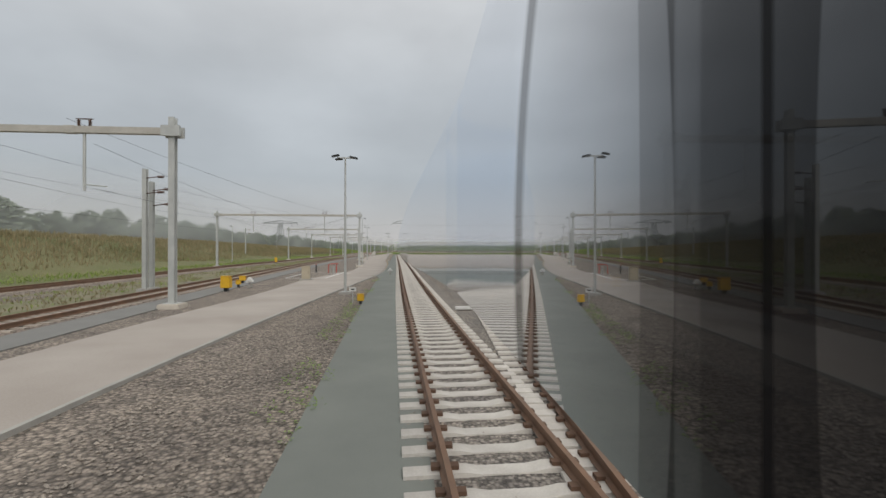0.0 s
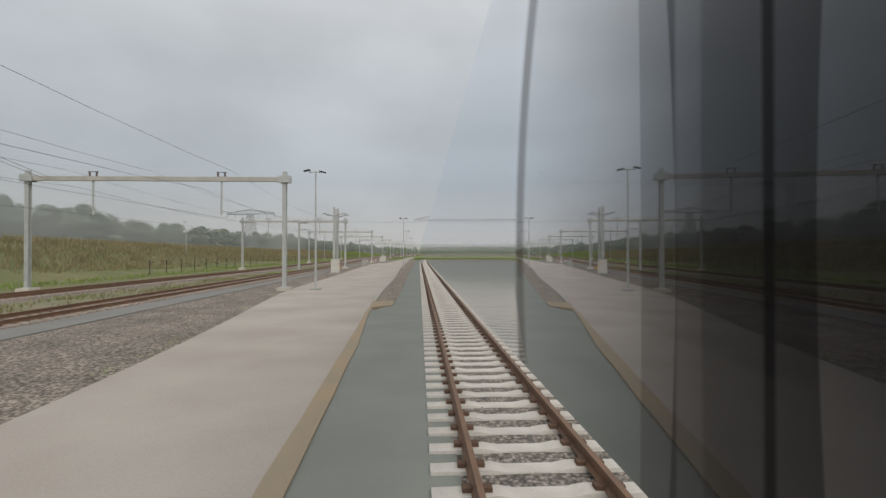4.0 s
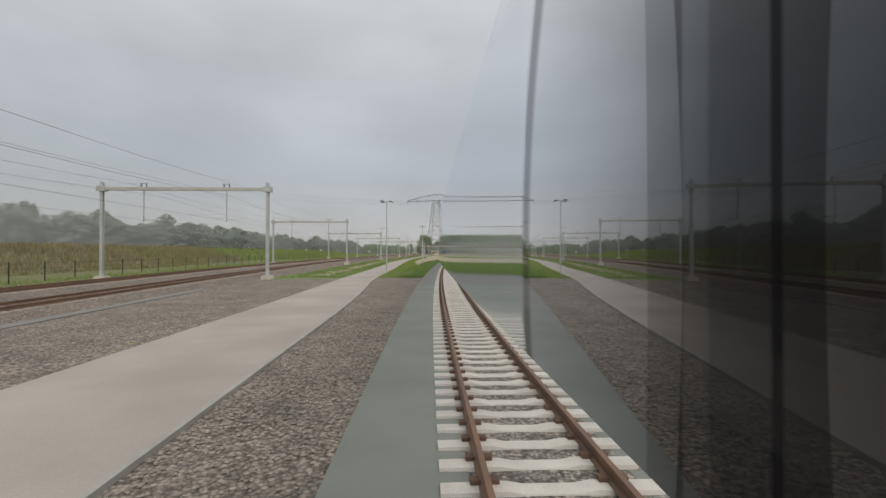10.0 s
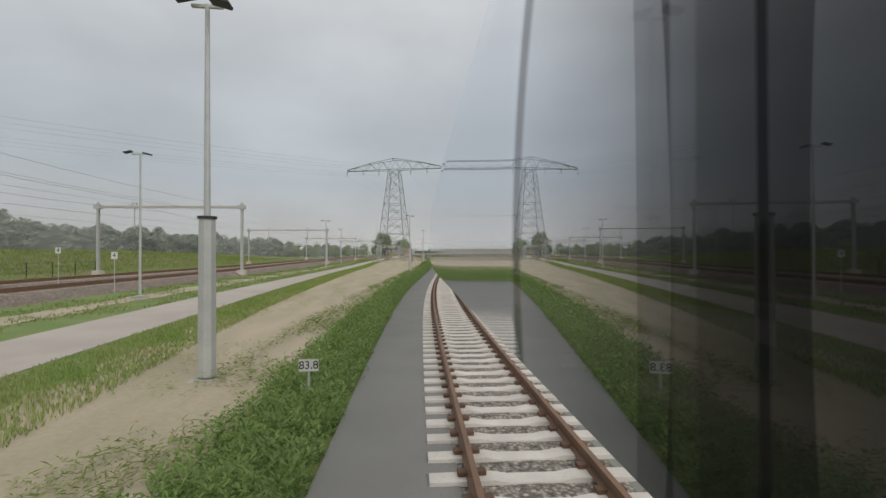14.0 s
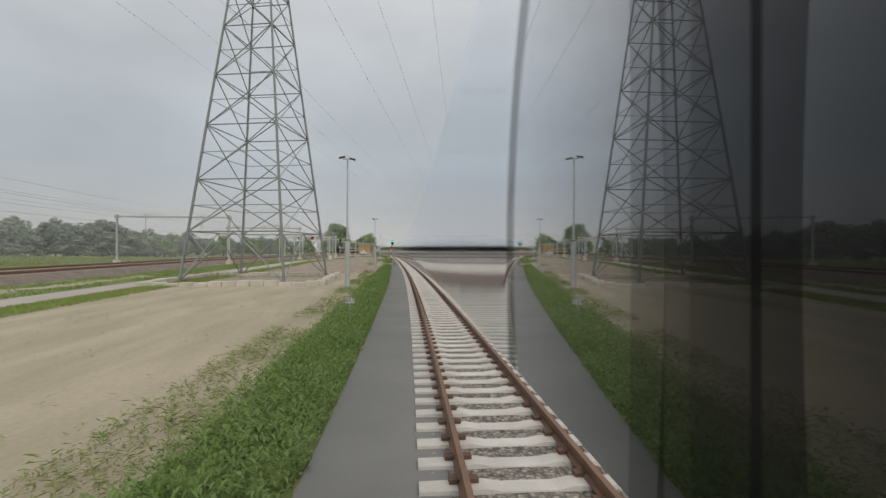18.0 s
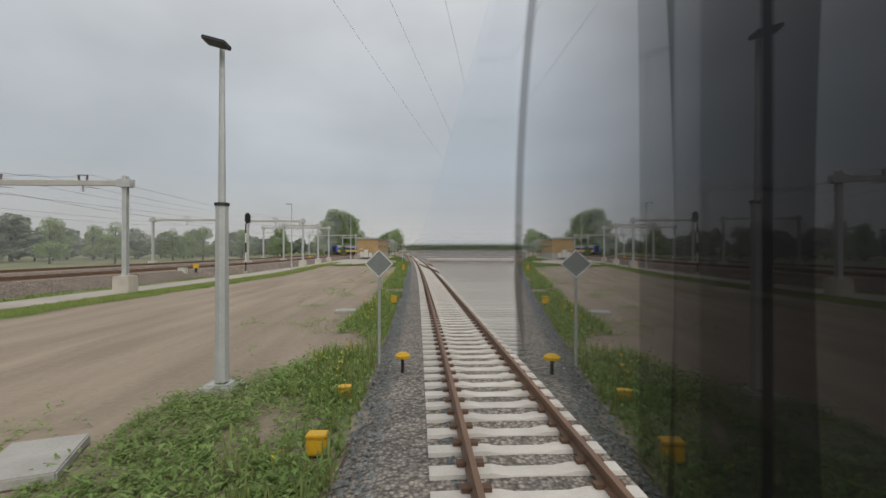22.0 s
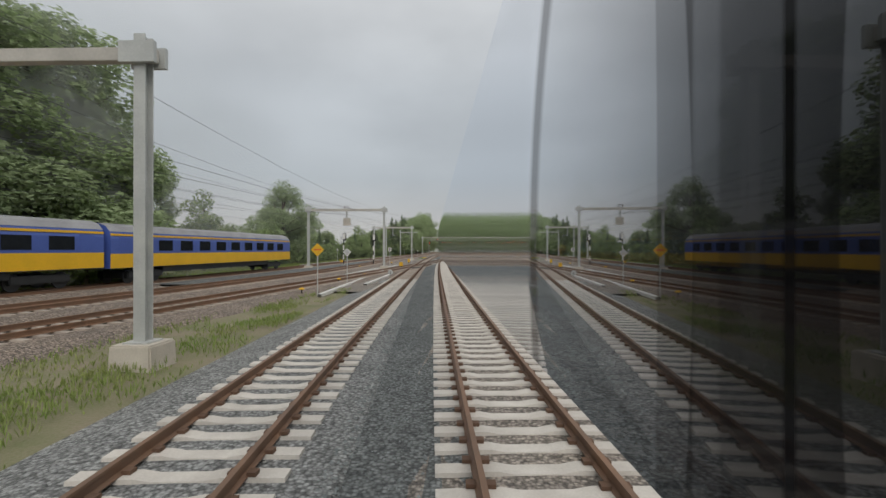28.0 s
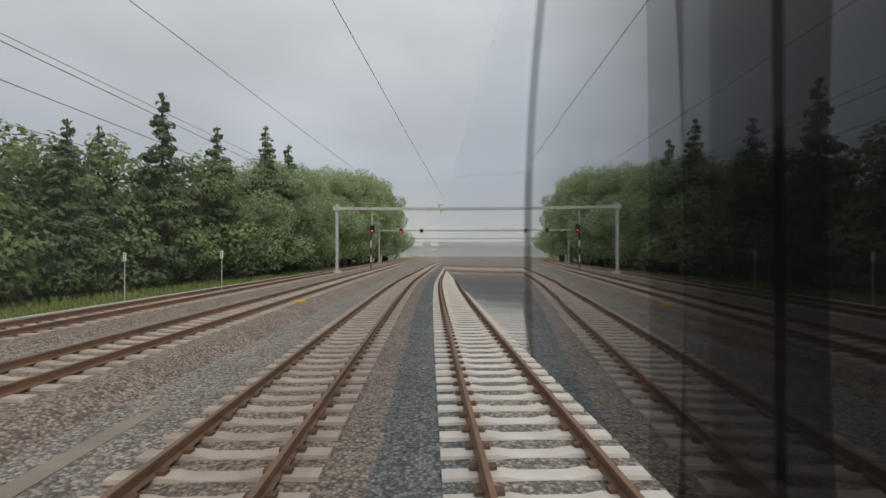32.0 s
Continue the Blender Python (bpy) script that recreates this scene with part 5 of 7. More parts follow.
def head(t, x, z, lamp, w=0.62, h=1.15):
    bm = nb()
    n = 10
    for y0, y1, s0, s1 in ((-0.02, 0.1, 1.0, 1.0), (0.1, 0.2, 1.0, 0.8)):
        r = [[bm.verts.new((x + s * (w / 2) * math.cos(a), yy, z + h / 2 + s * ((h - w) / 2 * (1 if math.sin(a) > 0 else -1) + w / 2 * math.sin(a)))) for a in [2 * math.pi * (i + 0.5) / (2 * n) for i in range(2 * n)]] for yy, s in ((y0, s0), (y1, s1))]
        for i in range(2 * n):
            bm.faces.new((r[0][i], r[0][(i + 1) % (2 * n)], r[1][(i + 1) % (2 * n)], r[1][i]))
        bm.faces.new(r[0][::-1])
        bm.faces.new(r[1])
    b = part("signal_head", bm, M["black"], t, "black rounded backboard")
    for k in range(3):
        zz = z + h * (0.76 - 0.26 * k)
        lit = lamp == k
        hood = nb()
        for i in range(8):
            a0, a1 = math.pi * i / 8, math.pi * (i + 1) / 8
            q = [hood.verts.new((x + 0.11 * math.cos(a), yy, zz + 0.11 * math.sin(a))) for a, yy in ((a0, -0.02), (a1, -0.02), (a1, -0.2), (a0, -0.2))]
            hood.faces.new(q)
        part("hood", hood, M["black"], b)
        part("lens", rod(nb(), (x, -0.05, zz), (x, -0.02, zz), 0.085, n=14), (M["lgreen"] if k == 0 else M["lred"]) if lit else M["dark"], b, ("lit green lens" if k == 0 else "lit red lens") if lit else "")


def slim_head(t, z):
    """A narrow white relay box on the post, as on a signal seen from behind."""
    b = part("relay_box", box(nb(), 0.1, 0, z, 0.3, 0.34, 0.85, 0.03), M["white"], t, "narrow white relay box")
    part("lid", box(nb(), 0.1, 0, z + 0.85, 0.34, 0.38, 0.05, 0.01), M["galv"], b)
    part("backboard", box(nb(), 0.1, 0.22, z - 0.15, 0.55, 0.06, 1.1, 0.02), M["black"], t, "black backboard")


def signal(x, y, z, h, lamp, label, plate="", slim=False):
    t = thing("railway_signal", Matrix.Translation((x, y, z)), label, "signal", "railway signals")
    part("footing", box(nb(), 0, 0, -0.3, 0.4, 0.4, 0.35, 0.02), M["concrete"], t)
    striped_post(t, h - 1.2)
    part("arm", rod(rod(nb(), (0, 0, h - 1.3), (0.2, 0, h - 1.1), 0.05, n=8), (0.2, 0, h - 1.1), (0.2, 0, h - 0.9), 0.06, n=8), M["black"], t)
    if slim:
        slim_head(t, h - 1.0)
        return t
    head(t, 0.2, h - 1.15, lamp)
    if plate:
        p = part("number_plate", box(nb(), -0.03, -0.1, h * 0.5 - 0.2, 0.5, 0.015, 0.5), M["white"], t, "white plate with a black figure")
        bm = nb()
        for a, b in (((0.03, 0.13), (-0.12, -0.04)), ((-0.12, -0.04), (0.1, -0.04)), ((0.035, 0.13), (0.035, -0.15))):
            rod(bm, (a[0] - 0.03, -0.112, h * 0.5 + 0.05 + a[1]), (b[0] - 0.03, -0.112, h * 0.5 + 0.05 + b[1]), 0.022, n=6)
        part("figure", bm, M["black"], p)
        part("yellow_plate", box(nb(), 0.02, -0.1, h * 0.5 - 0.36, 0.2, 0.015, 0.14), M["yellow"], t)
    return t


signal(7.35, 536.8, -0.1, 5.15, 0, "tall black signal showing green on a black and white post", "4")
for x, y, z, h, lamp in ((18.7, 575.0, -0.1, 6.0, 2), (27.0, 592.0, -0.1, 6.0, 2), (33.0, 605.0, -0.1, 6.2, 2), (-11.3, 594.0, 0.2, 6.6, -1), (-10.3, 978.0, 0.4, 6.2, 2), (0.9, 206.0, -0.1, 3.1, -1),
                         (-15.2, 830.0, 0.3, 4.9, -1), (-10.9, 832.0, 0.2, 4.9, -1), (1.9, 216.0, -0.1, 3.0, 2), (12.0, 380.0, -0.1, 3.1, -1)):
    signal(x, y, z, h, lamp, "black railway signal head on a black and white striped post" if lamp < 0 else "black railway signal showing red on a striped post", slim=y in (830.0, 832.0))


def hung_board(x, y, z, top):
    t = thing("hanging_board", Matrix.Translation((x, y, z)), "pinkish-grey framed board hung under a portal beam", "board", "hanging boards")
    part("hanger", box(nb(), 0, 0.08, 0.9, 0.14, 0.14, top - z - 0.9), M["galv"], t)
    part("panel", box(nb(), 0, 0, 0, 1.0, 0.06, 1.0, 0.01), M["beam"], t)
    for k in range(4):
        part("slat", box(nb(), 0, -0.045, 0.08 + 0.24 * k, 0.9, 0.03, 0.1, 0.005), M["block"], t)


for x, y, z, top in ((-12.1, 819.25, 5.75, 7.65), (-14.4, 726.75, 4.9, 7.25)):
    hung_board(x, y, z, top)


def ladder(x, y, z, h):
    t = thing("signal_ladder", Matrix.Translation((x, y, z)), "narrow grey steel ladder behind a signal post", "ladder", "signal ladders")
    for s in (-0.17, 0.17):
        part("side_rail", box(nb(), s, 0, -0.1, 0.04, 0.04, h), M["dark"], t)
    for k in range(int(h / 0.3)):
        part("rung", rod(nb(), (-0.17, 0, 0.2 + 0.3 * k), (0.17, 0, 0.2 + 0.3 * k), 0.015, n=5), M["dark"], t)


for x, y, h in ((-15.45, 830.2, 4.4), (-11.15, 832.2, 4.4)):
    ladder(x, y, 0.25, h)


def hung_signal(x, y, z):
    t = thing("gantry_signal", Matrix.Translation((x, y, z)), "black signal head with a red light hung on a portal beam", "signal", "railway signals")
    part("hanger", box(nb(), 0, 0.1, 0.9, 0.08, 0.08, 0.5), M["galv"], t)
    head(t, 0, 0.0, 2, 0.75, 1.0)


for x, y, z in ((-16.0, 561.3, 5.6), (-19.8, 561.3, 5.6), (-3.8, 1019.4, 7.2), (-8.5, 1019.4, 7.2)):
    hung_signal(x, y, z)


# ---- twin masts with switch gear beside the cabinet ----
def switch_masts():
    t = thing("switch_mast_pair", Matrix.Translation((-15.2, 158.4, 0)), "two tall steel masts joined by cables and switch gear", "line mast")
    for dy in (-1.2, 1.2):
        bm = h_mast(nb(), 9.2, 0.32)
        bmesh.ops.translate(bm, verts=bm.verts, vec=(0, dy, 0))
        part("mast", bm, M["galv"], t)
        part("foot", box(nb(), 0, dy, -0.3, 0.9, 0.9, 0.5, 0.04, 0.9), M["concrete"], t)
    for k in range(4):
        part("cable", rod(nb(), (-0.25, -0.75 + 0.5 * k, 0.2), (-0.25, -0.75 + 0.5 * k, 7.4), 0.045, n=6), M["dark"], t)
    for z in (2.6, 5.0, 7.4):
        part("tie_bar", box(nb(), -0.2, 0, z, 0.1, 2.5, 0.1), M["galv"], t)
    for dy in (-1.2, 1.2):
        for s in (-1, 1):
            bm = rod(nb(), (0, dy, 7.9), (s * 1.3, dy, 8.3), 0.04, n=6)
            for k in range(4):
                rod(bm, (s * (1.2 + 0.12 * k), dy, 8.28), (s * (1.26 + 0.12 * k), dy, 8.3), 0.11, 0.06, n=8)
            part("insulator_arm", bm, M["insul"], t)


switch_masts()


def single_mast(x, y, z, h, arm=0.0, label="single grey steel overhead line mast"):
    t = thing("line_mast", Matrix.Translation((x, y, z)), label, "line mast", "line masts")
    part("mast", h_mast(nb(), h, 0.26), M["galv"], t)
    part("foot", box(nb(), 0, 0, -0.4, 0.8, 0.8, 0.55, 0.03, 0.9), M["concrete"], t)
    if arm:
        s = math.copysign(1, arm)
        bm = box(nb(), arm / 2, 0, h - 0.95, abs(arm) + 0.5, 0.24, 0.26)
        part("bracket_beam", bm, M["galv"], t)
        part("drop_post", rod(nb(), (arm * 0.55, 0, h - 0.9), (arm * 0.55, 0, h - 3.3), 0.06, n=8), M["galv"], t)
        for q in (0.3, 0.85):
            part("insulator", box(rod(rod(nb(), (arm * q, -0.2, h - 0.95), (arm * q, -0.2, h - 1.25), 0.05, n=6), (arm * q, 0.2, h - 0.95), (arm * q, 0.2, h - 1.25), 0.05, n=6), arm * q, 0, h - 1.3, 0.4, 0.5, 0.05), M["insul"], t)
    else:
        bm = nb()
        for zz in (h - 0.6, h - 1.6):
            rod(bm, (0, 0, zz), (1.2, 0, zz + 0.15), 0.035, n=6)
            for k in range(4):
                rod(bm, (0.8 + 0.1 * k, 0, zz + 0.1), (0.85 + 0.1 * k, 0, zz + 0.11), 0.1, 0.06, n=8)
        part("insulator_arm", bm, M["insul"], t)
    return t


single_mast(-16.8, 31.4, 0.0, 7.9, 0)
single_mast(-16.85, 32.3, 0.0, 7.2, 0)
single_mast(-21.0, 160.0, 0.0, 7.6, 0)
single_mast(-17.2, 919.5, 0.3, 9.0, 6.0, "grey steel mast with a long bracket beam over the tracks")
single_mast(-18.2, 893.5, 0.3, 8.6, 0)
single_mast(-44.0, 132.0, 0.3, 8.4, 0)

# ---- gate, pads, ducts, boards ----
gate = thing("barrier_gate", Matrix.Translation((-8.3, 54.2, -0.05)), "red tubular barrier gate beside the path", "gate")
for a, b in (((-0.45, 0, 0), (-0.45, 0, 0.95)), ((0.45, 0, 0), (0.45, 0, 1.0)), ((-0.45, 0, 0.95), (-0.2, 0, 1.06)), ((-0.2, 0, 1.06), (0.6, 0, 1.08)), ((0.6, 0, 1.08), (0.45, 0, 1.0))):
    part("tube", rod(nb(), a, b, 0.045, n=10), M["red"], gate)
part("bollard", rod(nb(), (0.05, 0.3, -0.1), (0.05, 0.3, 0.75), 0.1, n=12), M["galv"], gate)
for k, (x, y) in enumerate(((-10.3, 50.0), (-10.5, 56.0))):
    ob = thing("bollard", Matrix.Translation((x, y, -0.1)), "dark steel bollard beside the path", "bollard", "bollards")
    part("post", rod(nb(), (0, 0, -0.1), (0, 0, 0.95), 0.08, 0.075, n=12), M["black"], ob)
    part("cap", rod(nb(), (0, 0, 0.95), (0, 0, 0.99), 0.09, 0.05, n=12), M["red"], ob)


def slab(name, x, y, z, sx, sy, sz, m, label, cat, turn=0, group=""):
    ob = part(name, box(nb(), 0, 0, -sz * 0.5, sx, sy, sz, min(0.02, sz * 0.2)), M[m], local=True)
    ob.matrix_basis = lay(pose(x, y, z, 0, 0, turn))
    return tagged(ob, label, cat, group)


for x, y, sx, sy, m, a in ((2.75, 20.6, 0.95, 0.22, "white", 0), (3.7, 734.1, 0.85, 0.25, "white", 0), (-1.6, 839.4, 0.8, 0.25, "white", 0), (-2.8, 872.7, 0.8, 0.25, "white", 0), (-7.6, 816.0, 0.9, 0.3, "white", 6), (11.3, 575.0, 1.1, 0.25, "white", 0), (11.0, 600.0, 1.0, 0.25, "white", 0), (7.0, 643.9, 1.0, 0.35, "concrete", 0)):
    slab("clearance_board", x, y, 0.04, sx, sy, 0.14, m, "low white board lying between the tracks", "board", a, "clearance boards")
slab("concrete_pad", -8.2, 86.4, -0.03, 1.6, 1.5, 0.1, "concrete", "flat concrete pad beside the path", "slab", 10, "concrete pads")
slab("concrete_pad", 3.3, 547.3, -0.06, 0.9, 1.3, 0.14, "concrete", "flat concrete pad in bare earth", "slab", 20, "concrete pads")
slab("concrete_pad", 5.0, 562.0, -0.1, 1.0, 0.9, 0.14, "concrete", "flat concrete pad in weeds", "slab", 5, "concrete pads")
slab("pit_cover", -5.25, 206.9, -0.02, 0.6, 0.6, 0.1, "concrete", "square concrete pit with a round iron lid", "pit cover", 0)
for nm, y0, y1, f, w, z, m, lab in (("cable_duct", 58, 68, off(3.95), 0.14, 0.0, "white", "white cable duct between the tracks"), ("cable_duct", 700, 732, table([(695, 2.7), (710, 2.05), (726, -0.35), (736, -1.45)]), 0.10, -0.04, "block", "long pale concrete kerb in the grass"),
                                  ("cable_duct", 832, 874, off(3.5), 0.16, 0.02, "white", "white cable duct beside the track"), ("cable_duct", 785, 815, lambda y: -5.5 - (y - 785) * 0.035, 0.22, 0.03, "white", "white cable duct across the ballast"),
                                  ("cable_duct", 794, 833, table([(780, -9.2), (807, -8.7), (819, -8.4), (826, -7.7), (833, -7.0), (850, -6.0)]), 0.2, 0.06, "white", "white cable duct beside the main track"), ("cable_duct", 868, 960, off(-4.8), 0.34, -0.08, "lid", "grey concrete cable trough lids beside the track"),
                                  ("cable_duct", 826, 1100, plus(L3, -2.3), 0.35, 0.28, "concrete", "pale concrete edging along the grass bank"), ("cable_duct", 793, 806, lambda y: -4.45 + 0 * y, 0.24, 0.03, "white", "white cable duct across the ballast"), ("cable_duct", 540, 556, off(4.0), 0.12, 0.0, "white", "white cable duct between the tracks")):
    ys = np.linspace(y0, y1, max(2, int((y1 - y0) / 1.0) + 1))
    xs = f(ys)
    v, fc = [], []
    for x, y in zip(xs, ys):
        v += [(float(x) - w / 2, float(y), z - 0.15), (float(x) - w / 2, float(y), z + 0.05), (float(x) + w / 2, float(y), z + 0.05), (float(x) + w / 2, float(y), z - 0.15)]
    for k in range(len(ys) - 1):
        fc += [(k * 4 + a, k * 4 + a + 1, k * 4 + a + 5, k * 4 + a + 4) for a in range(3)]
    tagged(part(nm, (v, fc), M[m]), lab, "cable duct", "cable ducts")
# worn white hatching on the path
for n_, (x, y, ln, a) in enumerate(((-9.2, 44.1, 3.7, 92), (-7.3, 49.6, 11.6, 1), (-9.0, 55.5, 4.0, 90), (-11.2, 50.0, 11.0, 0), (-7.6, 52.4, 3.0, 62), (-7.0, 52.8, 2.0, 90), (-12.32, 194.75, 3.78, 97.6), (-12.05, 198.25, 8.15, -23.1), (-10.89, 200.40, 11.83, -4.3), (-14.00, 200.50, 11.01, 2.1))):
    slab("path_marking", x, y, -0.03 + 0.0015 * n_, 0.15, ln, 0.012, "white", "worn white painted line on the path", "marking", -a, "path markings")
cone = thing("traffic_cone", Matrix.Translation((-14.4, 154.6, -0.05)), "small orange traffic cone on gravel", "cone")
part("base", box(nb(), 0, 0, 0, 0.3, 0.3, 0.04), M["orange"], cone)
part("cone", rod(nb(), (0, 0, 0.04), (0, 0, 0.45), 0.11, 0.03, n=12), M["orange"], cone)
brd = thing("barrier_board", Matrix.Translation((-15.2, 205.6, -0.05)), "red and white barrier board on two posts", "barrier")
for x in (-0.5, 0.5):
    part("post", box(nb(), x, 0, 0, 0.06, 0.06, 1.0), M["white"], brd)
for k in range(5):
    part("stripe", box(nb(), -0.5 + 0.25 * k, -0.04, 0.6, 0.24, 0.03, 0.22), M["red"] if k % 2 else M["white"], brd)

# ---- fenced loading bay between the sidings ----
bay = thing("loading_bay", Matrix.Translation((float(cx(349)) + 6.6, 349, 0)), "grey slatted equipment enclosure with pale posts on concrete", "enclosure")
part("base", box(nb(), 0.9, 0, -0.1, 2.4, 18.4, 0.35, 0.03), M["concrete"], bay)
for s in (-1, 1):
    for k in range(7):
        part("post", box(nb(), 0.9 + s * 0.75, -9 + 3 * k, 0.25, 0.09, 0.09, 2.3), M["white"], bay)
    for k in range(60):
        part("slat", box(nb(), 0.9 + s * 0.75, -8.8 + 0.3 * k, 0.4, 0.03, 0.2, 2.0), M["galv"], bay)
for k in range(5):
    part("end_slat", box(nb(), 0.3 + 0.3 * k, -9.05, 0.4, 0.24, 0.03, 2.0), M["white"], bay)
part("top_rail", box(nb(), 0.9, 0, 2.5, 1.6, 18.2, 0.06), M["galv"], bay)

# ---- flooded footing of the pylon ----
basin = thing("pylon_basin", Matrix.Translation((-5.2, 463.9, -0.15)), "square pit of concrete blocks half full of murky water", "basin")
part("water", box(nb(), 0, 0, -0.1, 12.0, 13.0, 0.16), M["water"], basin, "still brown water")
for k in range(13):
    for s in (-1, 1):
        part("concrete_block", box(nb(), -6.4 + 1.02 * k, s * 6.9, -0.1, 0.98, random.uniform(0.6, 0.8), random.uniform(0.38, 0.6), 0.03), M["block"], basin)
        part("concrete_block", box(nb(), s * 6.4, -6.5 + 1.02 * k, -0.1, random.uniform(0.6, 0.8), 0.98, random.uniform(0.38, 0.6), 0.03), M["block"], basin)

# ---- brick relay house with its paved yard ----
def apron():
    f = lambda r: (lambda y: np.interp(y, *zip(*r)))
    right = f([(626, -6.0), (630, -1.0), (634, 2.3), (640, 3.2), (650, 3.0), (655, 2.0), (659, -1.0), (662, -2.2), (675, -2.0), (694, -1.4), (720, -1.2)])
    left = f([(626, -13.8), (640, -14.6), (656, -15.6), (667, -12.4), (680, -10.5), (694, -4.6), (720, -4.2)])
    strip("paved_yard", "pale paved yard in front of the relay house", "pavement", 626, 720, left, right, -0.03, M["road"], step=1.0, cols=5)


apron()


strip("yard_verge", "dense green grass along the edge of the paved yard", "verge", 621.2, 640, lambda y: np.interp(y, [621, 626, 628, 630, 634, 640], [-15, -15, -5, -1.5, 2, 3]), off(-1.2), -0.06, M["lawn"], step=0.8, cols=5, wob=0.5)


def relay_house():
    t = thing("relay_house", pose(-5.6, 682.0, 0.15, 0, 0, -2.0), "flat-roofed yellow brick relay house with a grey stone base", "building")
    w, l, h = 5.6, 27.0, 5.3
    part("base_wall", box(nb(), 0, 0, -0.3, w + 0.06, l + 0.06, 1.9), M["concrete"], t, "grey lower wall")
    wall = part("wall", box(nb(), 0, 0, 1.6, w, l, h - 1.6), M["brick"], t)
    part("roof", box(nb(), 0, 0, h, w + 0.5, l + 0.5, 0.28, 0.03), M["roof"], t, "pale roof edge")
    n = 0
    for k in range(15):
        z = 1.75 + k * 0.235
        for q in range(11):
            if n < 150:
                part("brick", box(nb(), -w / 2 + 0.26 + 0.51 * q - (0.1 if k % 2 else 0), -l / 2 - 0.006, z, 0.48, 0.03, 0.21), M["brick"], wall)
                n += 1
    for yy in (-9.5, -3.0, 4.0, 9.5):
        part("window", box(nb(), w / 2 + 0.015, yy, 3.2, 0.05, 1.4, 0.7), M["glass"], t)
        part("window_frame", box(box(nb(), w / 2 + 0.03, yy, 3.1, 0.05, 1.6, 0.1), w / 2 + 0.03, yy, 3.9, 0.05, 1.6, 0.1), M["roof"], t)
    part("door", box(nb(), w / 2 + 0.02, 6.8, 0.0, 0.06, 1.2, 2.3), M["steel"], t)
    for k, (x, ww, hh) in enumerate(((-1.4, 0.9, 1.5), (-0.3, 1.1, 2.1), (0.9, 0.8, 1.3))):
        part("machine_box", box(nb(), x, -l / 2 - 0.7, 0.4, ww, 0.6, hh, 0.03), M["cream"], t, "grey cooling unit on legs")
        part("machine_leg", box(box(nb(), x - ww * 0.35, -l / 2 - 0.7, -0.3, 0.08, 0.08, 0.72), x + ww * 0.35, -l / 2 - 0.7, -0.3, 0.08, 0.08, 0.72), M["steel"], t)
    for k in range(7):
        part("paint_scrawl", rod(nb(), (-2.4 + 0.16 * k, -l / 2 - 0.03, 2.5 + 0.25 * (k % 2)), (-2.28 + 0.16 * k, -l / 2 - 0.03, 2.95 - 0.2 * (k % 3)), 0.035, n=5), M["white"], t, "white sprayed scrawl")


relay_house()

# ---- stair rail on the bank, wire fence, far containers ----
rail_t = thing("hand_rail", pose(-19.2, 911.0, 0.3, 0, 0, 8), "grey tubular hand rail by the bank steps", "railing")
for k in range(6):
    part("post", rod(nb(), (0, -4 + 1.6 * k, 0), (0, -4 + 1.6 * k, 1.05), 0.03, n=8), M["galv"], rail_t)
for z in (0.55, 1.05):
    part("bar", rod(nb(), (0, -4, z), (0, 4, z), 0.03, n=8), M["galv"], rail_t)
part("step_slab", box(nb(), -0.7, 0, -0.3, 1.6, 8.4, 0.32, 0.02), M["concrete"], rail_t)
fence = thing("wire_fence", Matrix(), "dark wire fence along the foot of the grass bank", "fence")
for k in range(60):
    y = 150 + 4.0 * k
    part("post", box(nb(), -37.0 - k * 0.12, y, -0.2, 0.07, 0.07, 1.9), M["dark"], fence)
for z in (0.6, 1.1, 1.6):
    part("wire", rod(nb(), (-37.0, 150, z), (-37.0 - 59 * 0.12, 150 + 59 * 4.0, z), 0.012, n=4), M["dark"], fence)


def container(x, y, m, turn):
    t = thing("shipping_container", pose(x, y, -0.2, 0, 0, turn), "ribbed steel shipping container far beside the sidings", "container", "shipping containers")
    part("body", box(nb(), 0, 0, 0.15, 12.0, 2.4, 2.5, 0.02), M[m], t)
    for k in range(20):
        part("rib", box(nb(), -5.7 + 0.6 * k, -1.22, 0.3, 0.3, 0.06, 2.2), M[m], t)
    for sx in (-5.9, 5.9):
        part("corner_post", box(nb(), sx, -1.2, 0, 0.2, 0.2, 2.7), M["dark"], t)


for k, m in enumerate(("red", "blue", "orange", "red")):
    container(60 + 13 * k, 560 + 6 * k, m, 4)

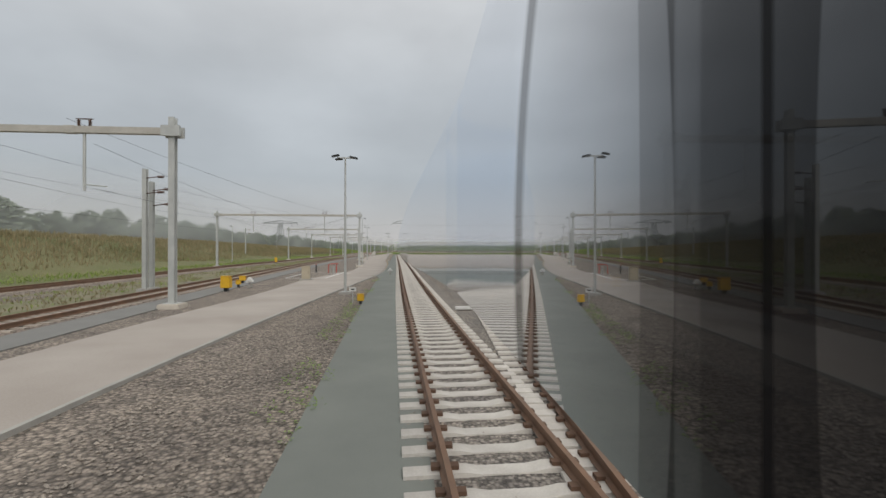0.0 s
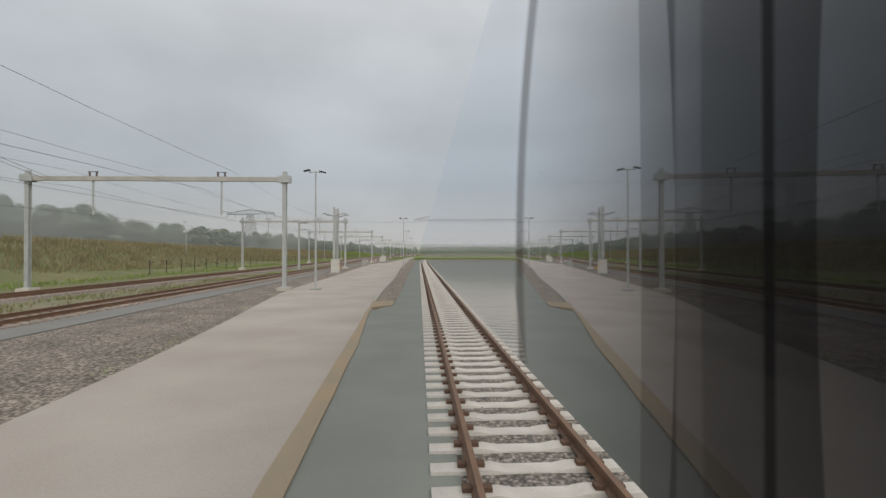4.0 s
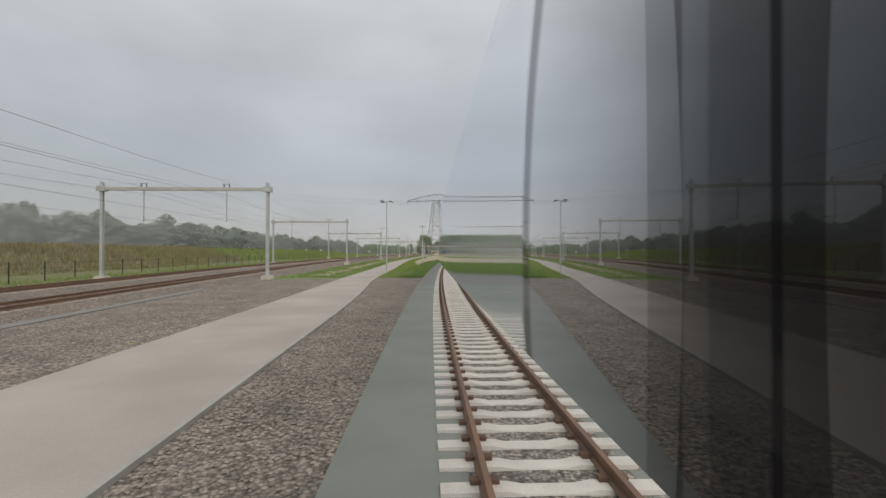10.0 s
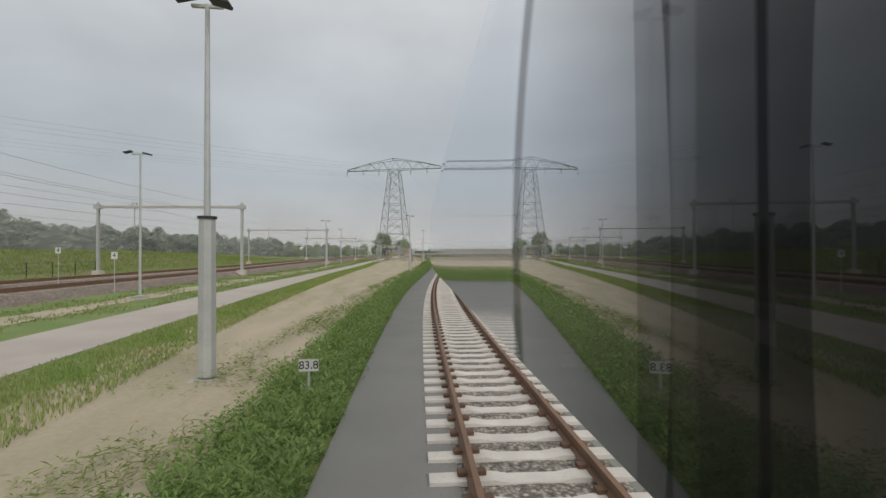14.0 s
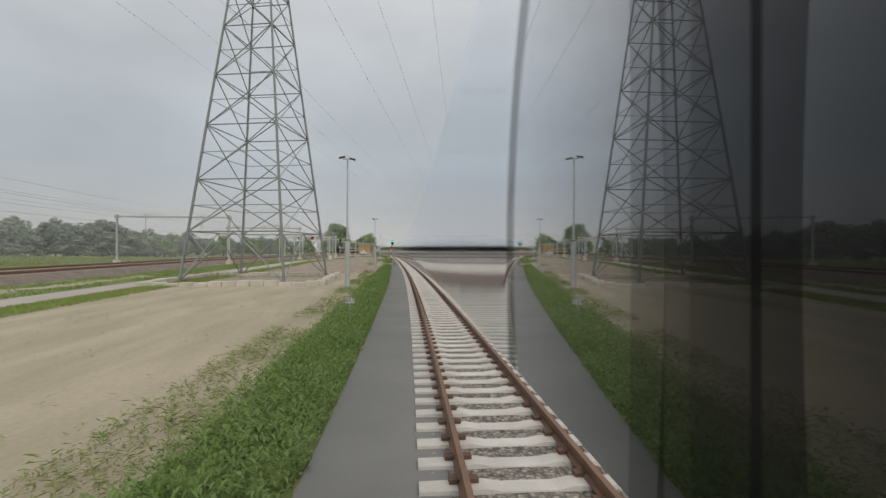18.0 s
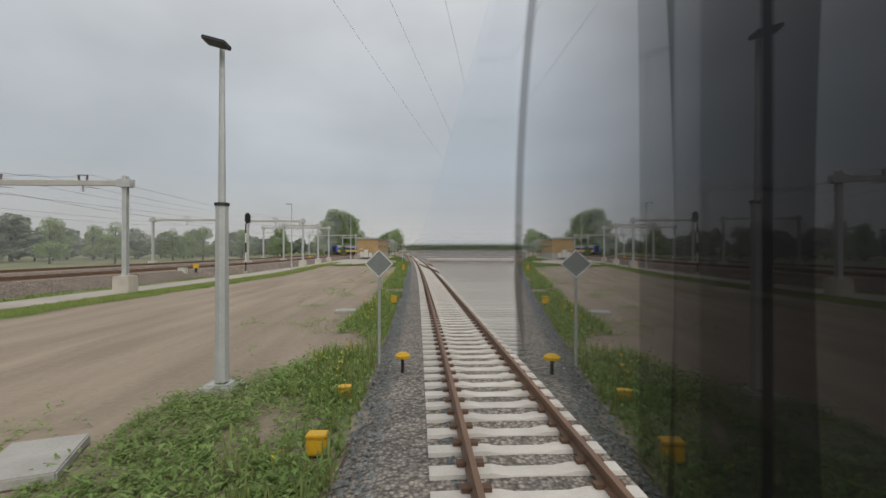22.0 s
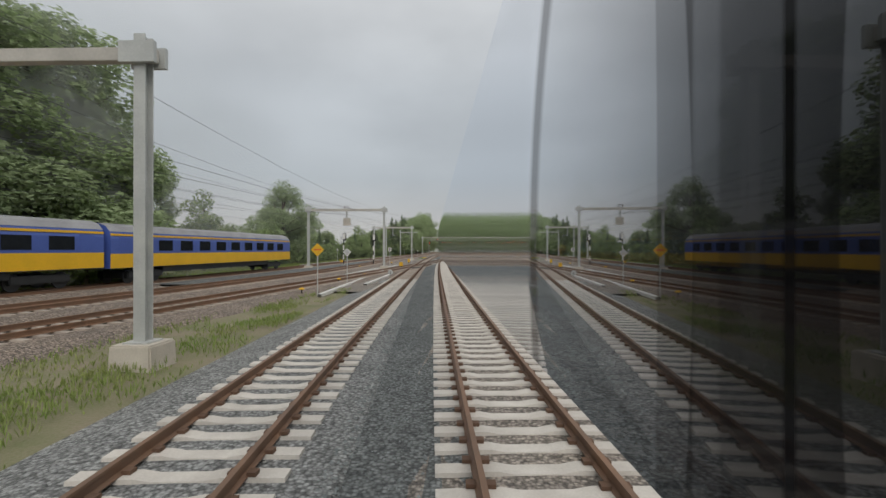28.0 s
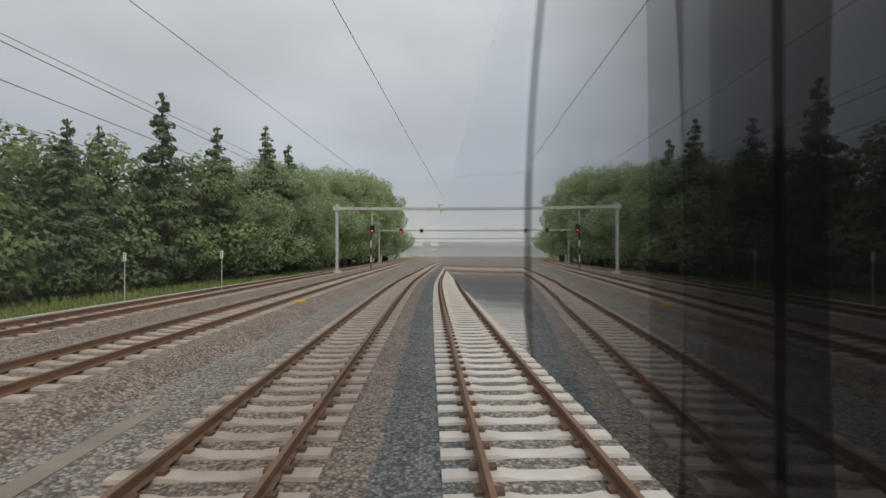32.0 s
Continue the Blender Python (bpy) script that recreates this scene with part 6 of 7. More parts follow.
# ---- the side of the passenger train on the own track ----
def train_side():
    """The upper flank of the train, drawn out in sections along the whole camera way and sized to fit its view, with a
    rounded roof edge.
    """
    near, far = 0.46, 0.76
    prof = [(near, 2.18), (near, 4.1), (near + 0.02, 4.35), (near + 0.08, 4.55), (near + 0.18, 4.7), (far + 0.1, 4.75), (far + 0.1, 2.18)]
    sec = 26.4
    line = lambda y: float(cx(y)) + float(np.interp(y, [-30, -1.5, 5.5, 17, 40], [-0.08, -0.08, 0.3, 0.1, 0.0]))  # bent near the start so its edge and reflections fit the opening view
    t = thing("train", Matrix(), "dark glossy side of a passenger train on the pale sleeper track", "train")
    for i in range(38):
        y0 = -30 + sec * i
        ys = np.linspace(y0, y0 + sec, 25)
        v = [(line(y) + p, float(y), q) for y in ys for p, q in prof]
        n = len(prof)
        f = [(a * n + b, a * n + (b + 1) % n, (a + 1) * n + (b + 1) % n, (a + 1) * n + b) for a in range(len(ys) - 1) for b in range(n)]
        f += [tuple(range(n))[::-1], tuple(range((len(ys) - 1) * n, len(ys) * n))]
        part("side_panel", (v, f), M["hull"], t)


train_side()


# ---- plants ----
def leaf_cloud(lobes, n, size, seed, flat=0.6):
    """n small bent leaf sprays spread over the shells of rounded lobes (x, y, z, rx, rz)."""
    rs = np.random.RandomState(seed)
    w = np.array([l[3] ** 2 for l in lobes])
    which = rs.choice(len(lobes), n, p=w / w.sum())
    L = np.array(lobes)[which]
    d = rs.normal(size=(n, 3))
    d /= np.linalg.norm(d, axis=1)[:, None]
    r = rs.uniform(0.45, 1.08, n) ** 0.6
    c = L[:, :3] + d * r[:, None] * np.stack([L[:, 3], L[:, 3], L[:, 4]], -1)
    nrm = d * 0.8 + rs.normal(size=(n, 3)) * 0.45 + np.array([0, 0, 0.55])
    nrm /= np.linalg.norm(nrm, axis=1)[:, None]
    a = np.cross(nrm, rs.normal(size=(n, 3)))
    a /= np.linalg.norm(a, axis=1)[:, None]
    b = np.cross(nrm, a)
    s = size * rs.uniform(0.5, 1.3, n)[:, None]
    tip = nrm * s * 0.25
    v = np.stack([c - a * s, c - b * s * flat + tip, c + a * s, c + b * s * flat + tip], 1).reshape(-1, 3)
    i = np.arange(n) * 4
    f = np.concatenate([np.stack([i, i + 1, i + 2], -1), np.stack([i, i + 2, i + 3], -1)])
    return v.tolist(), f.tolist()


def tree(name, kind, h, seed, n, size, m, label, cat="tree"):
    """A tapered trunk with limbs and a crown of many leaf sprays."""
    rs = random.Random(seed)
    t = thing(name, Matrix.Translation((0, 0, -500)), label, cat, "trees along the line")
    bm = nb()
    lobes = []
    if kind == "round":
        rod(bm, (0, 0, -0.4), (0.1, 0, h * 0.35), h * 0.024, h * 0.017), rod(bm, (0.1, 0, h * 0.35), (0, 0.1, h * 0.8), h * 0.017, h * 0.006)
        for k in range(22):
            a, q = rs.uniform(0, 6.28), rs.uniform(0.0, 1.0)
            z = h * (0.16 + 0.68 * q)
            rr = h * 0.30 * math.sqrt(max(0.05, 1 - (1.5 * (q - 0.36)) ** 2)) * rs.uniform(0.35, 1.1)
            p = (rr * math.cos(a), rr * math.sin(a), z)
            rod(bm, (0, 0, h * (0.14 + 0.45 * q)), p, h * 0.008, h * 0.003, n=5)
            lobes.append((*p, h * rs.uniform(0.10, 0.17), h * rs.uniform(0.07, 0.13)))
        lobes.append((0, 0, h * 0.87, h * 0.12, h * 0.12))
    elif kind == "poplar":
        rod(bm, (0, 0, -0.4), (0, 0, h * 0.9), h * 0.018, h * 0.004)
        for k in range(20):
            q = k / 19
            a = rs.uniform(0, 6.28)
            rr = h * 0.10 * (1 - 0.6 * q)
            p = (rr * math.cos(a), rr * math.sin(a), h * (0.12 + 0.80 * q))
            rod(bm, (0, 0, h * (0.15 + 0.65 * q)), p, h * 0.006, h * 0.002, n=5)
            lobes.append((*p, h * rs.uniform(0.07, 0.12) * (1.15 - 0.5 * q), h * rs.uniform(0.06, 0.10)))
    elif kind == "conifer":
        rod(bm, (0, 0, -0.4), (0, 0, h * 0.98), h * 0.016, h * 0.003)
        for k in range(26):
            q = k / 25
            for j in range(3):
                a = rs.uniform(0, 6.28)
                rr = h * 0.19 * (1 - q) ** 0.85 * rs.uniform(0.5, 1.1) + 0.1
                p = (rr * math.cos(a) * 0.75, rr * math.sin(a) * 0.75, h * (0.10 + 0.86 * q) - rr * 0.15)
                rod(bm, (0, 0, h * (0.12 + 0.86 * q)), (p[0] * 1.3, p[1] * 1.3, p[2]), 0.03, 0.01, n=4)
                lobes.append((*p, rr * 0.5 + 0.12, 0.16 + 0.02 * h * (1 - q)))
    else:
        for k in range(5):
            a = rs.uniform(0, 6.28)
            rod(bm, (0, 0, -0.2), (h * 0.3 * math.cos(a), h * 0.3 * math.sin(a), h * 0.6), h * 0.02, h * 0.008, n=5)
        for k in range(9):
            a, q = rs.uniform(0, 6.28), rs.uniform(0, 1)
            lobes.append((h * 0.5 * q * math.cos(a), h * 0.5 * q * math.sin(a), h * rs.uniform(0.2, 0.72), h * rs.uniform(0.2, 0.32), h * rs.uniform(0.16, 0.26)))
    part("trunk", bm, M["trunk"], t)
    part("crown", leaf_cloud(lobes, n, size, seed), M[m], t)
    return t


SPECIES = {
    "oak": [tree("broadleaf_tree", "round", 10, 10 + k, 5200, 0.19, "leaf", "leafy green broadleaf tree beyond the tracks") for k in range(3)],
    "far": [tree("far_tree", "round", 10, 20 + k, 1500, 0.50, "fgrass", "wood tree with distance haze painted into its leaves") for k in range(3)],
    "poplar": [tree("tall_tree", "poplar", 16, 30 + k, 15000, 0.13, "hazel", "tall green poplar beside the main line") for k in range(2)],
    "conifer": [tree("conifer", "conifer", 13, 40 + k, 6500, 0.2, "needle", "dark green conifer behind the bank") for k in range(2)],
    "elm": [tree("broadleaf_tree", "round", 16, 60 + k, 14000, 0.18, "hazel", "tall full-crowned broadleaf tree behind the main line") for k in range(3)],
    "bush": [tree("bush", "bush", 4, 50 + k, 1700, 0.20, "leaf2", "dense green bush on the grass bank", "bush") for k in range(3)],
}
HEIGHT = {"oak": 10, "far": 10, "poplar": 16, "conifer": 13, "bush": 4, "elm": 16}


def plant(sp, x, y, z, h, r=random.Random(5)):
    src = r.choice(SPECIES[sp])
    k = h / HEIGHT[sp]
    ob = copy_thing(src, lay(pose(x, y, z, 0, 0, r.uniform(0, 360))))
    ob.scale = (k * r.uniform(0.9, 1.15), k * r.uniform(0.9, 1.15), k)
    return ob


r = random.Random(9)
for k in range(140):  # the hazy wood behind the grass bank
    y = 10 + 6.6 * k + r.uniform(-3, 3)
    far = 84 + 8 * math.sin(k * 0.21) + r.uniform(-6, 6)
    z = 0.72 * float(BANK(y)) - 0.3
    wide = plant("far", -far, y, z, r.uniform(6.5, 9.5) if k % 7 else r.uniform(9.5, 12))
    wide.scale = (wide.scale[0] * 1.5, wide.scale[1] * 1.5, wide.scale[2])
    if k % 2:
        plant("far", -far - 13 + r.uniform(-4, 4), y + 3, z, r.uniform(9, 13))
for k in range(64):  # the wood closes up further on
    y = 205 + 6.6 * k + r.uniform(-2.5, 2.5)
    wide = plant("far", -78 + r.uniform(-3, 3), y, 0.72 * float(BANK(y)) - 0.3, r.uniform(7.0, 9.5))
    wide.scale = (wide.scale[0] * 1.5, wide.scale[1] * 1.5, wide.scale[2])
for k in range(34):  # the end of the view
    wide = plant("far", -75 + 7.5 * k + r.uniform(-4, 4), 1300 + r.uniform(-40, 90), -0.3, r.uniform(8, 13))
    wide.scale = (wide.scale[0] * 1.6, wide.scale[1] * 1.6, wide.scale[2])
for k in range(34):  # the belt that closes the wood along the last tracks
    y = 838 + 7.2 * k
    plant("oak" if k % 3 else "conifer", float(L3(y)) - r.uniform(11, 19), y, -0.3, r.uniform(6.0, 9.0) if y < 915 else r.uniform(8.5, 13.0))
for k in range(11):  # the tall leafy wall behind the standing train
    y = 757 + 3.9 * k
    plume = plant("poplar", -34 + 0.6 * k + r.uniform(-1.0, 1.0), y, -0.3, r.uniform(20.5, 23.5) - (4.0 if k < 2 else 0.0) - 0.4 * max(0, k - 6))
    plume.scale = (plume.scale[0] * 1.75, plume.scale[1] * 1.75, plume.scale[2])
    plant("elm", -36.5 + 0.6 * k + r.uniform(-1.2, 1.2), y + 2.0, -0.3, r.uniform(15, 18.5) - (2.0 if k < 2 else 0.0))
    plant("oak", -31.5 + 0.6 * k + r.uniform(-1.0, 1.0), y + 1.0, -0.3, r.uniform(7, 10))
for x, y, h in ((-31.0, 846, 16.5), (-34.0, 850, 15.5), (-43.0, 898, 13.5), (-47.0, 903, 12.5)):
    plant("elm", x, y, -0.3, h)
for x, y, h in ((-27.5, 798, 14.0), (-28.5, 806, 12.0), (-31.0, 800, 15.0)):
    plant("poplar", x, y, -0.3, h)
for x, y, h in ((-29.0, 815, 10.5), (-31.0, 826, 7.0), (-27.5, 832, 8.0), (-33.0, 838, 9.0), (-29.5, 850, 9.0), (-36.0, 852, 12.0), (-40.0, 868, 14.0), (-44.0, 884, 13.0), (-30.0, 862, 6.0), (-48.0, 898, 12.0),
                (-29.0, 893, 6.5), (-27.5, 903, 7.0), (-31.0, 911, 8.5), (-30.0, 922, 9.0), (-28.5, 930, 8.0), (-42.0, 712, 11.5), (-48.0, 690, 8.5), (-60.0, 672, 9.0), (-68.0, 640, 10.0), (-22.0, 726, 5.0),
                (-72.0, 705, 10.0), (-66.0, 690, 8.0), (-58.0, 715, 11.0), (-52.0, 735, 9.0), (-80.0, 670, 10.0), (-55.0, 640, 9.0), (-62.0, 610, 8.0), (-50.0, 668, 9.5), (-66.0, 585, 9.0), (-46.0, 720, 10.0), (-26.5, 767, 9.0), (-24.0, 822, 6.0)):
    plant("oak", x, y, -0.3, h)
for x, y, h in ((-27.0, 921, 11.0), (-28.5, 934, 10.5), (-26.0, 945, 12.0), (-25.0, 954, 17.0), (-24.5, 963, 16.5), (-23.0, 973, 19.5), (-27.5, 950, 13.0), (-22.5, 981, 19.0), (-31.0, 948, 11.0), (-34.0, 888, 8.5), (-30.0, 878, 7.0)):
    plant("conifer", x, y, -0.3, h)
for k in range(26):  # tall trees closing in on the tracks at the end
    y = 940 + 5.2 * k
    x = float(np.interp(y, [940, 973, 1005, 1030, 1075], [-27.5, -24.5, -21.5, -19.0, -16.5]))
    h = float(np.interp(y, [940, 973, 1005, 1030, 1075], [10.5, 15.0, 20.5, 24.0, 28.0]))
    plant("elm" if k > 4 else "oak", x + r.uniform(-1, 1), y, -0.3, h * r.uniform(0.88, 1.05))
    if k % 2:
        plant("oak", x - 7, y, -0.3, h * 0.9)
for k in range(70):
    y = 812 + 2.7 * k + r.uniform(-1, 1)
    plant("bush", float(L3(y)) - r.uniform(10.0, 13.0), y, -0.3, r.uniform(2.4, 5.0))
for k in range(16):
    plant("bush", r.uniform(-34, -24), 735 + 5.0 * k, -0.3, r.uniform(2, 4))
for x, y, h in ((16.0, 768, 5.5), (19.0, 778, 6.0), (17.5, 790, 5.0), (22.0, 800, 6.5), (25.0, 760, 5.0), (44.0, 560, 13.0), (48.0, 566, 10.0), (19.0, 842, 7.0), (18.0, 856, 6.0)):
    plant("oak", x, y, -0.3, h)
for k in range(24):
    plant("bush", 24 + r.uniform(-3, 14), 650 + 7.0 * k, -0.3, r.uniform(2.0, 3.6))
# added white sheets that stand in for haze before the woods and at the end of the line
for name, m, line in (("mist_bank", "mist", [(float(np.interp(y, [470, 545], [-64.0, -40.5])), y) for y in range(-300, 741, 15)]), ("mist_wood", "haze_thin", [(float(L3(y)) - 6.6, y) for y in range(690, 1011, 10)]), ("mist_far", "haze_end", [(x, 1245.0) for x in range(-400, 401, 40)])):
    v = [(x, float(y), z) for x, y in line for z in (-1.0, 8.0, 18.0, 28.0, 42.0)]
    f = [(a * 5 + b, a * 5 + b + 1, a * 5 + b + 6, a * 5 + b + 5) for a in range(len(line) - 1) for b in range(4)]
    tagged(part(name, (v, f), M[m]), "added white see-through sheet that stands in for haze", "mist", kind="structure")
for some in SPECIES.values():  # the patterns themselves stand at the far end of the wood
    for n_, src in enumerate(some):
        src.matrix_basis = pose(-150 - 9 * n_, 1180 + 12 * len(src.name), -0.3)


def scatter(name, label, cat, n, place, hgt, width, m, seed, leaves=4, droop=0.5, zb=-0.12):
    """n low plants, each a few bent leaves, spread by place(rs) -> x, y arrays; one joined mesh."""
    rs = np.random.RandomState(seed)
    x, y = place(rs, n)
    n = len(x)
    x, y = np.repeat(x, leaves), np.repeat(y, leaves)
    N = n * leaves
    if leaves > 4:
        x, y = x + rs.normal(0, 0.05, N), y + rs.normal(0, 0.05, N)
    a = rs.uniform(0, 2 * np.pi, N)
    h = hgt * np.repeat(rs.uniform(0.35, 1.0, n), leaves) * rs.uniform(0.5, 1.05, N)
    w = width * rs.uniform(0.6, 1.3, N)
    out = droop * h * rs.uniform(0.3, 1.0, N)
    z0 = (zb(x, y) if callable(zb) else zb) + h * rs.uniform(0, 0.72, N) * (1 if leaves > 3 else 0)
    dx, dy = np.cos(a), np.sin(a)
    base = np.stack([x, y, z0], -1)
    side = np.stack([-dy, dx, 0 * a], -1) * w[:, None]
    k1, k2 = (0.10, 0.12) if leaves > 3 else (0.5, 1.0)
    mid = base + np.stack([dx * out * 0.5, dy * out * 0.5, h * k1], -1)
    tip = base + np.stack([dx * out, dy * out, h * k2], -1)
    v = np.stack([base, mid - side, tip, mid + side], 1).reshape(-1, 3)
    i = np.arange(N) * 4
    f = np.concatenate([np.stack([i, i + 1, i + 2], -1), np.stack([i, i + 2, i + 3], -1)])
    ob = part(name, (v.tolist(), f.tolist()), M[m])
    return tagged(ob, label, cat, kind="stuff")


def band(y0, y1, f0, f1, clump=0.0):
    def go(rs, n):
        y = rs.uniform(y0, y1, n)
        t = rs.uniform(0, 1, n)
        x = f0(y) * (1 - t) + f1(y) * t
        if clump:
            g = np.array([noise.noise(Vector((float(a) * 0.5, float(b) * 0.28, 3.0))) for a, b in zip(x, y)])
            keep = g + rs.uniform(-0.25, 0.25, n) > clump
            x, y = x[keep], y[keep]
        return x, y
    return go


scatter("weed_bank", "dense tall green weeds along the walkway", "weeds", 30000, band(272, 499, off(lambda y: np.interp(y, [272, 290, 330, 460, 499], [-3.6, -3.4, -3.0, -3.1, -2.6])), off(-1.3)), 0.70, 0.022, "weed", 1, 14, 0.24)
scatter("weed_edge", "green weeds mixed with dry grass", "weeds", 26000, band(274, 480, off(-4.6), off(-3.0), -0.05), 0.42, 0.011, "blade", 2, 4, 0.6)
scatter("verge_grass", "bright green grass beside the path", "grass", 150000, band(272, 640, plus(ROAD_R, 0.1), lambda y: ROAD_R(y) + np.interp(y, [270, 290, 320, 342, 641], [2.9, 3.5, 3.2, 2.4, 2.2])), 0.24, 0.009, "blade", 3, 3, 0.6)
scatter("verge_grass_far", "green grass on the verge by the main line", "grass", 70000, band(272, 640, plus(ROAD_L, -7.0), plus(ROAD_L, -0.1), -0.1), 0.3, 0.012, "blade", 4, 3, 0.6)
scatter("track_weeds", "green weeds along the foot of the ballast", "weeds", 24000, band(523, 640, off(lambda y: np.interp(y, [523, 545, 560, 600, 640], [-2.9, -3.4, -2.6, -2.6, -3.2])), off(-1.05), -0.04), 0.55, 0.028, "weed", 5, 7, 0.35, -0.2)
scatter("track_weeds_dry", "tall pale green grass tufts by the ballast", "grass", 16000, band(520, 640, off(-2.6), off(-1.0), 0.05), 0.55, 0.016, "blade", 6, 3, 0.35, -0.2)
scatter("field_weeds", "scattered low green weeds in bare earth", "weeds", 9000, band(505, 632, off(-6.5), off(-1.6), 0.24), 0.35, 0.026, "weed", 7, 7, 0.5, -0.18)
scatter("ragwort", "yellow flowering weeds by the track", "flowers", 420, band(545, 600, off(-2.6), off(-1.5), 0.26), 0.7, 0.022, "flower", 8, 4, 0.3, 0.1)
scatter("sand_weeds", "sparse green weeds in dry sand", "weeds", 9000, band(285, 460, plus(ROAD_R, 2.2), off(-4.0), 0.08), 0.26, 0.012, "blade", 9, 4, 0.7)
scatter("meadow_blades", "short green grass on the strip by the sidings", "grass", 60000, band(632, 757, off(lambda y: np.interp(y, [632, 655, 662, 700, 757], [-5.5, -5.5, -9.0, -14.0, -13.0])), off(lambda y: np.interp(y, [632, 700, 726, 735, 757], [-1.5, -2.1, -3.1, -4.7, -5.9]))), 0.16, 0.014, "blade", 10, 3, 0.6)
scatter("dry_verge_grass", "thin yellow-green grass on ballast", "grass", 16000, band(755, 790, off(-10.0), off(-5.4), 0.02), 0.28, 0.011, "blade", 61, 3, 0.6, -0.12)
scatter("clover", "small white flowers in the grass strip", "flowers", 260, band(722, 750, off(-11.0), off(-6.0), 0.12), 0.3, 0.03, "white", 21, 3, 0.4, -0.05)
scatter("path_weeds", "low green weeds along the path edge", "weeds", 700, band(100, 262, plus(ROAD_L, -0.5), plus(ROAD_L, 0.05), 0.25), 0.16, 0.02, "weed", 22, 6, 0.8, -0.06)
scatter("trough_flowers", "yellow flowering weeds by the cable trough", "flowers", 160, band(889.5, 894.5, off(-5.0), off(-3.9)), 0.55, 0.035, "flower", 23, 5, 0.5, 0.0)
scatter("trough_weeds", "green weeds by the cable trough", "weeds", 420, band(885.5, 894.5, off(-5.9), off(-4.2), 0.1), 0.45, 0.02, "weed", 24, 7, 0.5, -0.08)
scatter("track_edge_grass", "pale green grass along the foot of the ballast", "grass", 5000, band(560, 645, off(-1.9), off(-1.05), -0.1), 0.4, 0.014, "blade", 43, 3, 0.4, -0.2)
scatter("low_weeds", "low green weeds beside the yellow boxes", "weeds", 5000, band(541, 552, off(-4.6), off(-1.1), -0.08), 0.4, 0.022, "weed", 44, 8, 0.5, -0.18)
scatter("apron_grass", "green grass along the edge of the paved yard", "grass", 40000, band(620.5, 636, lambda y: np.interp(y, [620.5, 623, 626, 630, 634, 636], [-9.0, -9.0, -6.0, -0.7, 2.6, 3.2]), off(-1.3), -0.02), 0.3, 0.018, "blade", 41, 3, 0.5, -0.16)
scatter("apron_weeds", "leafy green weeds by the paved yard", "weeds", 1500, band(621, 625.5, const(-6.5), off(-1.6), 0.05), 0.35, 0.022, "weed", 42, 7, 0.5, -0.16)
for k, (x, y, w, h) in enumerate(((4.6, 616.8, 0.42, 0.62), (3.8, 616.6, 0.8, 0.5), (3.4, 620.7, 0.35, 0.35), (2.8, 620.9, 0.3, 0.25), (3.2, 617.6, 0.5, 0.4), (5.6, 619.5, 0.5, 0.4), (5.3, 514.6, 0.16, 0.18), (4.0, 516.6, 0.22, 0.2), (3.0, 514.4, 0.3, 0.16), (3.2, 511.6, 0.3, 0.14), (4.6, 519.8, 0.4, 0.16))):
    scatter("weed_clump", "small leafy green weed clump in bare earth", "weeds", int(40 + 60 * w), lambda rs, n, x=x, y=y, w=w: (x + rs.normal(0, w * 0.5, n), y + rs.normal(0, w * 0.6, n)), h, 0.03, "weed", 50 + k, 9, 0.5, -0.16)
scatter("gravel_weeds", "small green weeds in the gravel edge", "weeds", 1300, band(0, 48, off(-2.3), off(-1.3), 0.12), 0.28, 0.022, "weed", 11, 8, 0.5)
scatter("bank_grass", "tall dry reedy grass on the bank", "grass", 38000, band(-10, 335, const(-62), lambda y: FOOT(y) - 4.5), 1.25, 0.05, "reed", 12, 3, 0.35, bank_z)
scatter("bank_meadow", "tall green grass on the bank", "grass", 24000, band(300, 560, const(-62), lambda y: FOOT(y) - 4.5), 0.8, 0.05, "blade", 18, 3, 0.4, bank_z)
scatter("bank_foot_grass", "green grass along the foot of the bank", "grass", 26000, band(-10, 560, lambda y: FOOT(y) - 7.0, lambda y: FOOT(y) + 2.5), 0.55, 0.035, "blade", 15, 3, 0.5, bank_z)
scatter("siding_grass", "yellow-green grass between the main line tracks", "grass", 9000, band(-40, 150, plus(L2, 2.8), plus(L1, -2.2), -0.02), 0.3, 0.02, "reed", 16, 3, 0.6, -0.09)
scatter("siding_weeds", "green tufts between the main line tracks", "grass", 6000, band(-40, 190, plus(L2, 3.2), plus(L1, -2.6), 0.08), 0.28, 0.02, "blade", 17, 3, 0.6, -0.09)
scatter("outer_grass", "tall green grass between main line and bushes", "grass", 26000, band(770, 1000, plus(L3, -11.5), plus(L3, -2.5)), 0.5, 0.03, "blade", 13, 3, 0.5, -0.25)
scatter("dry_tufts", "small dry tufts in the ballast", "grass", 900, band(868, 905, off(-7.5), off(-5.0), 0.2), 0.35, 0.02, "blade", 14, 4, 0.5)

# ---- small things ----
strip("rust_dust", "thin ochre rust dust along the edge of the walkway", "ground stain", 56, 116, plus(ROAD_R, -0.03), lambda y: STRIP_L(y) + np.interp(y, [56, 66, 104, 116], [-0.06, 0.24, 0.24, -0.06]), -0.011, M["rust"], step=1.0, cols=3, wob=0.05)
strip("rust_stain", "orange-brown stained ballast between the rails", "ground stain", 902, 916, off(1.1), off(1.7), -0.02, M["stain"], step=1.0, cols=3, wob=0.08)
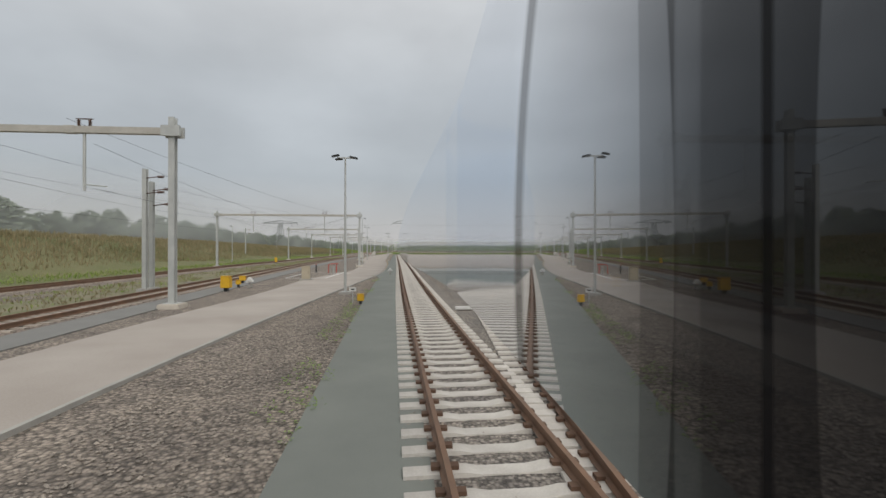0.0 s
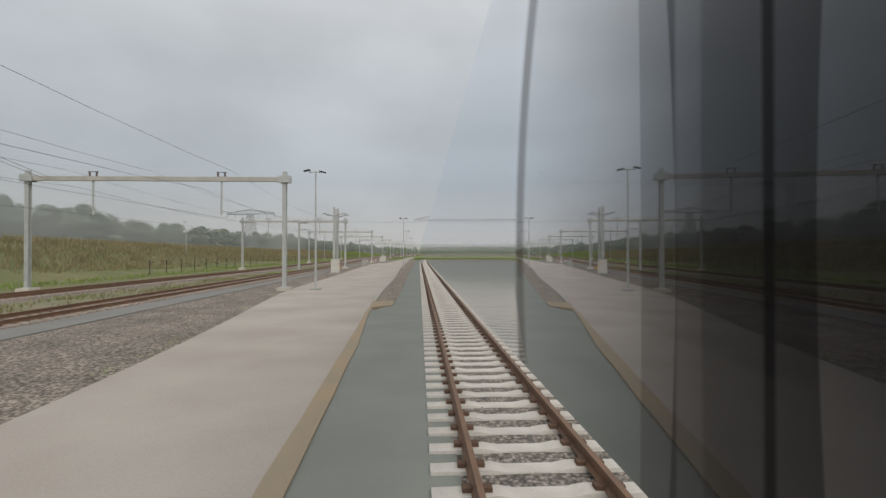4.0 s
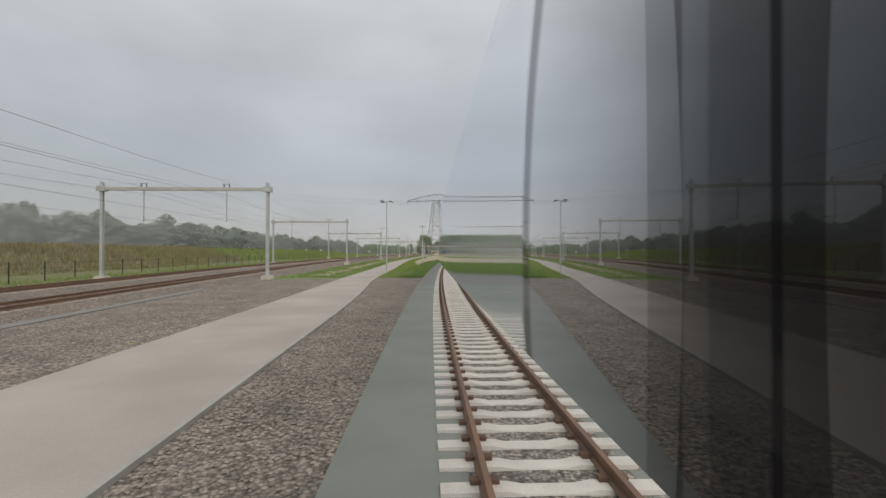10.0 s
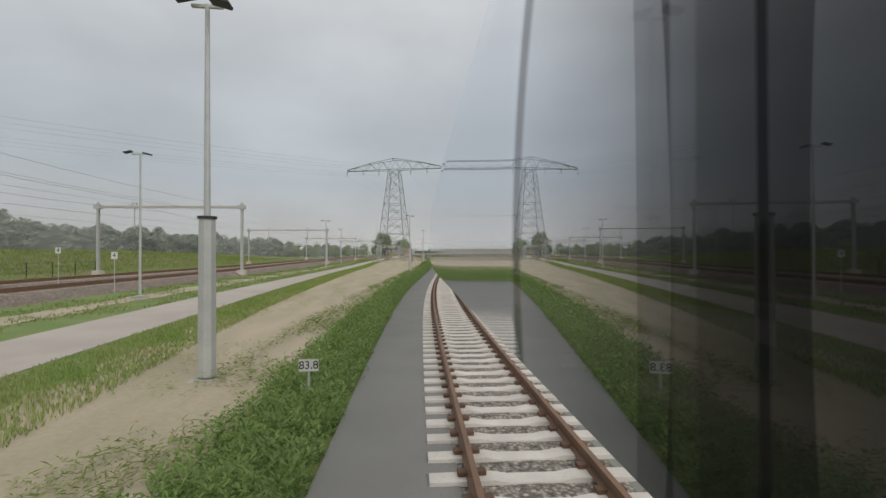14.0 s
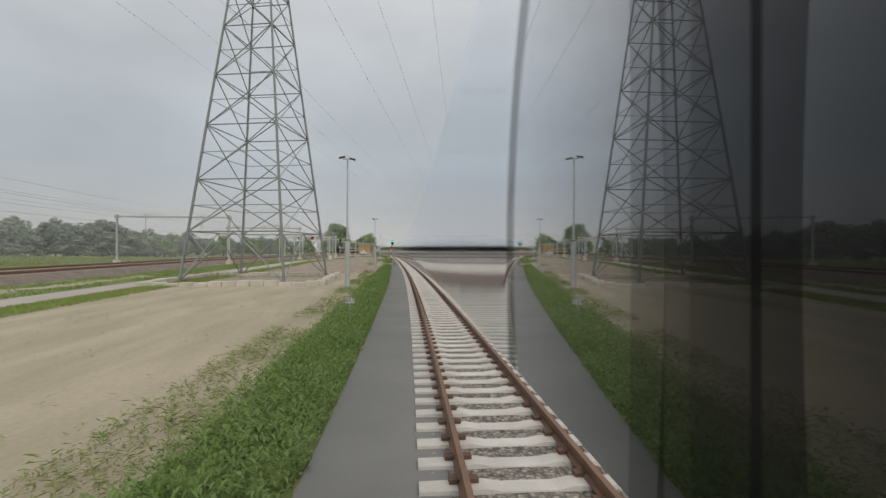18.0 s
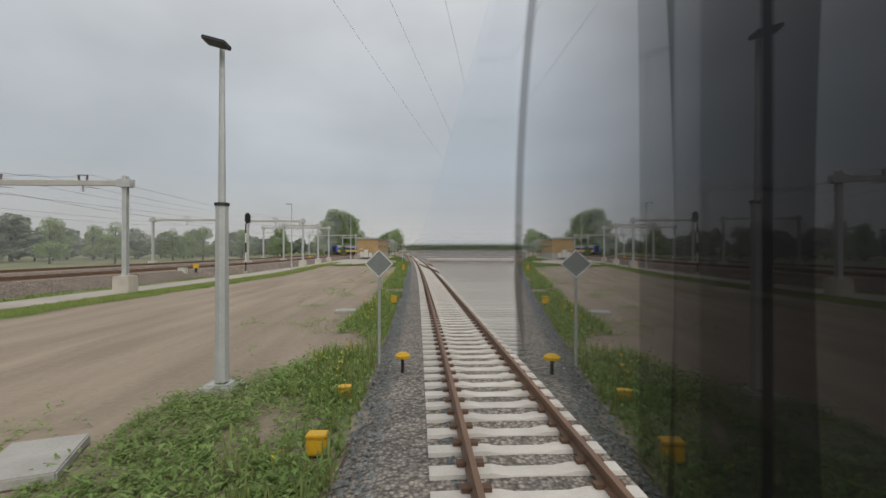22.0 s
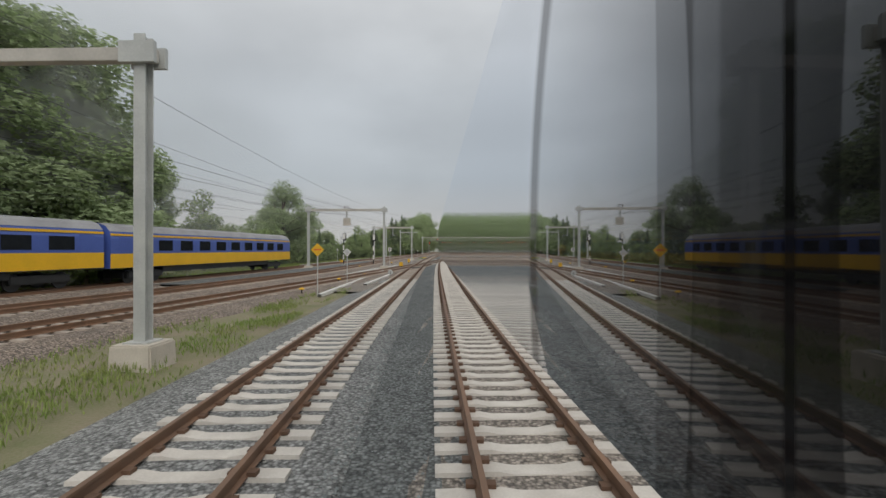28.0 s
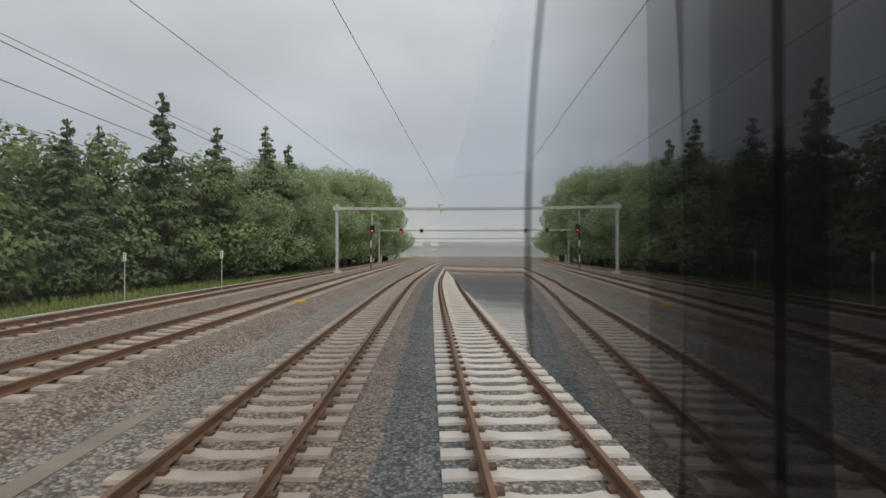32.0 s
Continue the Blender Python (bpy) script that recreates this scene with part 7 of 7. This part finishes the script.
for x, y, sx, sy, a in ((-7.2, 806.1, 0.12, 0.5, 60), (-9.95, 884.5, 1.0, 0.5, 8), (-9.5, 884.9, 0.4, 0.35, 0)):
    slab("yellow_mat", x, y, 0.06, sx, sy, 0.1, "yellow", "yellow plastic cover lying in the ballast", "cover", a, "yellow covers")


strip("slate_fill", "dark blue-grey ballast between the two tracks", "ballast", 733, 1100, off(lambda y: np.interp(y, [733, 745, 800, 880, 914, 1100], [-0.3, -0.9, -1.3, -1.3, -0.55, -0.4])), off(0.12), -0.06, M["slate"], cols=4, rough=0.02)
strip("slate_fill_far", "dark blue-grey ballast between the outer main tracks", "ballast", 790, 850, plus(L3, 1.35), plus(L2, -1.35), lambda y: ZM(y) - 0.03, M["slate"], cols=4, rough=0.02)


strip("brown_ballast", "brown-stained ballast beside the cable trough", "ground stain", 874, 892, off(-7.6), off(-5.1), -0.062, M["stain2"], step=1.0, cols=4, wob=0.5, rough=0.02)


# ---- turnouts: switch blades, check rails, frog and drive rods ----
def turnout(fa, fb, y0, y1, side, label):
    """The parts where track fb leaves track fa: check rails, crossing nose, stretcher bars."""
    t = thing("turnout", Matrix(), label, "turnout", "turnouts", "structure")
    ys = np.linspace(min(y0, y1), max(y0, y1), 60)
    gap = np.abs(fb(ys) - fa(ys))
    frog = float(ys[int(np.argmin(np.abs(gap - 1.5)))])
    for f, s in ((fa, -side), (fb, side)):
        part("check_rail", rail_mesh(f, Z0, frog - 2.6, frog + 2.6, s * 0.67, 0.9), M["rail"], t)
    for d in (-0.07, 0.07):
        part("wing_rail", rail_mesh(lambda y: (fa(y) + fb(y)) / 2, lambda y: Z0(y) + 0.003, frog - 1.7, frog + 1.5, d, 0.8), M["rail"], t)
    tip = y0
    for k in range(3):
        yy = tip + (0.5 + 0.9 * k) * (1 if y1 > y0 else -1)
        x = float(fa(yy))
        part("stretcher_bar", rod(nb(), (x - 0.95, yy, 0.06), (x + 0.8, yy, 0.06), 0.025, n=6), M["dark"], t)


turnout(OWN, R1, 642, 585, 1, "rusty turnout where the siding joins, with check rails")
turnout(OWN, N1, 694, 735, -1, "rusty turnout where the branch leaves, with check rails")
turnout(N1, NX, 822, 870, 1, "rusty turnout of the crossover, with check rails")
turnout(OWN, R1, -18, 20, 1, "rusty turnout beside the starting point, with check rails")


# ---- stones lying loose on the walkway edge and track bed ----
def loose_stones(name, label, n, y0, y1, f0, f1, size, m, seed, z):
    rs = np.random.RandomState(seed)
    y = rs.uniform(y0, y1, n)
    t = rs.uniform(0, 1, n)
    x = f0(y) * (1 - t) + f1(y) * t
    b = np.array([(1, 0, 0), (-1, 0, 0), (0, 1, 0), (0, -1, 0), (0, 0, 1), (0, 0, -0.6)], float)
    q = np.array([(0, 2, 4), (2, 1, 4), (1, 3, 4), (3, 0, 4), (2, 0, 5), (1, 2, 5), (3, 1, 5), (0, 3, 5)])
    s = size * rs.uniform(0.5, 1.3, (n, 1, 1)) * rs.uniform(0.6, 1.25, (n, 6, 1)) * np.array([1, 1, 0.7])
    a = rs.uniform(0, 6.28, n)
    c, sn = np.cos(a)[:, None], np.sin(a)[:, None]
    p = b[None] * s
    v = np.stack([x[:, None] + p[:, :, 0] * c - p[:, :, 1] * sn, y[:, None] + p[:, :, 0] * sn + p[:, :, 1] * c, (z(y) if callable(z) else z) + p[:, :, 2] + 0 * c], -1)
    f = (q[None] + (np.arange(n) * 6)[:, None, None]).reshape(-1, 3)
    return tagged(part(name, (v.reshape(-1, 3).tolist(), f.tolist()), M[m]), label, "stones", kind="stuff")


loose_stones("yard_stones", "loose brown-grey stones on the gravel yard", 48000, 0, 262, lambda y: np.maximum(ROAD_R(y) + 0.12, STRIP_L(y) - 3.2), lambda y: STRIP_L(y) - 0.02, 0.034, "stone_mix", 31, -0.09)
loose_stones("bed_stones", "loose stones between the sleepers", 20000, 0, 500, off(0.1), off(2.8), 0.032, "stone_mix", 32, -0.055)
loose_stones("shoulder_stones", "loose grey stones on the ballast shoulder", 60000, 505, 760, off(-1.0), off(0.3), 0.036, "stone_slate", 33, -0.10)
loose_stones("branch_stones", "loose stones beside the branch track", 26000, 735, 940, off(-1.35), off(0.1), 0.034, "stone_slate", 34, -0.075)
loose_stones("outer_stones", "loose brown stones along the cable trough", 16000, 800, 940, off(-7.6), off(-4.6), 0.036, "stone_mix", 35, -0.085)

# ---- the sleepers along the first stretch, piece by piece ----
_v, _f = sleeper_shape()
sl_mesh = bpy.data.meshes.new("sleeper")
sl_mesh.from_pydata(_v, [], _f)
sl_mesh.materials.append(M["sleeper"])
for i in range(300):
    y = 2.0 + 0.6 * i
    ob = new("sleeper", sl_mesh)
    ob.parent = own
    ob.matrix_basis = lay(pose(float(OWN(y)), y, 0, 0, 0, -math.degrees(math.atan(float(OWN(y + 1) - OWN(y - 1)) / 2))))
